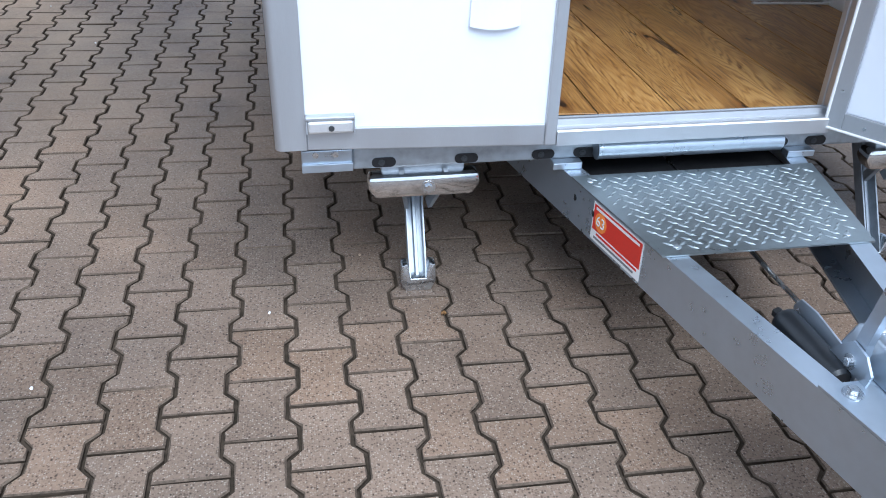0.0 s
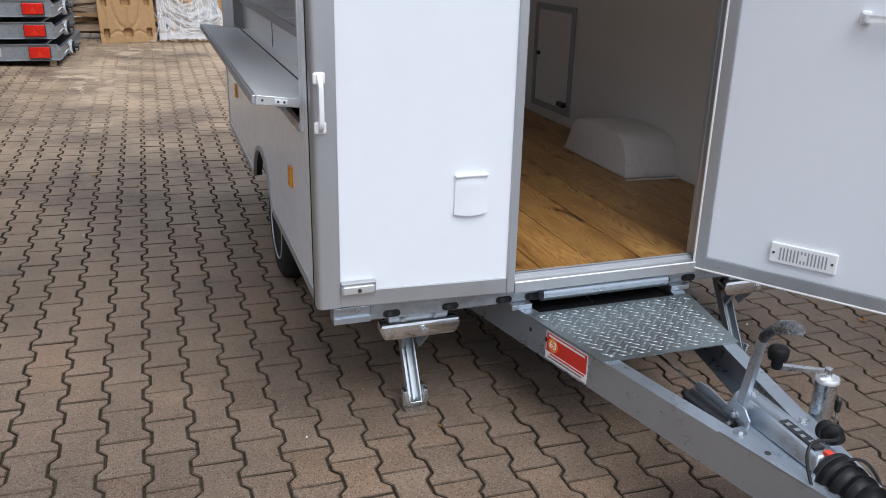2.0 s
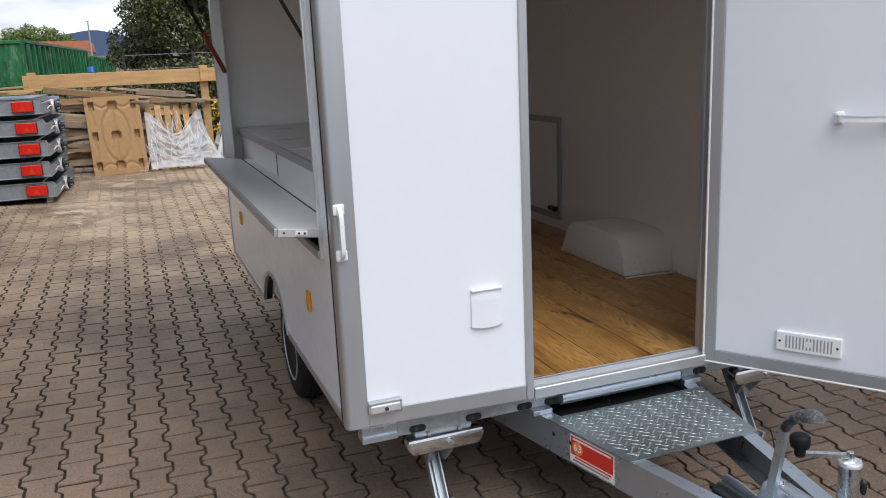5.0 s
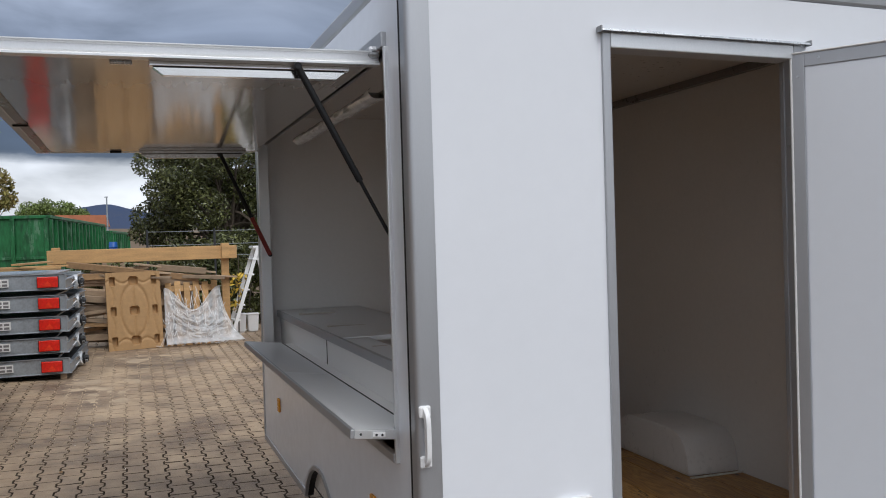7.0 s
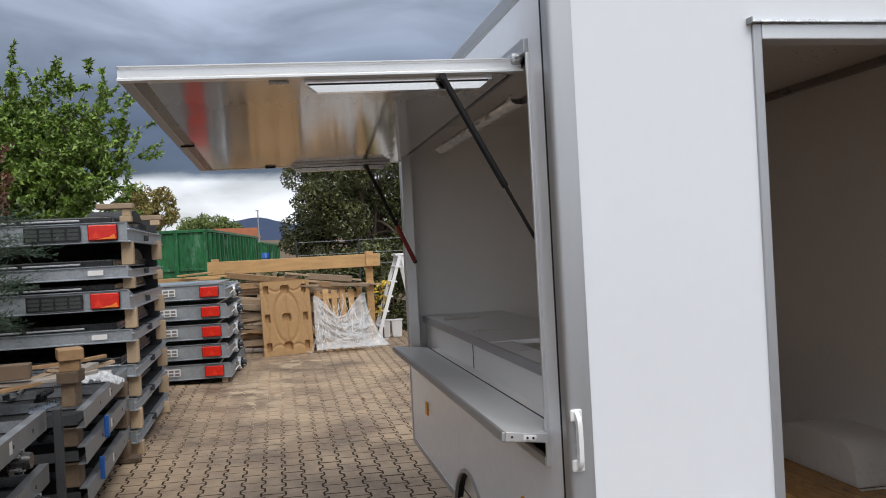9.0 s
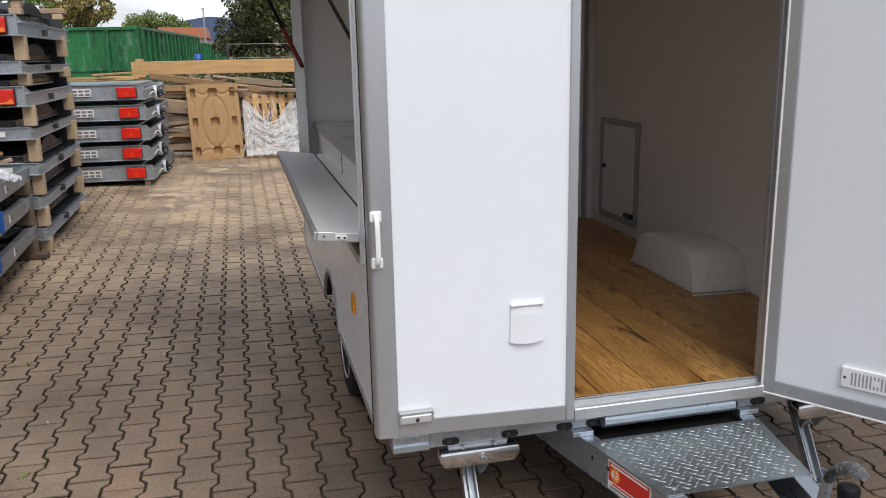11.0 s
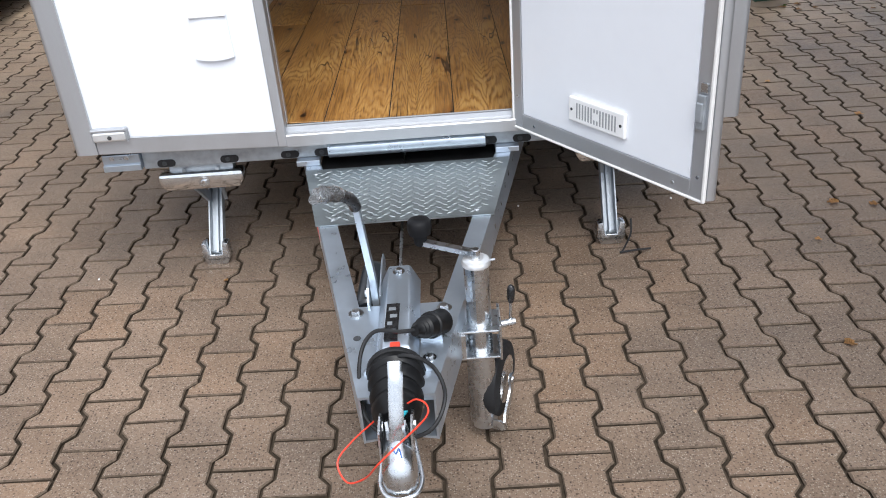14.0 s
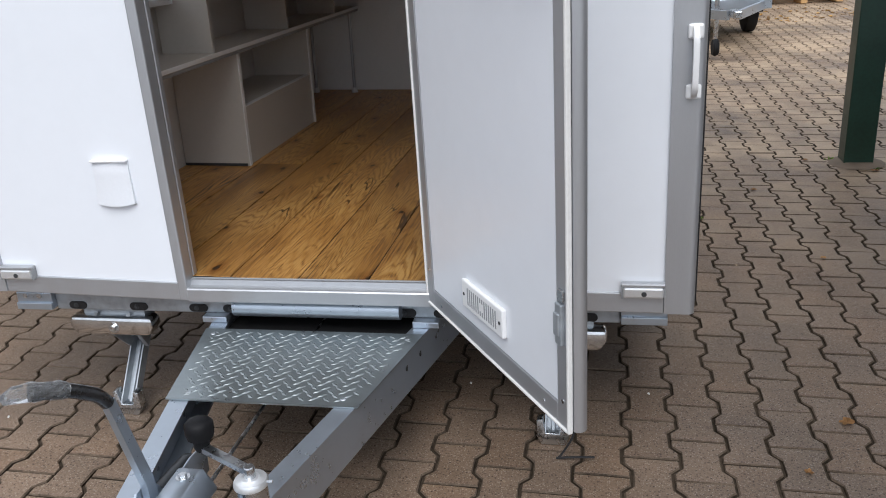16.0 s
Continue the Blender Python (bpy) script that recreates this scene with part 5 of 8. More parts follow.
for s in (-1, 1):
    part("bolt", bolt((CX + s * 0.105, -0.93, 0.3725), (0, 0, 1), 0.011, 0.009), ZINC, trailer)
part("bolt", bolt((CX + 0.07, -1.12, 0.3725), (0, 0, 1), 0.009, 0.006), ZINC, trailer)
part("tie_hole", rod((CX - 0.095, -1.03, 0.3722), (CX - 0.095, -1.03, 0.3735), 0.009, segs=14), DARK_STEEL, trailer)
stand = [(CX - 0.07, -1.02, 0.25), (CX - 0.07, -1.02, 0.15), (CX - 0.062, -1.02, 0.085), (CX - 0.04, -1.02, 0.062), (CX - 0.018, -1.02, 0.085), (CX - 0.01, -1.02, 0.15), (CX - 0.01, -1.02, 0.25)]
part("rest_loop", sweep(smooth_path(stand, 5), [(-0.005, -0.02), (0.005, -0.02), (0.005, 0.02), (-0.005, 0.02)], up=(0, 1, 0)), GALV, trailer, "galvanised parking rest", smooth=True)

# jockey wheel
JX, JY = CX + 0.187, -0.908
jg = ground_z(JX, JY)
jw = part("jockey_tube", rod((JX, JY, 0.235), (JX, JY, 0.478), 0.030, segs=28, bevel=0.002), ZINC, trailer, "bright zinc jockey wheel")
part("tube_cap", lathe([(0, 0.031), (0.1, 0.034), (0.5, 0.034), (0.8, 0.031), (0.9, 0.02), (1.0, 0.018)], (JX, JY, 0.474), (JX, JY, 0.492), 24), ALU_LIGHT, jw, smooth=True)
part("cap_pin", rod((JX + 0.028, JY, 0.483), (JX + 0.044, JY + 0.002, 0.483), 0.003, segs=8), ZINC, jw)
part("crank_shaft", rod((JX, JY, 0.490), (JX, JY, 0.516), 0.011, segs=12, bevel=0.002), ZINC, jw)
part("crank_arm", sweep([(JX + 0.004, JY, 0.503), (JX - 0.055, JY + 0.028, 0.506), (JX - 0.125, JY + 0.06, 0.510)], [(-0.009, -0.006), (0.009, -0.006), (0.009, 0.006), (-0.009, 0.006)]), ZINC, jw, "bright crank arm")
part("crank_knob", lathe([(0, 0.013), (0.1, 0.016), (0.35, 0.016), (0.42, 0.026), (0.6, 0.029), (0.85, 0.029), (0.95, 0.024), (1, 0.012)], (JX - 0.127, JY + 0.062, 0.503), (JX - 0.127, JY + 0.065, 0.572), 20), KNOB_BLACK, jw, "black crank knob", smooth=True)
clamp = part("clamp", box(JX - 0.075, JX + 0.045, JY - 0.045, JY + 0.05, 0.308, 0.314, 0.002), ZINC, trailer, "galvanised jockey wheel clamp")
part("clamp_plate", box(JX - 0.075, JX + 0.045, JY - 0.045, JY + 0.05, 0.232, 0.238, 0.002), ZINC, clamp)
part("clamp_side", box(JX - 0.081, JX - 0.075, JY - 0.05, JY + 0.07, 0.228, 0.345, 0.002), GALV, clamp)
part("clamp_side", box(JX + 0.045, JX + 0.051, JY - 0.048, JY + 0.05, 0.228, 0.330, 0.002), ZINC, clamp)
for z in (0.25, 0.29):
    part("clamp_bolt", bolt((JX - 0.05, JY - 0.002, z), (0, -1, 0), 0.007, 0.008), ZINC, clamp)
part("clamp_front", box(JX - 0.075, JX - 0.036, JY - 0.048, JY - 0.043, 0.238, 0.308, 0.002), ZINC, clamp)
part("clamp_screw", rod((JX + 0.05, JY, 0.300), (JX + 0.088, JY + 0.01, 0.300), 0.009, segs=12, bevel=0.002), ZINC, clamp)
part("clamp_lever", rod((JX + 0.076, JY + 0.01, 0.296), (JX + 0.079, JY + 0.016, 0.36), 0.004, segs=8), ZINC, clamp)
part("lever_grip", lathe([(0, 0.006), (0.2, 0.009), (0.7, 0.010), (0.92, 0.008), (1, 0.004)], (JX + 0.079, JY + 0.016, 0.352), (JX + 0.081, JY + 0.02, 0.398), 14), BLACK_GLOSS, clamp, "black lever grip", smooth=True)
# half-round fork shell with the folded wheel beside it
shell = arc(JX, JY, 0.037, 100, 330, 18) + arc(JX, JY, 0.034, 330, 100, 18)
part("fork_shell", slab(shell, "z", jg + 0.045, 0.232), ZINC, jw, "pressed zinc fork", smooth=True)
turn = Matrix.Rotation(radians(-20), 3, "Z")
wc = Vector((JX + 0.042, JY + 0.052, jg + 0.140))
axle = turn @ Vector((1, 0, 0))
ahead = turn @ Vector((0, -1, 0))
part("jockey_tyre", lathe([(0, 0.062), (0, 0.085), (0.12, 0.098), (0.5, 0.102), (0.88, 0.098), (1, 0.085), (1, 0.062)], wc + axle * 0.022, wc - axle * 0.022, 30), TYRE, jw, "black jockey wheel tyre", smooth=True)
part("jockey_rim", lathe([(0.02, 0.063), (0.15, 0.058), (0.25, 0.035), (0.1, 0.026), (0.02, 0.022), (0.0, 0.001)], wc + axle * 0.024, wc - axle * 0.022, 26), ZINC, jw, "bright wheel rim", smooth=True)
part("axle_bolt", bolt(wc + axle * 0.030, axle, 0.010, 0.010), ZINC, jw)
# a flat fork arm: from the shell out past the tyre and up to the axle
out = wc + axle * 0.036
arm = [Vector((JX + 0.02, JY - 0.036, jg + 0.062)), out + ahead * 0.088 - Vector((0, 0, 0.080)), out + ahead * 0.070 - Vector((0, 0, 0.066)), out + ahead * 0.012 - Vector((0, 0, 0.028)), out + Vector((0, 0, 0.016))]
part("fork_arm", sweep(smooth_path(arm, 4), [(-0.003, -0.014), (0.003, -0.014), (0.003, 0.014), (-0.003, 0.014)], up=(0, 0, 1)), ZINC, jw, "bent bright fork arm")

# grab handles on the corner profiles


def grab_handle(x, z0, z1):
    g = part("grab_handle", sweep(smooth_path([(x, FY - 0.004, z0 + 0.012), (x, FY - 0.028, z0 + 0.03), (x, FY - 0.033, z0 + 0.06), (x, FY - 0.033, z1 - 0.06), (x, FY - 0.028, z1 - 0.03), (x, FY - 0.004, z1 - 0.012)], 5), [(-0.011, -0.007), (0.011, -0.007), (0.013, 0), (0.011, 0.007), (-0.011, 0.007), (-0.013, 0)], up=(1, 0, 0)), WHITE_PLASTIC, trailer, "white plastic grab handle", smooth=True)
    for z in (z0, z1 - 0.036):
        part("handle_foot", box(x - 0.019, x + 0.019, FY - 0.015, FY - 0.003, z, z + 0.036, 0.006), WHITE_PLASTIC, g)


grab_handle(0.012, 1.058, 1.242)
grab_handle(XR - 0.030, 1.032, 1.212)

# lamp holders low on the front
for x0, z in ((0.068, 0.522), (XR - 0.081 - 0.110, 0.499)):
    h = part("marker_lamp", box(x0, x0 + 0.108, FY - 0.022, FY + 0.004, z, z + 0.032, 0.006), ALU_LIGHT, trailer, "clear front marker lamp in a metal bracket")
    part("lamp_cover", box(x0 - 0.004, x0 + 0.112, FY - 0.020, FY + 0.004, z + 0.032, z + 0.042, 0.003), ALU, h)
    for dx in (-0.004, 0.108):
        part("lamp_end", box(x0 + dx, x0 + dx + 0.004, FY - 0.018, FY + 0.004, z - 0.002, z + 0.032, 0.001), GREY_PLASTIC, h)
    part("lamp_screw", rod((x0 + 0.056, FY - 0.0245, z + 0.014), (x0 + 0.056, FY - 0.021, z + 0.014), 0.007, segs=12), DARK_STEEL, h)

# vent cowl
bm = bmesh.new()
rows = []
for z, y, w in ((0.886, -0.018, 0.056), (0.880, -0.022, 0.0565), (0.84, -0.022, 0.057), (0.80, -0.0235, 0.058), (0.77, -0.026, 0.0595), (0.757, -0.027, 0.060)):
    rows.append([bm.verts.new((0.511 + w * u, y - 0.012 - 0.005 * (1 - u * u), z + 0.008 - (0.008 * (1 - u * u) if z < 0.76 else 0))) for u in [i / 6 - 1 for i in range(13)]])
for a, b in zip(rows, rows[1:]):
    for i in range(12):
        bm.faces.new((a[i], a[i + 1], b[i + 1], b[i]))
edge = [r[0] for r in rows] + rows[-1][1:] + [r[-1] for r in rows[-2::-1]] + rows[0][-2:0:-1]
back = [bm.verts.new((v.co.x, FY + 0.007, v.co.z)) for v in edge]
for i in range(len(edge)):
    j = (i + 1) % len(edge)
    bm.faces.new((edge[i], edge[j], back[j], back[i]))
cowl = part("vent_cowl", bm, COWL_PLASTIC, trailer, "white plastic vent cowl", smooth=True)
part("cowl_top", box(0.453, 0.569, FY - 0.012, FY + 0.006, 0.891, 0.897, 0.002), WHITE_PLASTIC, cowl)

# amber side reflectors
for y in (0.508, 2.487):
    part("side_reflector", box(-0.008, 0.005, y - 0.024, y + 0.024, 0.745, 0.823, 0.004), AMBER, trailer, "amber side reflector")

# ---- the open front door, hung on the right jamb ----
door = part("front_door", box(0.02, 0.742, -0.006, 0.028, 0.50, 2.32), WHITE, trailer, "open white front door with aluminium frame")
door.matrix_local = pose(DR + 0.02, -0.028, 0, 0, 0, -56.3)
DW0, DW1, DZ0, DZ1 = 0.0, 0.762, 0.474, 2.345
for x0, x1, z0, z1 in ((DW0, 0.042, DZ0, DZ1), (DW1 - 0.042, DW1, DZ0, DZ1), (0.042, DW1 - 0.042, DZ0, DZ0 + 0.046), (0.042, DW1 - 0.042, DZ1 - 0.046, DZ1)):
    part("door_frame", box(x0, x1, -0.012, 0.0, z0, z1, 0.002), ALU, door, "grey aluminium door frame")
part("door_panel", box(0.046, DW1 - 0.046, -0.0095, -0.006, DZ0 + 0.05, DZ1 - 0.05), WHITE, door)
# edge profile and seals
for x0, x1, z0, z1 in ((DW0 - 0.006, DW0 + 0.002, DZ0 - 0.006, DZ1), (DW1 - 0.002, DW1 + 0.007, DZ0 - 0.006, DZ1), (DW0, DW1, DZ0 - 0.007, DZ0), (DW0, DW1, DZ1, DZ1 + 0.007)):
    part("door_seal", box(x0, x1, -0.016, -0.004, z0, z1, 0.003), SEAL, door, "white rubber door seal")
part("door_edge", slab(arc(DW1 + 0.0, 0.012, 0.018, -60, 90, 8) + [(DW1 - 0.03, 0.03), (DW1 - 0.03, 0.004)], "z", DZ0 + 0.0, DZ1), ALU, door, "rounded aluminium door edge", smooth=True)
part("door_edge", box(DW0, DW1 - 0.03, 0.004, 0.03, DZ0 + 0.004, DZ0 + 0.04, 0.004), ALU, door)
for x, z in ((0.02, DZ0 + 0.1), (0.1, DZ0 + 0.02), (DW1 - 0.02, DZ0 + 0.06), (0.02, DZ1 - 0.08), (0.09, DZ1 - 0.02), (DW1 - 0.1, DZ0 + 0.02)):
    part("screw", rod((x, -0.0135, z), (x, -0.012, z), 0.005, segs=10), ZINC, door)
grille = part("vent_grille", box(0.268, 0.492, -0.022, -0.009, 0.566, 0.640, 0.004), WHITE_PLASTIC, door, "white slotted vent grille")
for i in range(14):
    x = 0.302 + i * 0.0118
    if abs(i - 6.5) > 0.9:
        part("slot", box(x, x + 0.0052, -0.0228, -0.0212, 0.580, 0.626), GREY_PLASTIC, grille)
    else:
        part("slot", box(x, x + 0.0052, -0.0228, -0.0212, 0.580, 0.592), GREY_PLASTIC, grille)
        part("slot", box(x, x + 0.0052, -0.0228, -0.0212, 0.614, 0.626), GREY_PLASTIC, grille)
for x in (0.282, 0.478):
    part("screw", rod((x, -0.0235, 0.603), (x, -0.0215, 0.603), 0.0045, segs=10), DARK_STEEL, grille)
pull = part("door_pull", sweep(smooth_path([(0.432, -0.014, 1.418), (0.438, -0.036, 1.418), (0.458, -0.042, 1.418), (0.572, -0.042, 1.418), (0.592, -0.036, 1.418), (0.600, -0.014, 1.418)], 4), [(-0.011, -0.005), (0.011, -0.005), (0.011, 0.005), (-0.011, 0.005)], up=(0, 1, 0)), WHITE_PLASTIC, door, "white door pull", smooth=True)
for x in (0.421, 0.584):
    part("pull_foot", box(x, x + 0.029, -0.028, -0.007, 1.397, 1.439, 0.006), WHITE_PLASTIC, pull)
for z in (1.4085, 1.4275):
    part("pull_rib", sweep([(0.45, -0.0465, z), (0.515, -0.0495, z), (0.58, -0.0465, z)], [(-0.0018, -0.002), (0.0018, -0.002), (0.0018, 0.002), (-0.0018, 0.002)]), WHITE_PLASTIC, pull)
lock = part("door_lock", box(0.648, 0.776, -0.034, -0.007, 1.386, 1.447, 0.012), WHITE_PLASTIC, door, "white lock case with black turn knob")
part("lock_knob", rod((0.69, -0.052, 1.418), (0.69, -0.033, 1.418), 0.021, segs=22, bevel=0.004), BLACK_GLOSS, lock)
part("knob_ridge", box(0.672, 0.708, -0.056, -0.051, 1.4145, 1.4215, 0.002), BLACK_GLOSS, lock)
strike = part("door_bolt", box(DW1 - 0.034, DW1 - 0.010, -0.022, -0.010, 0.665, 0.755, 0.003), GALV_DULL, door, "zinc bottom latch")
part("bolt_case", box(DW1 - 0.034, DW1 - 0.014, -0.026, -0.016, 0.685, 0.735, 0.003), GALV_DULL, strike)
part("bolt_tab", box(DW1 - 0.03, DW1 - 0.008, -0.018, -0.011, 0.76, 0.785, 0.002), ZINC, strike)
for z in (0.62, 1.35, 2.12):
    hg = part("door_hinge", rod((0.0, -0.0, z - 0.05), (0.0, -0.0, z + 0.05), 0.009, segs=14), GREY_PLASTIC, door, "grey door hinge")
    part("hinge_leaf", box(-0.006, 0.03, -0.006, 0.0, z - 0.045, z + 0.045, 0.001), GREY_PLASTIC, hg)
for z in (2.06, 1.25):
    part("jamb_hinge", box(DR + 0.012, DR + 0.021, FY + 0.002, 0.0, z - 0.035, z + 0.035, 0.003), ALU, trailer, "grey hinge plate")

# small rod lying on the boards inside
stick = tagged(part("metal_rod", rod((0.05, 0.62, SILL + 0.006), (0.40, 1.02, SILL + 0.006), 0.005, segs=8), ZINC), "thin chrome rod lying on the oak floor", "rod")


# ---- the yard behind ----
def flat_trailer(name, label, w, l, h, lamps, group, deep=False):
    """A galvanised flat trailer bed without wheels, as delivered: rear panel to -y, hubs on the right."""
    t = thing(name, label, "flatbed trailer", group)
    rear = part("rear_panel", slab([(-0.022, 0.0), (0.0, 0.0), (0.0, h), (-0.022, h), (-0.022, h - 0.006), (-0.006, h - 0.012), (-0.006, 0.012), (-0.022, 0.006)], "x", -w, 0.0), GALV_DULL, t, "galvanised rear panel")
    for x in (-w - 0.012, 0.0):
        part("side_rail", slab([(-0.024, 0.0), (l, 0.0), (l, h * 0.62), (0.25, h * 0.62), (-0.024, h)], "x", x, x + 0.012), GALV_DULL, t, "galvanised side rail")
        part("rail_flange", box(x - 0.02, x + 0.03, 0.0, l, h * 0.60, h * 0.66, 0.002), GALV, t)
        part("rail_flange", box(x - 0.02, x + 0.03, 0.0, l, -0.004, 0.008, 0.002), GALV, t)
    part("front_panel", box(-w, 0.0, l - 0.02, l, 0.0, h * 0.8, 0.002), GALV_DULL, t)
    part("deck", box(-w, 0.0, 0.01, l - 0.02, h * 0.45, h * 0.5), DARK_STEEL, t, "dark plywood deck")
    for i in range(3):
        y = 0.3 + i * l / 3.2
        part("cross_bar", box(-w, 0.0, y, y + 0.05, h * 0.2, h * 0.45), GALV_DULL, t)
    part("folded_board", box(-w + 0.1, -0.12, 0.05, l - 0.2, h * 0.86, h * 0.98, 0.004), GALV, t, "folded drop side")
    ax = part("axle", box(-w - 0.03, 0.05, l * 0.42, l * 0.42 + 0.06, 0.02, 0.075, 0.006), DARK_STEEL, t)
    for s, x in () if deep else ((1, 0.05), (-1, -w - 0.05)):
        hub = part("hub", lathe([(0, 0.05), (0.3, 0.075), (0.5, 0.075), (0.55, 0.05), (1, 0.035)], (x, l * 0.42 + 0.03, 0.045), (x + s * 0.085, l * 0.42 + 0.03, 0.045), 16), BLACK_GLOSS, t, "black wheel hub with bright studs")
        yy = l * 0.42 + 0.03
        part("brake_drum", lathe([(0, 0.03), (0, 0.088), (0.15, 0.094), (0.85, 0.094), (1, 0.088), (1, 0.03)], (x - s * 0.045, yy, 0.045), (x + s * 0.012, yy, 0.045), 20), RIM_SILVER, t, "grey brake drum")
        part("axle_arm", sweep([(x - s * 0.02, yy, 0.05), (x - s * 0.02, yy - 0.16, 0.075), (x - s * 0.05, yy - 0.30, 0.07)], [(-0.012, -0.02), (0.012, -0.02), (0.012, 0.02), (-0.012, 0.02)]), ZINC, t, "bright trailing arm")
        part("cable_loop", tube([(x + s * 0.01, yy - 0.25, 0.06), (x + s * 0.05, yy - 0.40, 0.02), (x + s * 0.03, yy - 0.55, 0.08), (x, yy - 0.70, 0.05)], 0.006, n=6, steps=4), WHITE_PLASTIC, t, "pale cable end")
        for k in range(4):
            a = math.pi / 2 * k + 0.4
            c = Vector((x + s * 0.045, l * 0.42 + 0.03 + 0.055 * math.cos(a), 0.045 + 0.055 * math.sin(a)))
            part("stud", rod(c, c + Vector((s * 0.03, 0, 0)), 0.009, segs=6), ZINC, hub)
    if deep:
        # added dark board and black block keep the gaps between beds dark
        part("gap_backing", box(-w + 0.02, -0.02, l - 0.05, l - 0.021, 0.0, 0.30), DARK_STEEL, t, "dark board closing off the shaded gap")
        part("gap_filler", box(-w + 0.10, -0.12, 0.10, l - 0.1, h * 0.98, h + 0.055, 0.01), BLACK_GLOSS, t, "black folded cover")
        for x in (-0.42, -w + 0.04):
            part("mudguard", slab([(a, h * 0.9 + (b - h) * 0.35) for a, b in arc(0.95, h, 0.46, 20, 160, 10)], "x", x, x + 0.36), BLACK, t, "black plastic mudguard")
        for x0, x1 in ((-0.80, -0.36), (-1.35, -0.84)):
            part("pale_bar", box(x0, x1, 0.0, 0.03, h + 0.016, h + 0.030, 0.003), ALU, t)
    if lamps:
        for x in (-0.285, -w + 0.14):
            lamp = part("tail_lamp", box(x - 0.006, x + 0.226, -0.04, -0.02, h * 0.5 - 0.068, h * 0.5 + 0.068, 0.006), BLACK_GLOSS, t, "red tail lamp")
            part("lens", box(x, x + 0.22, -0.058, -0.040, h * 0.5 - 0.062, h * 0.5 + 0.062, 0.008), LAMP_RED, lamp)
            if deep:
                part("indicator", slab([(x + 0.06, h * 0.5 - 0.056), (x + 0.214, h * 0.5 - 0.056), (x + 0.200, h * 0.5 - 0.015), (x + 0.165, h * 0.5 - 0.038)], "y", -0.0605, -0.056, bevel=0.002), LAMP_AMBER, lamp, "amber indicator lens")
            part("reflector", slab([(x + 0.065, h * 0.5 - 0.045), (x + 0.155, h * 0.5 - 0.045), (x + 0.11, h * 0.5 + 0.018)] if not deep else [(x + 0.03, h * 0.5 - 0.045), (x + 0.095, h * 0.5 - 0.045), (x + 0.06, h * 0.5 + 0.015)], "y", -0.0600, -0.056), LAMP_REFLECTOR, lamp, "orange-red triangular reflector")
        note = t if w > 1.4 else part("info_sticker", box(-0.80, -0.58, -0.0235, -0.022, h * 0.28, h * 0.78), WHITE_STICKER, t, "white sticker with grey print")
        for i in range(0 if w > 1.4 else 3):
            for j in range(2):
                part("print_bar", box(-0.79 + i * 0.07, -0.735 + i * 0.07, -0.0245, -0.0235, h * (0.33 + 0.22 * j), h * (0.47 + 0.22 * j)), GREY_PRINT, note)
        if w > 1.4:
            part("dark_plate", box(-0.78, -0.345, -0.0265, -0.0246, h * 0.12, h * 0.86, 0.002), BLACK_GLOSS, t, "black plate area with grey print")
            for i in range(4):
                for j in range(3):
                    part("print_bar", box(-0.765 + i * 0.105, -0.68 + i * 0.105, -0.0275, -0.0265, h * (0.2 + 0.2 * j), h * (0.34 + 0.2 * j)), DARK_PRINT, t)
    else:
        part("paper_sticker", box(-0.30, -0.18, -0.0235, -0.022, h * 0.3, h * 0.7), WHITE_STICKER, t)
    return t


def stack_up(proto, x, y, zs, turn, jig):
    random.seed(jig)
    g = ground_z(x, y)
    for i, z in enumerate(zs):
        m = pose(x + random.uniform(-0.012, 0.012), y + random.uniform(-0.015, 0.015), z + g, 0, 0, turn + random.uniform(-0.4, 0.4))
        if i == 0:
            proto.matrix_world = m
        else:
            copy_thing(proto, m)


def timber_block(label, x0, x1, y0, y1, z0, z1, mat=OLD_WOOD, turn=0, cat="timber block", group="", name="timber_block"):
    x, y = (x0 + x1) / 2, (y0 + y1) / 2
    ob = part(name, box(x0 - x, x1 - x, y0 - y, y1 - y, z0, z1, 0.006), mat)
    ob.matrix_world = pose(x, y, ground_z(x, y), 0, 0, turn)
    return tagged(ob, label, cat, group)


# five beds with tail lamps
bed = flat_trailer("flat_trailer", "galvanised flat trailer bed with red tail lamps, stacked", 1.30, 2.2, 0.185, True, "stack of five trailers")
stack_up(bed, -1.50, 8.2, [0.075 + 0.245 * i for i in range(5)], -2, 2)
for x in (-1.585, -2.72):
    for y in (8.24, 10.1):
        timber_block("short weathered wood block under the stacked trailers", x, x + 0.07, y, y + 0.07, 0.0, 0.075, group="blocks under the stack")
# boards lying on top of it
random.seed(21)
top5 = 0.075 + 0.245 * 4 + 0.195
for i, (x, y, ln, a) in enumerate(((-2.3, 8.7, 1.3, 12), (-2.1, 8.5, 1.1, -8), (-1.95, 8.4, 1.0, 25), (-1.9, 9.0, 1.4, 80))):
    ob = part("board", box(-ln / 2, ln / 2, -0.045, 0.045, 0, 0.022, 0.003), TIMBER)
    ob.matrix_world = pose(x, y, ground_z(x, y) + top5 + 0.024 * i, 0, 0, a)
    tagged(ob, "thin raw wooden board lying on the trailer stack", "board", "boards on the stack")

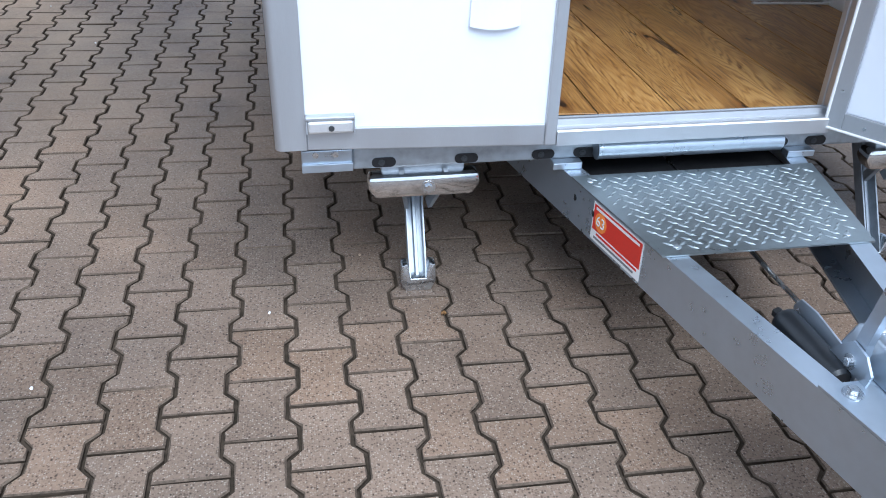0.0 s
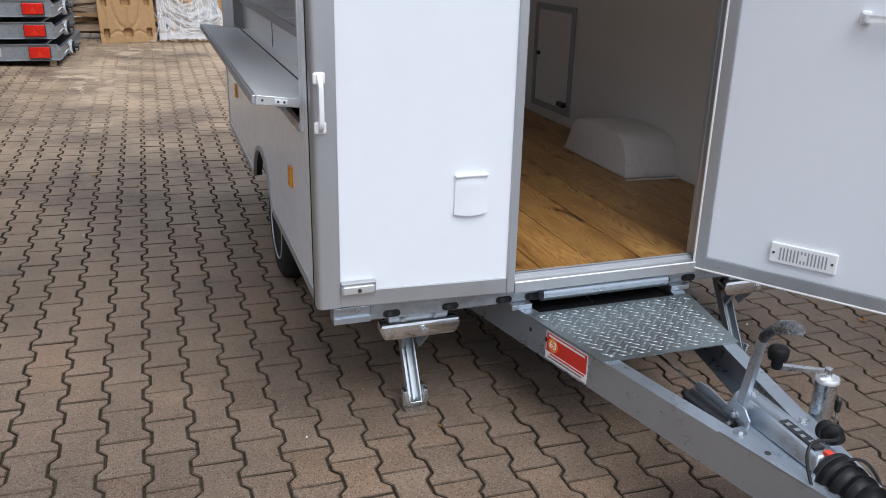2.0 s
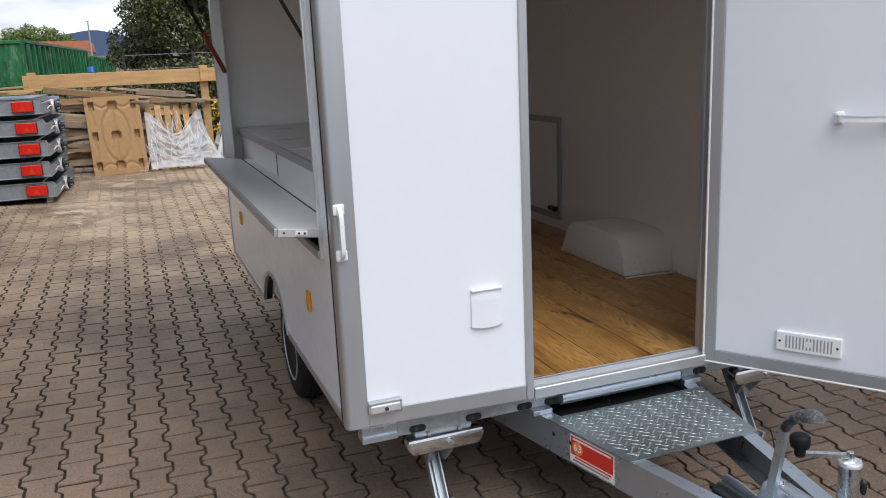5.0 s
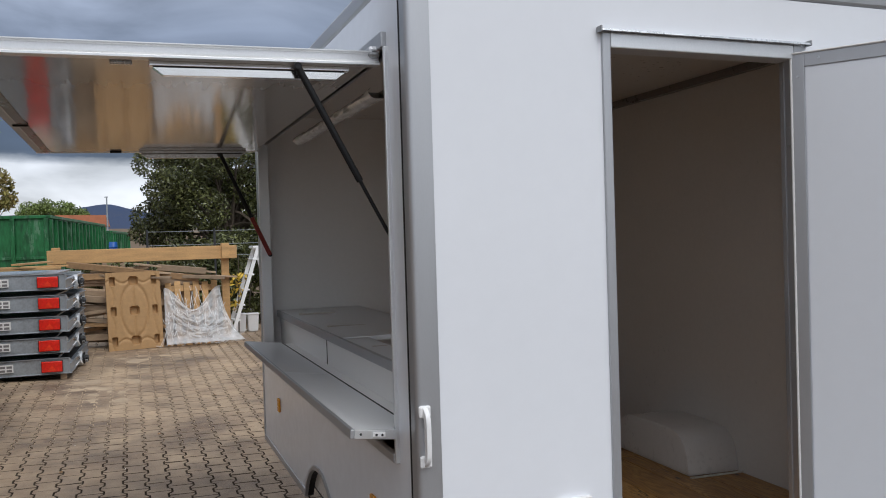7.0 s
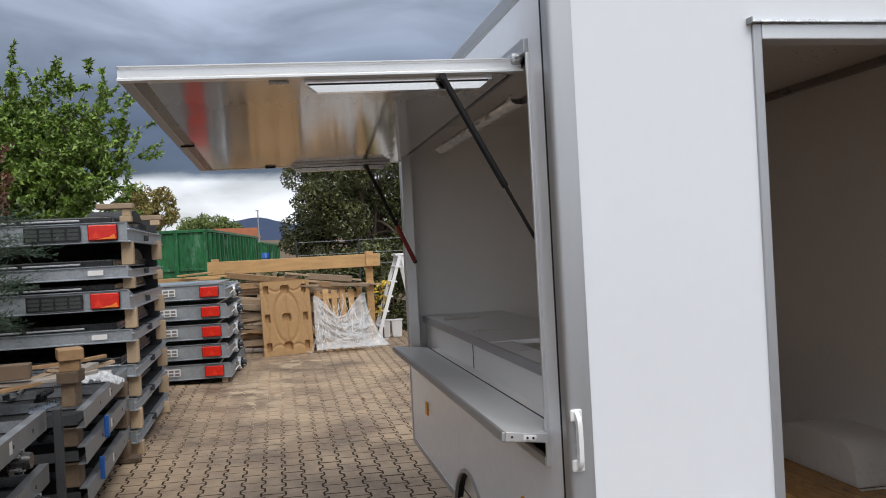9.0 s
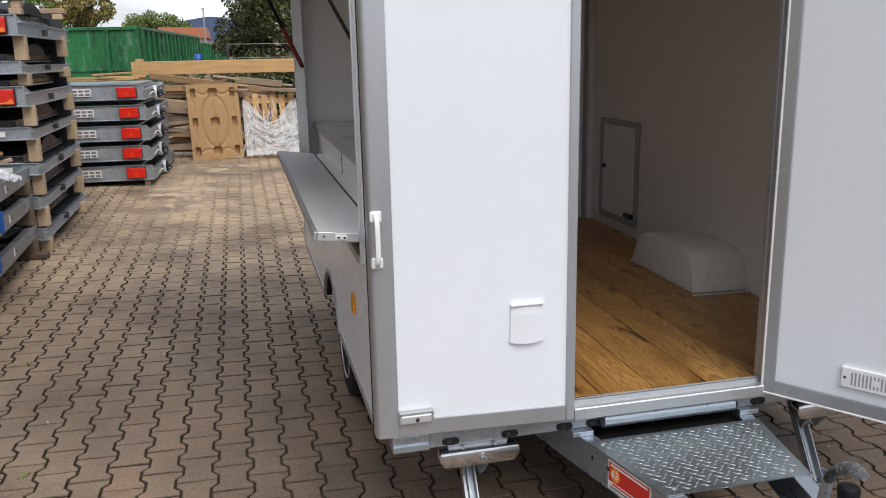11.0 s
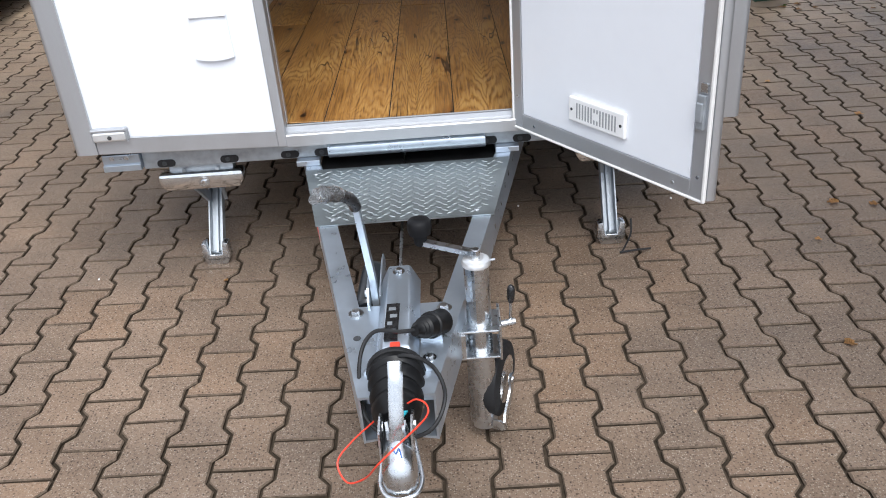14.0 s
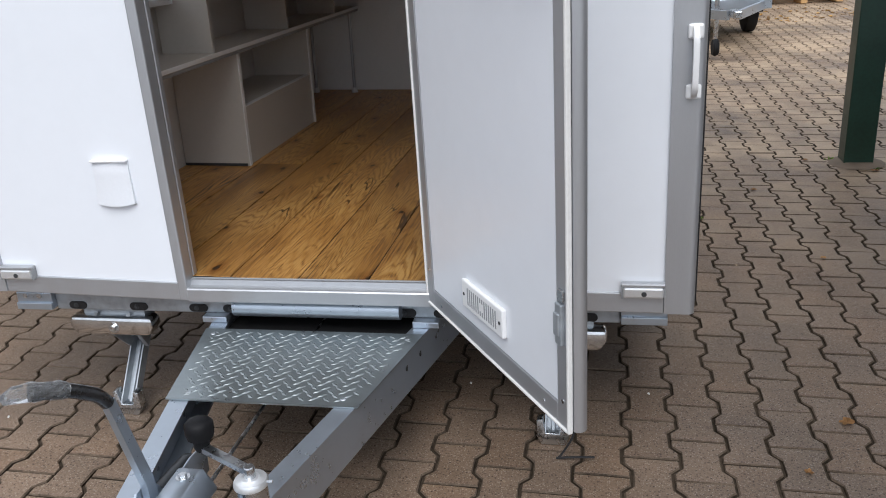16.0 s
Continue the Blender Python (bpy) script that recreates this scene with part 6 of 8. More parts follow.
# tall stack beside the yard lane
bed2 = flat_trailer("flat_trailer", "galvanised trailer bed with tail lamps in a tall stack", 1.55, 2.15, 0.165, True, "tall stack of trailers", True)
stack_up(bed2, -2.05, 4.86, [1.225, 1.785], 1, 3)
bed3 = flat_trailer("flat_trailer", "plain galvanised trailer frame in a tall stack", 1.55, 2.15, 0.105, False, "tall stack of trailers", True)
stack_up(bed3, -2.05, 4.88, [0.11, 0.38, 0.66, 0.955, 1.485], 1, 4)
for y in (4.93, 6.6):
    for z0, z1 in ((0.0, 0.11), (0.215, 0.38), (0.485, 0.66), (0.765, 0.955), (1.06, 1.225), (1.39, 1.485), (1.59, 1.785), (1.95, 2.00)):
        timber_block("pale upright timber spacer between stacked trailers", -2.105, -2.012, y, y + 0.09, z0, z1, PALE_WOOD, group="spacers in the tall stack")
        timber_block("pale upright timber spacer between stacked trailers", -3.60, -3.49, y, y + 0.09, z0, z1, PALE_WOOD, group="spacers in the tall stack")
timber_block("weathered plank laid over the tall trailer stack", -2.29, -2.0, 4.94, 5.08, 2.06, 2.105, OLD_WOOD, cat="plank", name="plank")
timber_block("weathered plank laid over the tall trailer stack", -2.45, -1.99, 6.6, 6.74, 2.00, 2.05, OLD_WOOD, cat="plank", name="plank")
timber_block("pale timber block under the plank on the tall stack", -2.09, -2.02, 4.96, 5.03, 2.00, 2.06, PALE_WOOD, group="spacers in the tall stack")
random.seed(31)


def frame_rack(name, label, x1, y0, y1, depth, zs, group):
    """A low stack of galvanised frames: rails, cross bars and small fittings on each."""
    for i, z in enumerate(zs):
        f = thing(name, label, "steel frame", group, (x1, y0, ground_z(x1, (y0 + y1) / 2) + z), 2.5)
        l = y1 - y0
        for x in (-0.03, -depth):
            part("rail", slab([(x, 0.0), (x + 0.05, 0.0), (x + 0.05, 0.006), (x + 0.006, 0.006), (x + 0.006, 0.104), (x + 0.05, 0.104), (x + 0.05, 0.11), (x, 0.11)] if x < -0.1 else [(x - 0.02, 0.0), (x + 0.03, 0.0), (x + 0.03, 0.11), (x - 0.02, 0.11), (x - 0.02, 0.104), (x + 0.024, 0.104), (x + 0.024, 0.006), (x - 0.02, 0.006)], "y", 0, l), RACK_STEEL, f, "galvanised channel rail")
        for y in (l * 0.30, l * 0.55, l * 0.80):
            part("rail_hole", rod((-0.0015, y, 0.055), (0.0012, y, 0.055), 0.011, segs=12), BLACK, f)
        for k in range(4):
            y = 0.03 + k * (l - 0.12) / 3
            # dark front bar and added dark bottom sheet stand in for the rack's shaded inside
            part("cross_bar", slab([(y, 0.02), (y + 0.045, 0.02), (y + 0.045, 0.025), (y + 0.005, 0.025), (y + 0.005, 0.08), (y, 0.08)], "x", -depth + 0.05, -0.052), RACK_STEEL if k else DARK_STEEL, f)
        part("tray", box(-depth + 0.06, -0.06, 0.12, l - 0.02, 0.0, 0.012), DARK_STEEL, f, "dark sheet added to deepen the rack's shaded inside")
        for k in range(11):
            x, y, ln, a = random.uniform(-depth + 0.2, -0.16), random.uniform(0.15, l - 0.35), random.uniform(0.12, 0.5), random.uniform(-0.35, 0.35)
            kind = k % 3
            d = Vector((math.sin(a) * ln, math.cos(a) * ln, random.uniform(-0.01, 0.02)))
            p = Vector((x, y, 0.035 + 0.02 * (k % 4)))
            if kind == 0:
                fit = rod(p, p + d, 0.022, segs=12, bevel=0.003)
            elif kind == 1:
                fit = sweep([p, p + d], [(-0.025, -0.015), (0.025, -0.015), (0.025, -0.011), (-0.021, -0.011), (-0.021, 0.02), (-0.025, 0.02)])
            else:
                fit = tube([p, p + d * 0.4 + Vector((0.03, 0, 0.05)), p + d * 0.8 + Vector((-0.02, 0, 0.04)), p + d], 0.012, n=7, steps=3)
            part("fitting", fit, (RACK_STEEL, BLACK_GLOSS, ZINC, DARK_STEEL, BLACK)[k % 5], f)
        part("paper_sticker", box(-0.0005, 0.001, l * 0.5, l * 0.5 + 0.05, 0.03, 0.09), WHITE_STICKER, f)


frame_rack("steel_frame", "galvanised channel frame stacked on timber blocks", -2.02, 2.98, 4.92, 1.4, [0.17, 0.42, 0.64], "low stack of frames")
for y in (3.06, 4.66):
    for z0, z1 in ((0.0, 0.17), (0.28, 0.42), (0.53, 0.64)):
        timber_block("dark weathered timber block between stacked steel frames", -2.20, -2.08, y, y + 0.13, z0, z1, DARK_WOOD, group="blocks in the low stack")
        timber_block("dark weathered timber block between stacked steel frames", -3.40, -3.28, y, y + 0.13, z0, z1, DARK_WOOD, group="blocks in the low stack")
    timber_block("dark weathered timber foot under the frame stack", -2.5, -2.0, y - 0.03, y + 0.10, 0.0, 0.04, DARK_WOOD, cat="timber", name="timber_skid")
random.seed(33)
for i, (x, y, z, ln, a) in enumerate(((-2.6, 4.0, 0.80, 1.2, 80), (-2.45, 3.9, 0.825, 0.9, 60), (-2.7, 4.3, 0.85, 1.1, 15), (-2.9, 3.8, 0.80, 1.3, 95), (-2.35, 4.4, 0.80, 0.5, 30), (-2.5, 3.5, 0.86, 0.9, 12), (-2.75, 3.3, 0.83, 1.0, 35))):
    # a board warped along its length
    line = [(-ln / 2 + ln * q / 6, 0.012 * math.sin(q + i), 0.035 * ((q - 3) / 3) ** 2) for q in range(7)]
    ob = part("board", sweep(line, [(-0.045, -0.010), (0.045, -0.010), (0.045, 0.010), (-0.045, 0.010)]), (OLD_WOOD, GREY_WOOD, BROWN_WOOD, GREY_WOOD)[i % 4])
    ob.matrix_world = pose(x, y, ground_z(x, y) + z + 0.01, 0, 0, a)
    tagged(ob, "warped weathered loose board on the frame stack", "board", "boards on the low stack")
for i, (z0, z1, w) in enumerate(((0.75, 0.90, 0.085), (0.90, 0.975, 0.13), (0.975, 1.045, 0.12), (1.045, 1.115, 0.15))):
    timber_block("brown sawn timber offcut piled on the steel frames", -2.15 - w / 2, -2.15 + w / 2, 3.25 - w * 0.7, 3.25 + w * 0.7, z0, z1, (DARK_WOOD, DARK_WOOD, BROWN_WOOD, BROWN_WOOD)[i], turn=9 * i - 9, group="offcuts")
timber_block("thick brown timber offcut on the boards", -2.75, -2.45, 3.42, 3.54, 0.90, 1.00, DARK_WOOD, turn=8, group="offcuts")
# crumpled film scrap on the low stack
random.seed(9)
bm = bmesh.new()
bmesh.ops.create_grid(bm, x_segments=30, y_segments=24, size=0.5)
for v in bm.verts:
    u, w = v.co.x, v.co.y
    z = 0.035 * noise.noise((u * 6, w * 6, 1)) + 0.022 * noise.noise((u * 17, w * 17, 4))
    v.co = (-2.18 + u * 0.34, 4.05 + w * 0.42, ground_z(-2.18, 4.05) + 0.80 + z - 0.30 * max(0.0, u - 0.22) ** 1.2 * (1.0 if w > -0.1 else 0.4))
tagged(part("plastic_film", bm, FILM_THIN, smooth=True), "crumpled clear plastic film scrap on the steel frames", "plastic film")
for y, z in ((3.42, 0.22), (3.62, 0.45)):
    st = part("strap", box(-2.045, -2.012, y, y + 0.022, ground_z(-2.05, y) + z, ground_z(-2.05, y) + z + 0.15, 0.006), BLUE)
    tagged(st, "bright blue plastic protector on the steel frames", "protector", "blue protectors")

# nearest rack with hubs
frame_rack("axle_rack", "galvanised rack of trailer axles and fittings", -2.09, 1.15, 2.68, 1.2, [0.19, 0.445, 0.745], "rack of axles")
for x in (-2.112, -3.2):
    for y in (1.2, 2.63):
        timber_block("dark steel post of the axle rack", x, x + 0.045, y, y + 0.045, 0.0, 0.85, DARK_STEEL, cat="post", name="rack_post", group="rack posts")
for i, (y, z) in enumerate(((1.9, 0.14), (2.35, 0.40), (2.1, 0.70), (1.55, 0.42))):
    hub = thing("wheel_hub", "black wheel hub with bright studs on the rack", "wheel hub", "hubs on the rack", (-2.13, y, ground_z(-2.13, y) + z))
    part("hub_body", lathe([(0, 0.03), (0.1, 0.07), (0.45, 0.075), (0.5, 0.05), (1, 0.04)], (-0.12, 0, 0), (0.05, 0, 0), 18), BLACK_GLOSS, hub, smooth=True)
    part("stub_axle", rod((-0.9, 0, 0), (-0.1, 0, 0), 0.028, segs=12), DARK_STEEL, hub)
    for k in range(5):
        a = 2 * math.pi * k / 5
        part("stud", rod((-0.04, 0.052 * math.cos(a), 0.052 * math.sin(a)), (0.012, 0.052 * math.cos(a), 0.052 * math.sin(a)), 0.009, segs=6), ZINC, hub)


# ---- pressed wood pallet leaning against the timber pile ----
def pressed_pallet():
    """Moulded pallet seen from above its face: nine cups, grooves, a wavy rim."""
    w, h = 0.76, 1.13
    nx, nz = 76, 112
    bm = bmesh.new()
    cups = [(cx, cz) for cx in (0.09, 0.38, 0.67) for cz in (0.13, 0.565, 1.0)]
    grid = []
    for j in range(nz + 1):
        line = []
        for i in range(nx + 1):
            x, z = w * i / nx, h * j / nz
            d = 0.0
            for cx, cz in cups:
                rx, rz = (0.036, 0.062) if abs(cx - 0.38) > 0.1 else (0.058, 0.06)
                q = ((x - cx) / rx) ** 4 + ((z - cz) / rz) ** 4
                d = max(d, 0.075 * min(1, max(0, 1.5 - q) * 1.6))
            ell = ((x - 0.38) / 0.19) ** 2 + ((z - 0.565) / 0.38) ** 2
            d = max(d, 0.016 * math.exp(-((ell - 1) * 6) ** 2))
            d = max(d, 0.014 * math.exp(-((x - 0.38) * 60) ** 2) * (1 if 0.15 < z < 0.98 else 0))
            for cz in (0.13, 1.0):
                d = max(d, 0.014 * math.exp(-((z - cz - 0.03 * math.cos((x - 0.09) * 2 * math.pi / 0.29) * (1 if cz > 0.5 else -1)) * 55) ** 2))
            for cx in (0.075, 0.685):
                d = max(d, 0.012 * math.exp(-((x - cx - 0.02 * math.cos((z - 0.13) * 2 * math.pi / 0.435) * (1 if cx > 0.3 else -1)) * 60) ** 2))
            line.append(bm.verts.new((x, d, z)))
        grid.append(line)
    for a, b in zip(grid, grid[1:]):
        for i in range(nx):
            bm.faces.new((a[i], a[i + 1], b[i + 1], b[i]))
    rim = grid[0] + [r[-1] for r in grid[1:]] + grid[-1][-2::-1] + [r[0] for r in grid[-2:0:-1]]
    back = [bm.verts.new((v.co.x, 0.035, v.co.z)) for v in rim]
    for i in range(len(rim)):
        j = (i + 1) % len(rim)
        bm.faces.new((rim[i], back[i], back[j], rim[j]))
    return bm


pal = part("pressed_pallet", pressed_pallet(), PRESSED, smooth=True)
pal.matrix_world = pose(-1.10, 10.34, ground_z(-0.7, 10.4) + 0.004, -7, 0, 11)
tagged(pal, "moulded pressed-wood pallet leaning upright against the timber pile", "pallet")

# slatted pallet wrapped in film
sp = thing("slatted_pallet", "pale slatted wooden pallet standing on edge in white film", "pallet", at=(-0.30, 10.56, ground_z(0, 10.55) + 0.003), turn=3)
sp.matrix_world = sp.matrix_world @ Matrix.Rotation(radians(-9), 4, "X")
for i in range(6):
    part("slat", box(0.0 + i * 0.135, 0.09 + i * 0.135, 0.0, 0.022, 0.0, 0.95 + 0.02 * (i % 2), 0.003), TIMBER, sp)
for z in (0.1, 0.45, 0.82):
    part("bearer", box(0.0, 0.77, 0.024, 0.11, z, z + 0.09, 0.004), TIMBER, sp)
random.seed(14)
bm = bmesh.new()
bmesh.ops.create_grid(bm, x_segments=46, y_segments=42, size=0.5)
for v in bm.verts:
    u, w = v.co.x + 0.5, v.co.y + 0.5
    bulge = 0.10 * math.sin(u * math.pi) * (1 - w) + 0.05 * noise.noise((u * 6, w * 9, 2)) + 0.03 * noise.noise((u * 17, w * 20, 5))
    v.co = (-0.02 + u * (0.82 + 0.32 * (1 - w) ** 2), -0.03 - max(0, bulge) - 0.22 * max(0, 0.12 - w) * 4, 0.02 + w * (0.86 - 0.35 * math.sin(u * math.pi) ** 2))
part("film_wrap", bm, FILM_THIN, sp, "loose white stretch film", smooth=True)
for k in range(60):
    x0, z0 = random.uniform(-0.02, 0.80), random.uniform(0.30, 0.90)
    x1, z1 = x0 + random.uniform(-0.25, 0.40), z0 - random.uniform(0.05, 0.75)
    z1 = max(0.02, z1)
    sag = random.uniform(0.02, 0.22)
    strand = tube([(x0, -0.03, z0), (x0 * 0.7 + x1 * 0.3 + random.uniform(-0.04, 0.04), -0.07, max(0.02, z0 * 0.55 + z1 * 0.45 - sag)), (x0 * 0.3 + x1 * 0.7, -0.10, max(0.015, z1 - sag * 0.5)), (x1, -0.12, z1)],
                  random.uniform(0.0015, 0.0045), n=5, steps=4)
    part("film_strand", strand, FILM, sp, smooth=True)
# timber goal frame
goal = thing("timber_portal", "raw timber portal of one long beam on posts", "timber frame", at=(0, 0, 0))
gz = ground_z(-0.5, 11.1)
part("beam", box(-1.92, 0.80, 11.0, 11.06, gz + 1.255, gz + 1.46, 0.006), TIMBER, goal, "long knotty pine beam")
for x0 in (0.565, -1.86):
    part("post", box(x0, x0 + 0.115, 11.061, 11.17, gz + 0.0, gz + 1.50, 0.006), TIMBER, goal)
part("post_head", box(0.565, 0.68, 10.96, 10.999, gz + 1.26, gz + 1.50, 0.006), TIMBER, goal)

# pile of old timber behind the pallets
random.seed(17)
for i in range(28):
    ln = random.uniform(0.7, 1.9)
    low = i < 20
    x = random.uniform(-1.5, -1.0) if low else random.uniform(-1.1, 0.3)
    y = random.uniform(10.72, 11.0)
    z = 0.06 + 0.055 * i * (0.9 if low else 0) if low else 1.08 + 0.03 * (i - 20)
    if not low:
        z = 0.98 + 0.022 * (i - 20)
    ob = part("old_timber", box(-ln / 2, ln / 2, -0.06, 0.06, 0, random.choice((0.03, 0.05, 0.09)), 0.005), random.choice((OLD_WOOD, OLD_WOOD, BROWN_WOOD)))
    ob.matrix_world = pose(x, y, ground_z(x, y) + z, random.uniform(-3, 3), random.uniform(-9, 9), random.uniform(-18, 18))
    tagged(ob, "old weathered timber on a rough pile", "timber", "timber pile")
for i in range(10):
    ob = part("pile_bearer", box(-0.55, 0.55, -0.06, 0.06, 0, 0.1, 0.005), OLD_WOOD)
    ob.matrix_world = pose(-0.45, 10.80 + 0.05 * (i % 3), ground_z(-0.4, 10.6) + 0.0 + 0.1 * i, 0, 0, random.uniform(-4, 4))
    tagged(ob, "thick old timber bearer in the pile", "timber", "timber pile")

# step ladder and tubs
lad = thing("step_ladder", "white folding step ladder standing open", "ladder", at=(1.05, 11.34, ground_z(1, 11.4)), turn=4)
for x0, x1, y in ((-0.33, 0.14, 0.0), (-0.33, 0.14, 0.42), (0.46, 0.18, 0.03), (0.46, 0.18, 0.39)):
    part("stile", sweep([(x0, y, 0.0), (x1, 0.21 + (y - 0.21) * 0.75, 1.42)], [(-0.028, -0.014), (0.028, -0.014), (0.028, 0.014), (-0.028, 0.014)], up=(0, 1, 0)), WHITE_PLASTIC, lad)
part("top_step", box(0.06, 0.26, 0.04, 0.38, 1.42, 1.46, 0.008), WHITE_PLASTIC, lad)
for k in range(1, 6):
    z = 0.245 * k
    xx = -0.33 + 0.47 * z / 1.42
    part("tread", box(xx - 0.03, xx + 0.07, 0.02, 0.40, z, z + 0.025, 0.003), WHITE_PLASTIC, lad)
for x in (0.93, 1.14):
    tub = thing("plastic_tub", "white plastic tub standing by the hedge", "tub", "tubs", (x, 11.95, ground_z(x, 11.95)))
    bm = bmesh.new()
    bmesh.ops.create_cone(bm, cap_ends=True, segments=4, radius1=0.11, radius2=0.135, depth=0.30)
    bmesh.ops.rotate(bm, verts=bm.verts, matrix=Matrix.Rotation(radians(45), 3, "Z"))
    bmesh.ops.translate(bm, verts=bm.verts, vec=(0, 0, 0.15))
    bmesh.ops.bevel(bm, geom=bm.edges[:], offset=0.012, segments=2, affect="EDGES")
    part("tub_body", bm, WHITE_PLASTIC, tub)
    part("tub_rim", box(-0.105, 0.105, -0.105, 0.105, 0.285, 0.305, 0.006), WHITE_PLASTIC, tub)


# ---- green roll-off containers ----
def container(label, x, y, w, l, h, turn, group):
    c = yard_thing("container", label, "container", x, y, turn, group)
    part("end_wall", box(-w, 0.0, 0.0, 0.05, 0.15, h, 0.008), CONTAINER, c, "green steel end wall")
    for side in (-w, -0.05):
        part("side_wall", box(side, side + 0.05, 0.05, l, 0.15, h, 0.008), CONTAINER, c, "green steel side wall")
        n = int(l / 0.62)
        for i in range(n + 1):
            y0 = 0.02 + i * (l - 0.1) / n
            xs = side + 0.05 if side > -0.1 else side - 0.07
            part("rib", box(xs, xs + 0.07, y0, y0 + 0.09, 0.15, h - 0.02, 0.006), CONTAINER, c)
        part("top_rail", box(side - 0.03, side + 0.10, -0.02, l, h, h + 0.07, 0.008), CONTAINER, c)
    for xx in (-w, -w * 0.62, -0.76, -0.09):
        part("end_post", box(xx, xx + 0.09, -0.06, 0.0, 0.15, h, 0.006), CONTAINER, c)
    for z in (0.32, h * 0.55):
        part("end_rail", box(-w + 0.09, -0.09, -0.03, 0.0, z, z + 0.06, 0.004), CONTAINER, c)
    part("top_rail", box(-w, 0.0, -0.05, 0.06, h + 0.001, h + 0.071, 0.008), CONTAINER, c)
    part("floor_plate", box(-w, 0.0, 0.0, l, 0.05, 0.15), CONTAINER, c)
    return c


container("tall green steel roll-off container with scratched paint", -2.42, 17.6, 3.2, 9.5, 1.98, -5.2, "green containers")
container("green steel roll-off container behind the first", -1.35, 27.8, 2.4, 6.0, 1.6, -5.2, "green containers")


# ---- trees, house, hills ----
def leaf_mesh(name, blobs, count, size, mat, parent, seed, label):
    """Many small bent leaves, in clumps that leave gaps."""
    rg = np.random.default_rng(seed)
    wts = np.array([b[3] ** 2 for b in blobs])
    pick = rg.choice(len(blobs), count, p=wts / wts.sum())
    cen = np.array([b[:3] for b in blobs])[pick]
    rad = np.array([b[3] for b in blobs])[pick]
    d = rg.normal(size=(count, 3))
    d /= np.linalg.norm(d, axis=1)[:, None]
    pos = cen + d * (rad * rg.uniform(0.45, 1.08, count) ** 0.6)[:, None] * np.array([1, 1, 0.85])
    gate = -0.52 if mat is LEAF_DARK else -0.30
    keep = np.array([noise.noise((p[0] * 2.1, p[1] * 2.1, p[2] * 2.1)) > gate for p in pos])
    pos = pos[keep]
    n = len(pos)
    a = rg.normal(size=(n, 3))
    a /= np.linalg.norm(a, axis=1)[:, None]
    b = np.cross(a, rg.normal(size=(n, 3)))
    b /= np.linalg.norm(b, axis=1)[:, None]
    s = size * rg.uniform(0.6, 1.4, n)[:, None]
    up = np.cross(a, b)
    v = np.stack([pos - a * s, pos + b * s * 0.42 + up * s * 0.12, pos + a * s, pos - b * s * 0.42 + up * s * 0.12], 1).reshape(-1, 3)
    f = np.arange(4 * n).reshape(-1, 4)
    tri = np.concatenate([f[:, [0, 1, 2]], f[:, [0, 2, 3]]])
    me = bpy.data.meshes.new(name)
    me.from_pydata(v.tolist(), [], tri.tolist())
    me.materials.append(mat)
    ob = new(name, me)
    ob.parent = parent
    return tagged(ob, label)


def tree(label, x, y, h, crown, count, size, mat, seed, trunk=0.09, name="tree"):
    t = yard_thing(name, label, "tree", x, y)
    random.seed(seed)
    pts = [(0, 0, 0), (0.05, 0.03, h * 0.2), (-0.04, 0.05, h * 0.42), (0.03, 0, h * 0.7)]
    path = smooth_path(pts, 5)
    part("trunk", sweep(path, circle(trunk, 9), scales=[1.25 - 0.95 * i / (len(path) - 1) for i in range(len(path))]), BARK, t, "rough bark trunk", smooth=True)
    for i, (cx, cy, cz, r) in enumerate(crown):
        s = Vector((0.0, 0.02, h * (0.18 + 0.4 * (i % 5) / 5)))
        e = Vector((cx, cy, cz))
        p = smooth_path([s, s.lerp(e, 0.45) + Vector((0, 0, 0.12)), e], 5)
        part("limb", sweep(p, circle(trunk * 0.42, 6), scales=[1 - 0.8 * k / (len(p) - 1) for k in range(len(p))]), BARK, t)
    leaf_mesh("crown", crown, count, size, mat, t, seed, "uneven crown of small leaves")
    return t


def crown(seed, n, cx, cy, cz, rx, ry, rz, r0, r1):
    rg = random.Random(seed)
    out = []
    while len(out) < n:
        a, b, c = (rg.uniform(-1, 1) for _ in range(3))
        if a * a + b * b + c * c < 1:
            out.append((cx + rx * a, cy + ry * b, cz + rz * c, rg.uniform(r0, r1)))
    return out


def leaf_cloud(name, pos, along, size, slim, mat, parent, seed, label):
    """One bent leaf at each place, lying roughly along the given way."""
    rg = np.random.default_rng(seed)
    n = len(pos)
    a = along + rg.normal(0, 0.35, (n, 3))
    a /= np.linalg.norm(a, axis=1)[:, None]
    b = np.cross(a, rg.normal(size=(n, 3)) + np.array([0, 0, 0.6]))
    b /= np.linalg.norm(b, axis=1)[:, None]
    up = np.cross(a, b)
    s = size * rg.uniform(0.65, 1.3, n)[:, None]
    v = np.stack([pos, pos + a * s * 0.9 + b * s * slim + up * s * 0.12, pos + a * s * 2, pos + a * s * 0.9 - b * s * slim + up * s * 0.12], 1).reshape(-1, 3)
    f = np.arange(4 * n).reshape(-1, 4)
    me = bpy.data.meshes.new(name)
    me.from_pydata(v.tolist(), [], np.concatenate([f[:, [0, 1, 2]], f[:, [0, 2, 3]]]).tolist())
    me.materials.append(mat)
    ob = new(name, me)
    ob.parent = parent
    return tagged(ob, label)


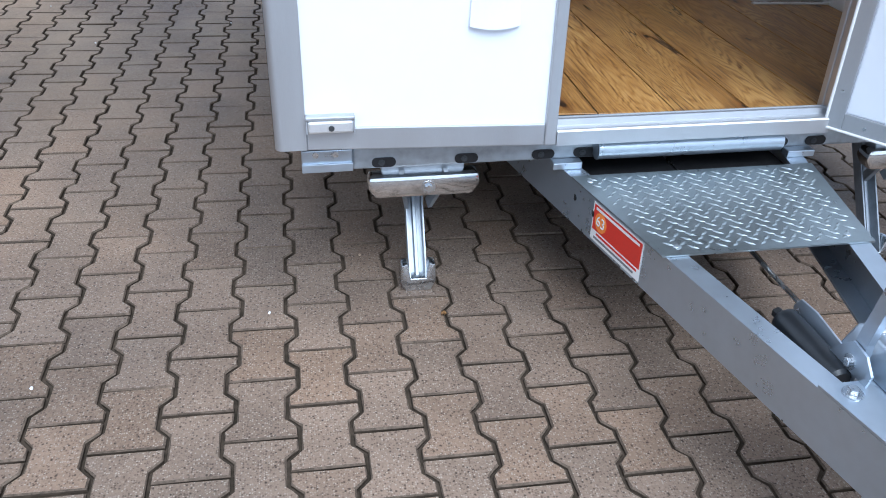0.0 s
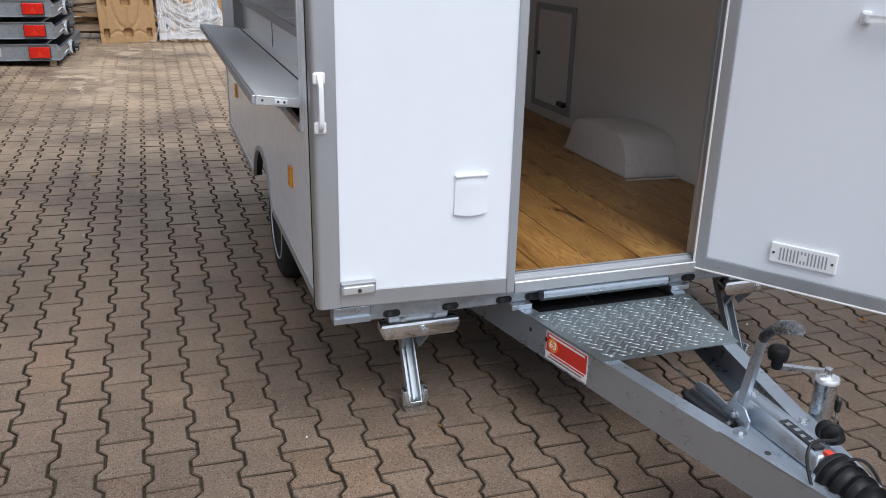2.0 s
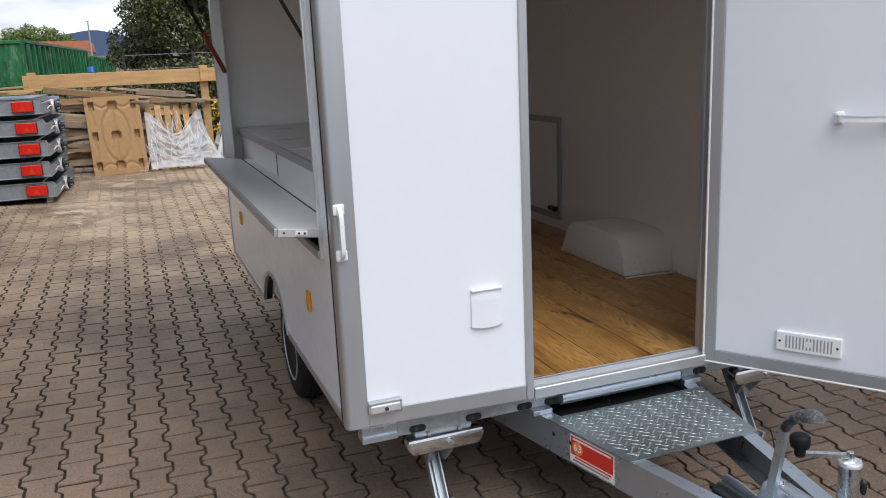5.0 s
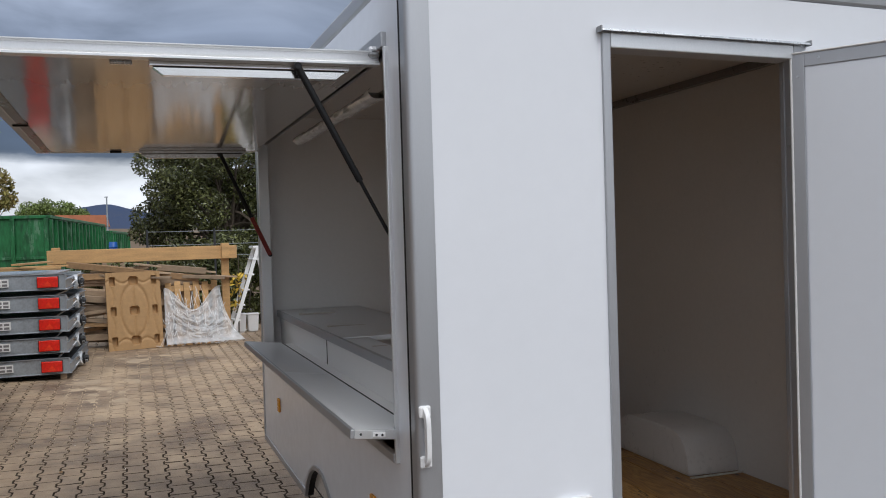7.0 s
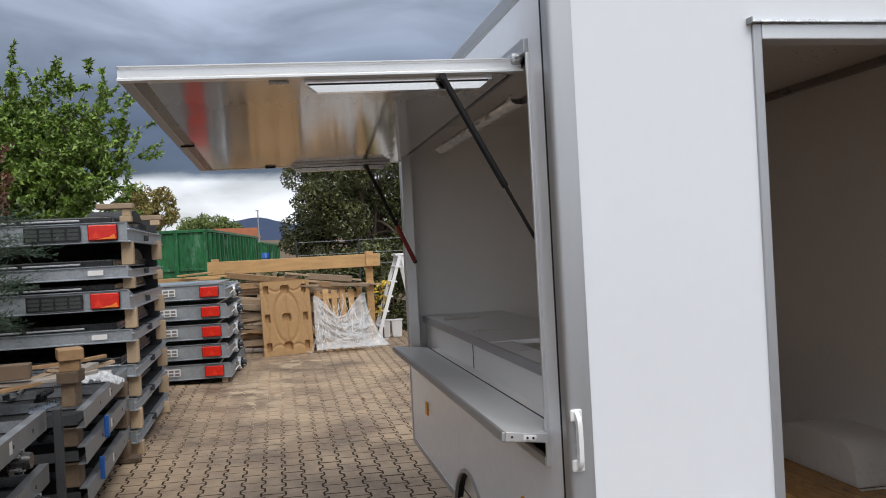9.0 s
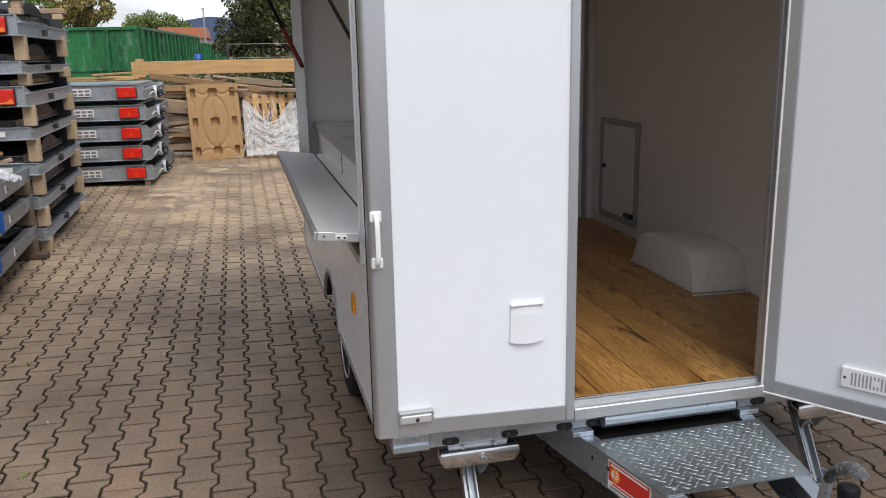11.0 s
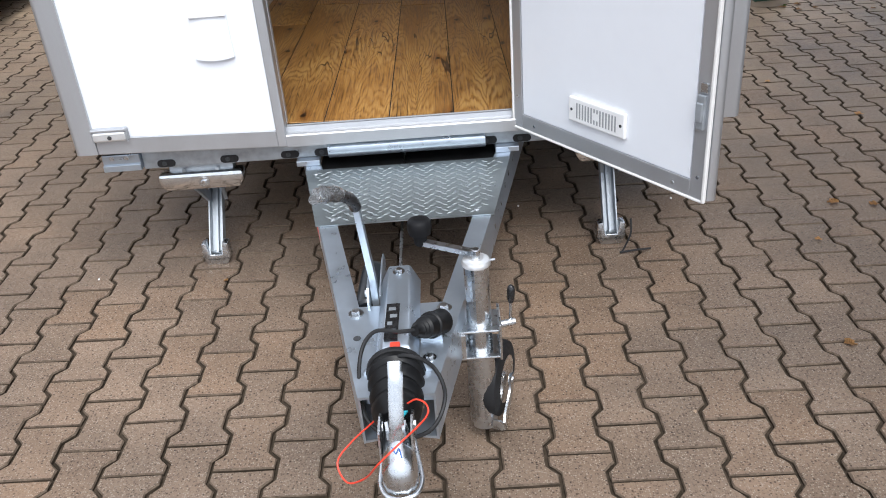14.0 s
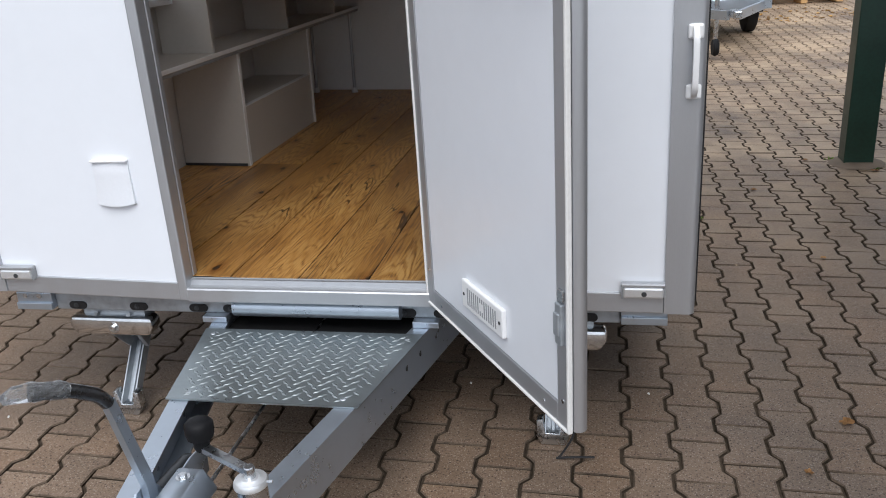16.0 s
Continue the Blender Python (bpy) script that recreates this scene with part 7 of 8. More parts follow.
def leafy_tree(label, x, y, h, centre, radii, boughs, twigs, leaves, size, mat, seed, trunk=0.1, slim=0.42, rise=0.5, name="tree", category="tree"):
    """Trunk, boughs, twigs and leaves set along the twigs, with free tips that stick out of the crown."""
    t = yard_thing(name, label, category, x, y)
    rg = np.random.default_rng(seed)
    c, r = np.array(centre), np.array(radii)
    path = smooth_path([(0, 0, 0), (0.05, 0.03, h * 0.25), (c[0] * 0.4, c[1] * 0.4, h * 0.5), (c[0] * 0.8, c[1] * 0.8, h * 0.78)], 5)
    part("trunk", sweep(path, circle(trunk, 9), scales=[1.25 - 1.05 * i / (len(path) - 1) for i in range(len(path))]), BARK, t, "rough bark trunk", smooth=True)
    bm, pos, way = bmesh.new(), [], []
    for i in range(boughs):
        d = rg.normal(size=3)
        d[2] = d[2] * 0.8 + 0.15
        d /= np.linalg.norm(d)
        end = c + d * r * rg.uniform(0.55, 0.92)
        base = np.array(path[int(rg.integers(6, len(path)))])
        mid = (base + end) / 2 + np.array([0, 0, -0.06 * r[2]])
        line = smooth_path([base, mid, end], 5)
        part("bough", sweep(line, circle(trunk * 0.30, 6), scales=[1 - 0.85 * k / (len(line) - 1) for k in range(len(line))]), BARK, t)
        for k in range(twigs):
            p = np.array(line[int(rg.integers(3, len(line)))]) + rg.normal(0, 0.13, 3) * r
            out = (p - c) / r
            g = out * 0.55 + rg.normal(0, 0.55, 3) + np.array([0, 0, rise])
            g /= np.linalg.norm(g)
            ln = rg.uniform(0.22, 0.55) * float(r.mean()) * 0.55
            rod(p, p + g * ln, 0.006, 0.002, segs=3, bm=bm)
            m = int(leaves * rg.uniform(0.7, 1.2))
            s = rg.uniform(0.1, 1.0, m)[:, None]
            pos.append(p + g * ln * s)
            way.append(np.repeat(g[None, :] * 0.5 + np.array([[0, 0, -0.30]]), m, 0) + rg.normal(0, 0.5, (m, 3)))
    tagged(part("twigs", bm, BARK, t, "thin brown twigs"), kind="stuff")
    leaf_cloud("crown", np.concatenate(pos), np.concatenate(way), size, slim, mat, t, seed + 1, "uneven crown of many leaves")
    return t


leafy_tree("fresh green broad-leaved tree over the trailer stacks", -4.55, 9.4, 4.0, (0.28, 0.0, 2.65), (1.72, 1.2, 1.65), 64, 28, 62, 0.041, LEAF, 43, slim=0.44)
leafy_tree("red-brown autumn shrub beside the trailer stacks", -4.0, 7.9, 2.9, (0.0, 0.0, 2.45), (0.42, 0.4, 0.8), 10, 9, 26, 0.035, LEAF_RED, 61, 0.03, name="shrub", category="shrub")


def conifer(label, x, y, seed):
    """A juniper-like shrub: arching boughs with feathery side sprays."""
    t = yard_thing("conifer_shrub", label, "shrub", x, y)
    rg = np.random.default_rng(seed)
    part("trunk", sweep([(0, 0, 0), (0.05, 0, 0.7), (0.1, 0.02, 1.5)], circle(0.05, 8), scales=[1.2, 0.9, 0.5]), BARK, t, "rough bark trunk")
    for k in range(11):
        z = 0.95 + 0.075 * k
        ln, dy, dz = rg.uniform(0.75, 1.2), rg.uniform(-0.45, 0.35), rg.uniform(-0.12, 0.35)
        line = smooth_path([(0.06, 0, z), (ln * 0.5, dy * 0.6, z + 0.12 + dz * 0.6), (ln, dy, z + dz)], 9)
        part("bough", sweep(line, circle(0.012, 5), scales=[1 - 0.8 * q / (len(line) - 1) for q in range(len(line))]), BARK, t)
        pos, way = [], []
        for q in range(6, len(line)):
            for _ in range(7):
                p = np.array(line[q])
                g = np.array([0.7, 0, 0.1]) + rg.normal(0, 0.6, 3) * np.array([0.6, 1, 0.6])
                g /= np.linalg.norm(g)
                m = 26
                s = rg.uniform(0.0, 0.20, m)[:, None]
                pos.append(p + g * s)
                way.append(np.repeat(g[None, :], m, 0) + rg.normal(0, 0.5, (m, 3)))
        leaf_cloud("spray", np.concatenate(pos), np.concatenate(way), 0.012, 0.22, NEEDLE, t, seed + k, "feathery green needles")
    return t


conifer("blue-green juniper shrub reaching over the steel frames", -3.78, 4.15, 71)
tree("dense dark green tree with greyish leaves behind the timber frame", 1.1, 14.6, 4.2, [b for b in crown(1, 112, -0.1, 0.2, 2.1, 2.0, 1.2, 2.15, 0.25, 0.5) if b[0] - b[3] > -2.0], 110000, 0.037, LEAF_DARK, 41, 0.12)
tree("dense dark green tree beside the hedge", 4.4, 15.2, 4.4, crown(2, 36, 0.0, 0.0, 2.2, 1.9, 1.3, 2.0, 0.4, 0.75), 26000, 0.06, LEAF_DARK, 42, 0.12)
tree("bright green tree behind the stacks", -6.6, 9.0, 4.6, crown(4, 44, 0.0, 0.0, 3.0, 1.9, 1.3, 1.9, 0.25, 0.5), 18000, 0.055, LEAF, 44, 0.12)
tree("small autumn tree with brown and green leaves", -5.3, 27.2, 3.6, crown(5, 46, 0.0, 0.0, 2.8, 1.0, 0.9, 0.95, 0.2, 0.4), 12000, 0.065, LEAF_TURN, 45, 0.06)
tree("distant rounded olive green tree", -7.2, 80, 5.0, crown(6, 60, -0.1, 0.0, 2.7, 3.1, 2.2, 1.5, 0.45, 0.8), 16000, 0.12, LEAF_FAR, 46, 0.2)
tree("distant olive green tree", -11.0, 36, 4.6, crown(7, 22, 0.0, 0.0, 2.6, 2.6, 1.6, 1.5, 0.6, 0.9), 5000, 0.13, LEAF_FAR, 47, 0.15)
hedge = yard_thing("hedge", "dark overgrown hedge along the back of the yard", "hedge", 1.2, 13.0)
leaf_mesh("foliage", crown(8, 60, 0.0, 0.0, 0.75, 2.6, 0.45, 0.8, 0.25, 0.42), 16000, 0.05, LEAF_DARK, hedge, 48, "dark hedge leaves")
for i in range(9):
    part("stem", rod((-2.2 + i * 0.55, 0, 0), (-2.1 + i * 0.55, 0.05, 1.0), 0.02, 0.01, segs=7), BARK, hedge)
far_hedge = yard_thing("hedge", "dark green hedge beyond the fence", "hedge", -1.1, 16.6)
leaf_mesh("foliage", crown(18, 60, 0.3, 0.0, 0.62, 1.2, 0.4, 0.42, 0.2, 0.32), 14000, 0.05, LEAF_DARK, far_hedge, 58, "dark hedge leaves")
for i in range(5):
    part("stem", rod((-1.2 + i * 0.55, 0, 0), (-1.1 + i * 0.55, 0.05, 1.0), 0.02, 0.01, segs=7), BARK, far_hedge)
shrub = yard_thing("shrub", "small shrub with yellow autumn leaves by the post", "shrub", 0.86, 11.55)
leaf_mesh("foliage", crown(9, 14, 0.0, 0.0, 0.85, 0.16, 0.1, 0.5, 0.06, 0.12), 100, 0.042, LEAF_YELLOW, shrub, 49, "yellow leaves")
part("stem", rod((0, 0, 0), (0.03, 0, 1.3), 0.012, 0.005, segs=7), BARK, shrub)

# wire fence behind the yard
fence = yard_thing("wire_fence", "thin grey wire fence on posts behind the yard", "fence", -1.0, 12.4)
for i in range(1, 5):
    part("fence_post", rod((i * 1.1 - 0.6, 0, 0), (i * 1.1 - 0.6, 0, 1.72), 0.018, segs=8), DARK_STEEL, fence)
for z in (1.25, 1.45, 1.68):
    part("wire", rod((0.5, 0, z), (3.8, 0, z), 0.004, segs=5), GALV_DULL, fence)

bluebin = yard_thing("blue_barrel", "blue plastic barrel beyond the timber frame", "barrel", -1.12, 14.5)
part("barrel_body", lathe([(0, 0.064), (0.04, 0.074), (0.3, 0.078), (0.33, 0.084), (0.36, 0.078), (0.64, 0.078), (0.67, 0.084), (0.7, 0.078), (0.96, 0.074), (1, 0.064)], (0.05, 0, 1.2), (0.05, 0, 1.5), 20), BLUE, bluebin, smooth=True)
part("barrel_stand", box(-0.15, 0.25, -0.2, 0.2, 0, 1.2, 0.01), OLD_WOOD, bluebin)

house = yard_thing("house", "far house with a low orange tiled roof", "house", -3.5, 62)
part("wall", box(-2.0, 1.1, 0, 6, -1.0, 1.95, 0.0), PLASTER, house)
part("roof", slab([(-2.4, 1.9), (1.35, 1.9), (1.2, 2.65), (-2.1, 2.7)], "y", -0.4, 6.4), ROOF_TILE, house, "orange tile roof")
part("window", box(-0.9, 0.1, -0.03, 0.0, 0.3, 1.2), BLACK_GLOSS, house)
pole = yard_thing("utility_pole", "thin grey utility pole far off", "pole", -1.72, 40)
part("mast", rod((0, 0, 0), (0, 0, 3.25), 0.045, 0.03, segs=8), GALV_DULL, pole)
part("crossarm", box(-0.10, 0.06, -0.02, 0.02, 3.2, 3.25), GALV_DULL, pole)


def ridge(name, y, x0, x1, base, heights, mat, label, seed):
    bm = bmesh.new()
    n = 90
    low, up = [], []
    for i in range(n + 1):
        s = i / n
        k = s * (len(heights) - 1)
        j = min(int(k), len(heights) - 2)
        h = heights[j] + (heights[j + 1] - heights[j]) * (3 * (k - j) ** 2 - 2 * (k - j) ** 3)
        h += 2.2 * noise.noise((s * 40, seed, 0)) + 1.0 * noise.noise((s * 130, seed, 3))
        x = x0 + (x1 - x0) * s
        low.append(bm.verts.new((x, y - 150, base)))
        up.append(bm.verts.new((x, y + 40 * noise.noise((s * 9, 2, seed)), h)))
    for i in range(n):
        bm.faces.new((low[i], low[i + 1], up[i + 1], up[i]))
    return tagged(part(name, bm, mat), label, "hill", kind="structure")


ridge("backdrop_hill", 1500, -580, 500, 15, [34, 38, 44, 50, 56, 54, 73, 54, 40, 34, 32, 30, 30], HILL, "far wooded hills, blue with distance", 5)

# ---- right side: green canopy post, unseen added canopy and walls, parked trailers ----
post = yard_thing("canopy_post", "dark green painted steel post of a canopy", "post", 3.437, 3.19)
part("shaft", box(-0.085, 0.085, -0.07, 0.07, 0.0, 3.3, 0.006), GREEN_POST, post)
part("dirt_ring", lathe([(0, 0.001), (0, 0.17), (1, 0.10), (1, 0.001)], (0, 0, 0.001), (0, 0, 0.02), 18), EARTH, post)


CANOPY_Z = 3.3 + ground_z(3.437, 3.19)
# roof out of view, added to shade the paving on the right
canopy = tagged(part("unseen_canopy_roof", box(3.3, 9.0, -3.0, 3.4, CANOPY_Z, CANOPY_Z + 0.18, 0.01), GREEN_POST), "unseen canopy roof assumed over the green post, shading the right side", "canopy", kind="structure")
# wall out of view, added to block low sky light from the left
side_wall = tagged(part("yard_wall", box(-5.6, -5.4, -4.0, 8.0, -0.4, 3.9), OLD_WOOD), "unseen dark boarded wall added to dim the trailer's left side", "wall", kind="structure")
# wall out of view, added to close the space below the roof
hall = tagged(part("unseen_hall_wall", box(9.0, 9.2, -3.0, 3.4, -0.4, CANOPY_Z + 0.18), PLASTER), "unseen pale plastered wall added to close the canopy side", "wall", kind="structure")


def small_trailer(x, y, turn, label, seed):
    """A parked box trailer: body, frame, wheel with tyre and rim, drawbar and sticker."""
    t = yard_thing("parked_trailer", label, "trailer", x, y, turn, "parked trailers")
    part("body", box(0.0, 1.25, 0.0, 2.4, 0.52, 0.92, 0.01), GALV_DULL, t, "galvanised box body")
    part("frame_rail", box(0.0, 0.06, -0.2, 2.4, 0.40, 0.52, 0.006), GALV, t)
    part("frame_rail", box(1.19, 1.25, -0.2, 2.4, 0.40, 0.52, 0.006), GALV, t)
    part("front_beam", box(0.0, 1.25, -0.26, -0.2, 0.40, 0.52, 0.006), GALV, t)
    for xx in (-0.14, 1.27):
        wheel = part("wheel", rod((xx + 0.02, 1.1, 0.27), (xx + 0.1, 1.1, 0.27), 0.05, segs=14), DARK_STEEL, t)
        part("tyre", lathe([(0, 0.15), (0, 0.23), (0.1, 0.262), (0.5, 0.27), (0.9, 0.262), (1, 0.23), (1, 0.15)], (xx, 1.1, 0.27), (xx + 0.14, 1.1, 0.27), 26), TYRE, wheel, smooth=True)
        part("rim", lathe([(0.1, 0.16), (0.3, 0.13), (0.2, 0.06), (0.15, 0.001)], (xx, 1.1, 0.27), (xx + 0.14, 1.1, 0.27), 22), WHITE_PLASTIC, wheel, smooth=True)
        part("mudguard", slab(arc(1.1, 0.27, 0.33, 0, 180, 14) + arc(1.1, 0.27, 0.315, 180, 0, 14), "x", xx - 0.02, xx + 0.16), BLACK, t)
    for s in (-1, 1):
        part("drawbar_beam", sweep([(0.625 + s * 0.55, -0.2, 0.44), (0.625 + s * 0.05, -1.2, 0.44)], [(-0.02, -0.045), (0.02, -0.045), (0.02, 0.045), (-0.02, 0.045)]), GALV, t)
    part("jockey", rod((0.52, -0.92, 0.16), (0.52, -0.92, 0.78), 0.024, segs=12), ZINC, t)
    part("jockey_tyre", lathe([(0, 0.05), (0, 0.08), (0.5, 0.095), (1, 0.08), (1, 0.05)], (0.49, -0.92, 0.095), (0.55, -0.92, 0.095), 18), TYRE, t, smooth=True)
    part("coupling", box(0.585, 0.665, -1.42, -1.15, 0.42, 0.50, 0.015), ZINC, t)
    lab = part("sticker", box(-0.0015, 0.0, -0.02, 0.24, 0.405, 0.515), WHITE_STICKER, t, "red and white dealer sticker")
    part("sticker_field", box(-0.0025, -0.0015, -0.01, 0.23, 0.435, 0.51), RED_STICKER, lab)
    return t


small_trailer(2.45, 8.0, 5, "grey parked trailer with black tyres beside the lane", 1)
small_trailer(9.2, 6.6, 40, "grey parked trailer with white-rimmed wheels on sandy ground", 2)

# low flatbed trailer under the canopy: grey frame beam, brown side board, grey rail, dark cover
tray = yard_thing("flatbed_trailer", "low grey flatbed trailer with brown side boards and dark cover", "trailer", 3.8, 1.42, 0, "parked trailers")
BROWN_BOARD = material("brown_phenolic_board", (0.105, 0.066, 0.05), 0.4, vary=0.15, scale=3, fine=90, bump=0.04)
g0 = 0.03
for x0 in (0.0, 1.44):
    part("frame_beam", box(x0, x0 + 0.05, -2.9, 0, 0.47 + g0, 0.575 + g0, 0.008), GALV, tray)
    part("beam_lip", box(x0 - 0.012, x0 + 0.055, -2.9, 0, 0.575 + g0, 0.587 + g0, 0.004), GALV, tray)
    part("side_board", box(x0 + 0.012, x0 + 0.034, -2.88, -0.02, 0.587 + g0, 0.70 + g0, 0.003), BROWN_BOARD, tray, "dark brown side board")
    part("side_rail", box(x0 - 0.004, x0 + 0.046, -2.9, 0, 0.70 + g0, 0.755 + g0, 0.006), GALV, tray)
    for i in range(4):
        part("rivet", rod((x0 - 0.015, -0.3 - 0.75 * i, 0.525 + g0), (x0 + 0.002, -0.3 - 0.75 * i, 0.525 + g0), 0.012, segs=10), ZINC, tray)
for y0 in (-2.9, -0.05):
    part("end_beam", box(0.05, 1.44, y0, y0 + 0.05, 0.47 + g0, 0.74 + g0, 0.006), GALV, tray)
part("bed", box(0.05, 1.44, -2.85, -0.05, 0.56 + g0, 0.585 + g0), BROWN_BOARD, tray, "dark brown floor board")
part("cover", box(0.03, 1.46, -2.88, -0.02, 0.757 + g0, 0.785 + g0, 0.006), BLACK, tray, "black folded cover")
for xx in (0.16, 1.2):
    wheel = part("wheel", rod((xx + 0.02, -1.35, 0.29), (xx + 0.12, -1.35, 0.29), 0.05, segs=14), DARK_STEEL, tray)
    part("tyre", lathe([(0, 0.16), (0, 0.25), (0.1, 0.282), (0.5, 0.29), (0.9, 0.282), (1, 0.25), (1, 0.16)], (xx, -1.35, 0.29), (xx + 0.16, -1.35, 0.29), 26), TYRE, wheel, smooth=True)
    part("rim", lathe([(0.1, 0.17), (0.3, 0.13), (0.2, 0.06), (0.15, 0.001)], (xx, -1.35, 0.29), (xx + 0.16, -1.35, 0.29), 22), GALV_DULL, wheel, smooth=True)
part("axle", rod((0.2, -1.35, 0.3), (1.3, -1.35, 0.3), 0.03, segs=12), DARK_STEEL, tray)
part("lamp_bar", box(0.05, 0.085, -0.62, -0.1, 0.33, 0.50, 0.004), BLACK, tray)
part("number_panel", box(0.036, 0.05, -0.46, -0.22, 0.345, 0.455, 0.006), ALU_SHELF, tray, "pale panel with dark dirt marks")
part("panel_bar", box(0.034, 0.036, -0.40, -0.30, 0.39, 0.41), GREY_PLASTIC, tray)
part("side_lamp", box(0.03, 0.05, -0.20, -0.12, 0.40, 0.47, 0.008), ORANGE_STICKER, tray, "orange side lamp")
for i, (dx, dy) in enumerate(((0.0, 0.0), (0.34, -0.16))):
    loose = yard_thing("spare_tyre", "old black tyre standing on the sandy ground", "tyre", 6.9 + dx, 4.25 + dy, 48 + 7 * i, "spare tyres")
    part("tread", lathe([(0, 0.13), (0, 0.2), (0.15, 0.235), (0.5, 0.245), (0.85, 0.235), (1, 0.2), (1, 0.13), (0.5, 0.12)], (-0.08, 0, 0.245), (0.08, 0, 0.245), 26), TYRE, loose, smooth=True)

# nose of another trailer chassis under the canopy, with sticker and jockey wheel
nose = yard_thing("chassis_trailer", "bare galvanised trailer chassis with a red and white sticker", "trailer", 4.99, 2.78, 0, "parked trailers")
for y in (0.0, 0.46):
    part("chassis_beam", box(0.03, 2.2, y, y + 0.06, 0.20, 0.36, 0.006), GALV_DULL, nose)
part("end_plate", box(0.0, 0.03, -0.01, 0.53, 0.16, 0.38, 0.006), GALV, nose)
label2 = part("sticker", box(-0.0015, 0.0, 0.19, 0.48, 0.165, 0.285), WHITE_STICKER, nose, "red and white dealer sticker")
part("sticker_field", box(-0.0025, -0.0015, 0.20, 0.41, 0.185, 0.265), RED_STICKER, label2)
part("reflector", rod((-0.012, 0.56, 0.27), (0.0, 0.56, 0.27), 0.03, segs=16), WHITE_STICKER, nose, "round white reflector")
part("nose_tube", rod((0.03, 0.62, 0.1), (0.03, 0.62, 0.5), 0.025, segs=14), ZINC, nose)
part("jockey_tyre", lathe([(0, 0.05), (0, 0.08), (0.12, 0.09), (0.5, 0.095), (0.88, 0.09), (1, 0.08), (1, 0.05)], (-0.03, 0.60, 0.095), (0.03, 0.60, 0.095), 20), TYRE, nose, smooth=True)
part("jockey_rim", lathe([(0.05, 0.055), (0.25, 0.045), (0.15, 0.001)], (-0.03, 0.60, 0.095), (0.03, 0.60, 0.095), 18), ALU_LIGHT, nose, smooth=True)
for xx in (1.1,):
    for y in (-0.2, 0.56):
        part("tyre", lathe([(0, 0.15), (0, 0.23), (0.1, 0.252), (0.5, 0.26), (0.9, 0.252), (1, 0.23), (1, 0.15)], (xx, y, 0.26), (xx, y + 0.15, 0.26), 24), TYRE, nose, smooth=True)
part("axle", rod((1.1, -0.15, 0.26), (1.1, 0.65, 0.26), 0.03, segs=12), DARK_STEEL, nose)

# pale posts of a crate by the far pallet
crate = yard_thing("timber_crate", "open crate of orange-brown timber posts on a pallet base", "crate", 5.55, 12.75, 8)
for x, y in ((-0.2, 0.4), (0.05, -0.05), (-0.95, 0.5)):
    part("crate_post", box(x, x + 0.14, y, y + 0.1, 0.0, 1.15, 0.006), TIMBER, crate)
for z in (0.12, 0.34, 1.0):
    part("crate_rail", box(-1.0, 0.2, 0.5, 0.53, z, z + 0.1, 0.004), TIMBER, crate)
part("crate_base", box(-1.0, 0.2, -0.05, 0.5, 0.0, 0.11, 0.004), OLD_WOOD, crate)
pall = yard_thing("wooden_pallet", "flat pale wooden pallet by the parked trailers", "pallet", 4.4, 12.2, 8)
for i in range(6):
    part("slat", box(0, 1.2, i * 0.135, i * 0.135 + 0.1, 0.12, 0.142, 0.003), TIMBER, pall)
for i in range(3):
    part("bearer", box(i * 0.55, i * 0.55 + 0.1, 0, 0.78, 0.0, 0.12, 0.003), TIMBER, pall)

# ---- small things on the paving ----
def fallen_leaf(x, y, size, turn, mat=LEAF_DRY):
    rg = random.Random(int(x * 1000 + y * 77))
    bm = bmesh.new()
    ring = []
    for i in range(16):
        a = 2 * math.pi * i / 16
        r = size * (0.55 + 0.45 * abs(math.cos(a * 2.5)) * rg.uniform(0.7, 1.2))
        ring.append(bm.verts.new((r * math.cos(a), r * 0.8 * math.sin(a), 0.004 + size * 0.35 * abs(math.sin(a + turn)) * rg.uniform(0.3, 1))))
    c = bm.verts.new((0, 0, 0.004))
    for i in range(16):
        bm.faces.new((c, ring[i], ring[(i + 1) % 16]))
    bmesh.ops.solidify(bm, geom=bm.faces[:], thickness=0.0008)
    ob = part("fallen_leaf", bm, mat)
    ob.matrix_world = pose(x, y, ground_z(x, y) + 0.001, 0, 0, math.degrees(turn))
    return tagged(ob, "dry curled brown leaf lying on the pavers", "leaf", "fallen leaves")


for x, y, s, a in ((2.667, 0.25, 0.028, 0.4), (2.348, -0.615, 0.024, 2.0), (2.806, 0.217, 0.024, 1.1), (2.5, -0.02, 0.016, 2.5), (3.0, 0.45, 0.022, 0.9), (3.15, 1.1, 0.026, 2.2),
                   (3.5, 3.0, 0.03, 0.2), (3.58, 2.92, 0.028, 1.4), (3.62, 3.05, 0.03, 2.6), (3.7, 2.95, 0.026, 0.7), (2.9, 1.6, 0.02, 1.9), (2.75, 2.6, 0.022, 0.2), (3.9, 5.0, 0.03, 1.0), (4.2, 6.2, 0.03, 2.0),
                   (0.40, -0.09, 0.012, 1.2), (-0.9, 3.4, 0.02, 0.4), (-0.6, 5.1, 0.02, 2.1), (-1.3, 4.2, 0.018, 1.2), (0.0, 6.6, 0.03, 0.3)):
    fallen_leaf(x, y, s, a)
LEAF_GOLD = material("yellow_fallen_leaves", (0.55, 0.33, 0.07), 0.6, vary=0.3, scale=20, bump=0.0, rnd=0.4)
random.seed(76)
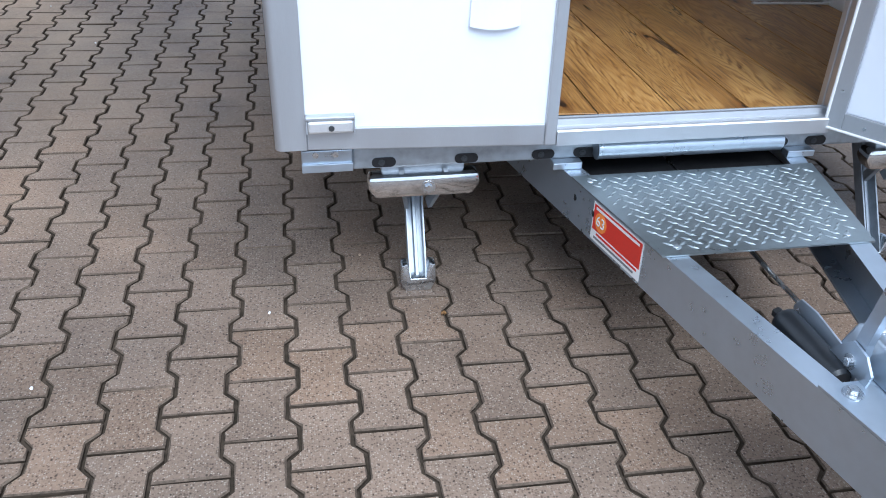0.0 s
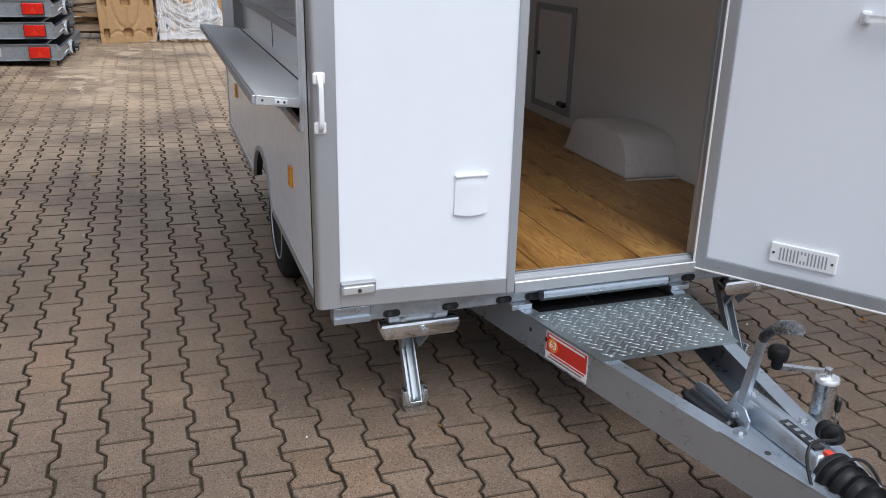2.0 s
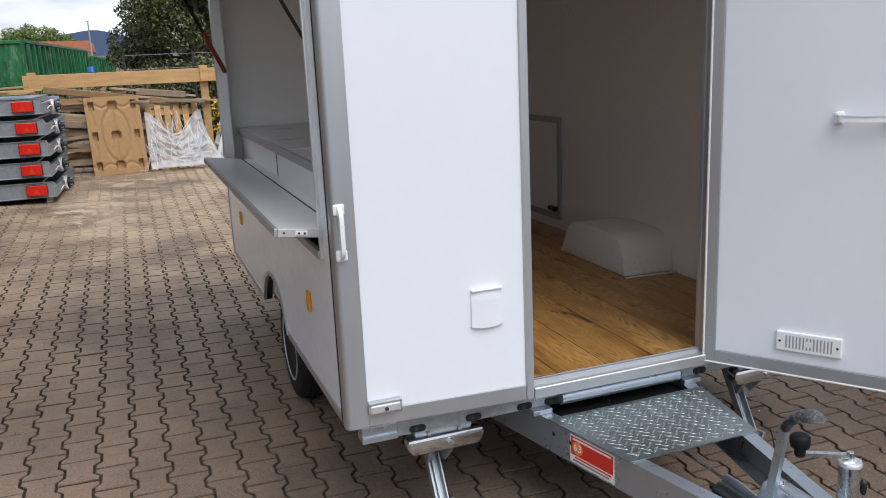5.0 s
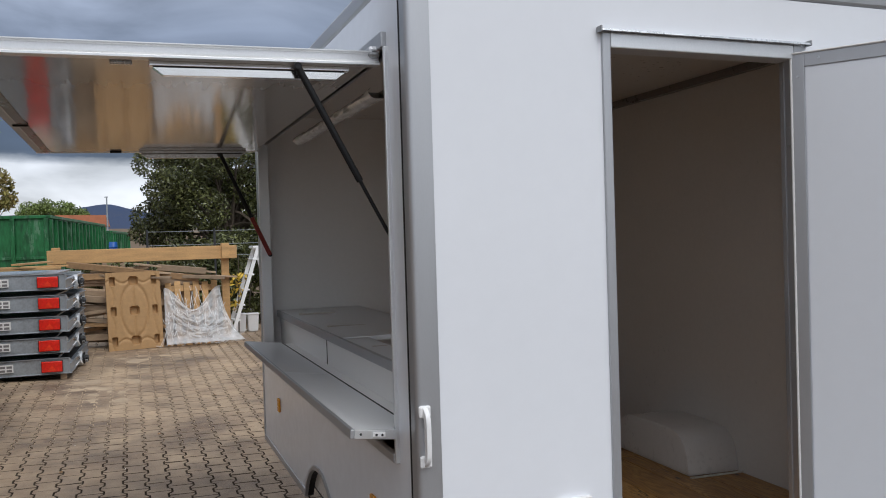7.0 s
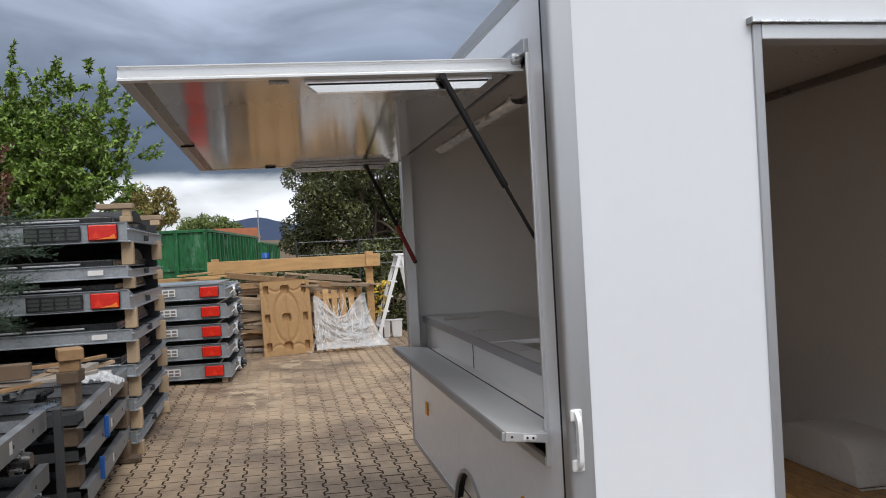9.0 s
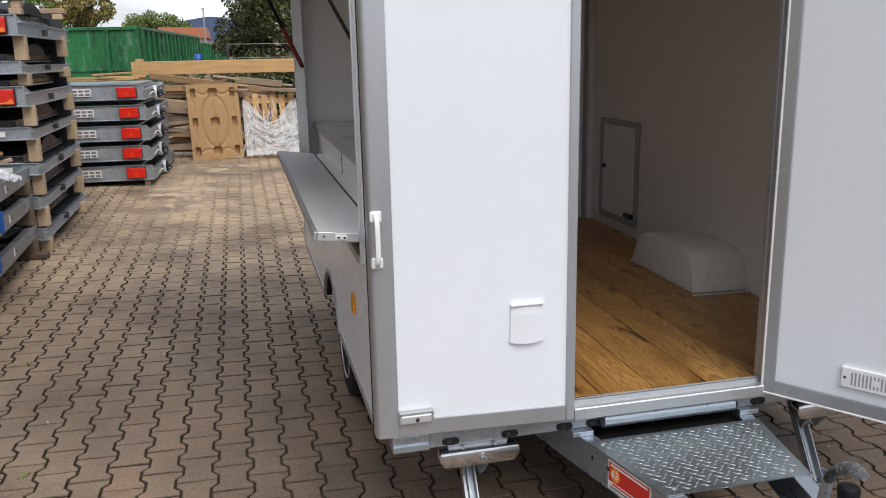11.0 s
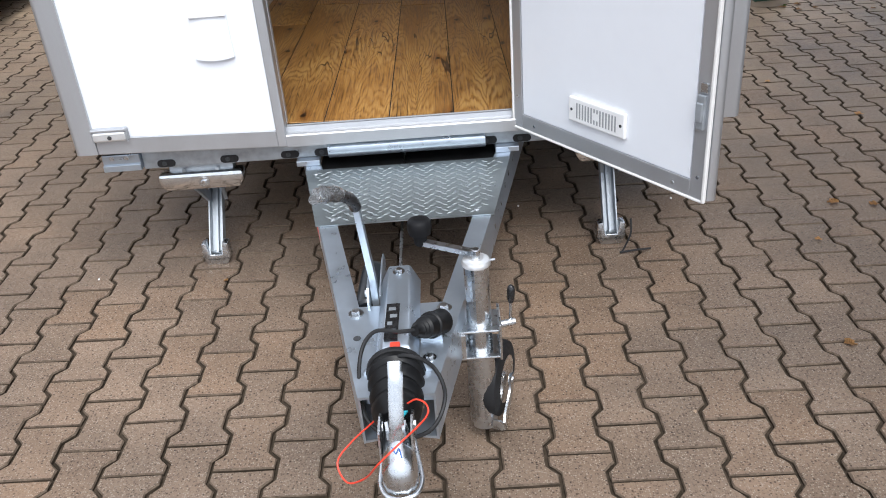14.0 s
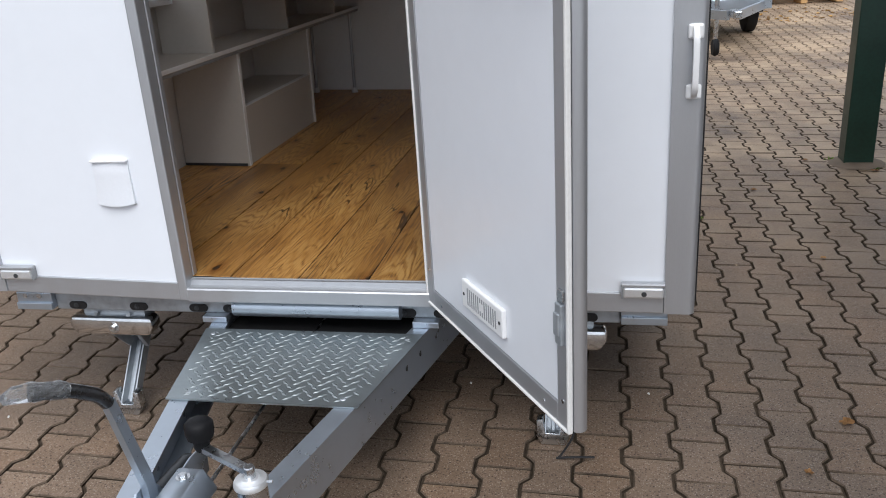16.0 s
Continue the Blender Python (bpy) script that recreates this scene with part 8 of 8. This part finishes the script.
for i in range(70):
    a, b = random.gauss(0, 0.55), random.gauss(0, 0.35)
    cx, cy = ((4.55, 10.6) if i % 2 else (5.35, 11.0))
    fallen_leaf(cx + a, cy + b, random.uniform(0.02, 0.045), random.uniform(0, 3), LEAF_GOLD)
random.seed(77)
for i in range(16):
    fallen_leaf(random.uniform(2.6, 5.5), random.uniform(2.5, 11.5), random.uniform(0.018, 0.032), random.uniform(0, 3))
tie = part("cable_tie", tube([(1.84, 0.03, ground_z(1.84, 0.03) + 0.10), (1.835, 0.0, 0.02), (1.80, -0.045, -0.02), (1.79, -0.05, -0.0245), (1.84, -0.043, -0.024), (1.90, -0.036, -0.025)], 0.0035, n=6), BLACK)
tagged(tie, "black plastic strap end lying on the pavers", "strap")
random.seed(78)
for i in range(26):
    x, y = random.uniform(-1.6, 2.6), random.uniform(-1.6, 6.0)
    ob = part("pebble", rod((0, 0, 0.0), (0.003, 0.002, 0.005), random.uniform(0.003, 0.006), 0.003, segs=7), WHITE_STICKER if i % 3 else OLD_WOOD)
    ob.matrix_world = pose(x, y, ground_z(x, y) + 0.001)
    tagged(ob, "tiny pale stone chip on the pavers", "stone chip", "stone chips")

# weeds in the joints
random.seed(90)
for x, y, n in ((2.36, -1.22, 9), (2.63, -0.60, 5), (3.52, 3.05, 14), (3.3, 3.25, 12), (-1.35, 0.9, 6), (-1.62, 2.2, 8), (-0.62, 3.1, 4), (2.42, 2.1, 5)):
    weed = thing("weed", "small green weed growing in a paving joint", "weed", "weeds", (x, y, ground_z(x, y) - 0.006))
    bm = bmesh.new()
    for k in range(n):
        a, ln, w = random.uniform(0, 6.28), random.uniform(0.012, 0.032), random.uniform(0.002, 0.004)
        d = Vector((math.cos(a), math.sin(a), 0))
        s = Vector((-d.y, d.x, 0))
        o = Vector((random.uniform(-0.015, 0.015), random.uniform(-0.015, 0.015), 0))
        q = [bm.verts.new(o + s * w * 0.5), bm.verts.new(o + d * ln * 0.5 + s * w + Vector((0, 0, ln * 0.7))), bm.verts.new(o + d * ln + Vector((0, 0, ln * 0.75))), bm.verts.new(o + d * ln * 0.5 - s * w + Vector((0, 0, ln * 0.7))), bm.verts.new(o - s * w * 0.5)]
        bm.faces.new(q)
    part("blades", bm, LEAF, weed)

# ---- pavement: interlocking double-T stones in columns ----
PITCH, ROW, WIDE, NARROW = 0.143, 0.2, 0.0845, 0.0585
pavement = tagged(new("pavement"), "grey-brown interlocking concrete paving with dark joints", "pavement", kind="structure")
pavement.matrix_world = Matrix.Identity(4)


def stone_outline(gap):
    w, n, e = WIDE - gap, NARROW - gap, ROW / 2 - gap * 0.88
    right = [(w, -e), (w, -0.064 - gap * 0.4), (n, -0.036 - gap * 0.4), (n, 0.036 + gap * 0.4), (w, 0.064 + gap * 0.4), (w, e)]
    return right + [(-a, b) for a, b in reversed(right)]


RINGS = [(stone_outline(0.0042), -0.013), (stone_outline(0.0042), -0.0045), (stone_outline(0.0072), 0.0)]


def stone_mesh(jit, worn=False):
    """Three rings of the outline; a worn stone has chipped, uneven edges."""
    rings = RINGS
    if worn:
        rings = [([q for i, p in enumerate(o) for q in (p, ((p[0] + o[(i + 1) % 12][0]) / 2, (p[1] + o[(i + 1) % 12][1]) / 2))], z) for o, z in RINGS]
    n = len(rings[0][0])
    verts = [(a + random.uniform(-jit, jit), b + random.uniform(-jit, jit), z) for o, z in rings for a, b in o]
    faces = [tuple(2 * n + i for i in range(n))]
    for r in range(2):
        for i in range(n):
            j = (i + 1) % n
            faces.append((r * n + i, r * n + j, r * n + n + j, r * n + n + i))
    return verts, faces


random.seed(3)
meshes = []
for k in range(12):
    v, f = stone_mesh(0.0014, True)
    me = bpy.data.meshes.new("paver")
    me.from_pydata(v, [], f)
    me.materials.append(PAVER)
    me.materials.append(JOINT)
    me.materials.append(PAVER_EDGE)
    for p in me.polygons[1:]:
        p.material_index = 1 if p.index < 25 else 2
    meshes.append(me)

rng = np.random.default_rng(4)
near, far = [], []
for c in range(-46, 58):
    cx = 0.0625 + PITCH * c
    for r in range(-24, 85):
        cy = ROW * r + ROW / 2 + (ROW / 2 if c % 2 else 0)
        if cx < -4.2 and cy < 2 or cx > 6.5 and cy < -1:
            continue
        # hidden for good under the trailer's middle
        if 0.5 < cx < 1.6 and 1.0 < cy < 3.0:
            continue
        (near if -0.35 < cx < 2.35 and -1.55 < cy < 0.0 and not (0.75 < cx < 1.15 and cy > -0.4) else far).append((cx, cy))
near.sort(key=lambda p: (p[0] - 0.8) ** 2 + (p[1] + 0.9) ** 2)
far += near[300:]
near = near[:300]
for i, (cx, cy) in enumerate(near):
    ob = new("paver", meshes[i % 12])
    tilt = rng.normal(0, 0.006, 2)
    ob.matrix_world = Matrix.Translation((cx, cy, ground_z(cx, cy) + rng.normal(0, 0.0008))) @ YARD_TURN @ Euler((tilt[0], tilt[1], math.pi * (i % 2))).to_matrix().to_4x4()
    ob.parent = pavement
base = [stone_mesh(0.0011) for _ in range(8)]
bv = [np.array(b[0]) for b in base]
verts, faces, count = [], [], 0
for i, (cx, cy) in enumerate(far):
    t = rng.normal(0, 0.006, 2)
    v = bv[i % 8].copy()
    v[:, 2] += v[:, 0] * (t[0] - 0.02) + v[:, 1] * (t[1] + 0.02) + ground_z(cx, cy) + rng.normal(0, 0.0008)
    v[:, 0] += cx
    v[:, 1] += cy
    verts.append(v)
    faces += [tuple(q + count for q in f) for f in base[0][1]]
    count += 36
me = bpy.data.meshes.new("paving_field")
me.from_pydata(np.concatenate(verts).tolist(), [], faces)
me.materials.append(PAVER)
me.materials.append(JOINT)
me.materials.append(PAVER_EDGE)
side = np.zeros(len(faces), dtype=np.int32)
side.reshape(-1, 25)[:, 1:13] = 1
side.reshape(-1, 25)[:, 13:] = 2
me.polygons.foreach_set("material_index", side)
field = tagged(new("paving_field", me), "wide field of interlocking concrete pavers", kind="stuff")
field.parent = pavement


# sand trodden over the joints at the back of the lane: an uneven sheet that sinks below the stones at its rim
bm = bmesh.new()
nx, ny, x0, x1, y0, y1 = 76, 140, -1.95, 0.5, 4.6, 11.2
grid = []
for j in range(ny + 1):
    line = []
    for i in range(nx + 1):
        x, y = x0 + (x1 - x0) * i / nx, y0 + (y1 - y0) * j / ny
        rim = min(1.0, (x - x0) / 0.5, (x1 - x) / 1.3, (y - y0) / 2.6)
        h = -0.0105 + 0.0085 * rim + 0.006 * noise.noise((x * 1.3, y * 0.9, 3)) + 0.004 * noise.noise((x * 5, y * 5, 7)) + 0.0015 * noise.noise((x * 17, y * 17, 1))
        line.append(bm.verts.new((x, y, ground_z(x, y) + min(h, 0.004))))
    grid.append(line)
for a, b in zip(grid, grid[1:]):
    for i in range(nx):
        bm.faces.new((a[i], a[i + 1], b[i + 1], b[i]))
sand = part("sand", bm, SAND, smooth=True)
tagged(sand, "pale sand trodden over the paving joints", "sand", kind="stuff")
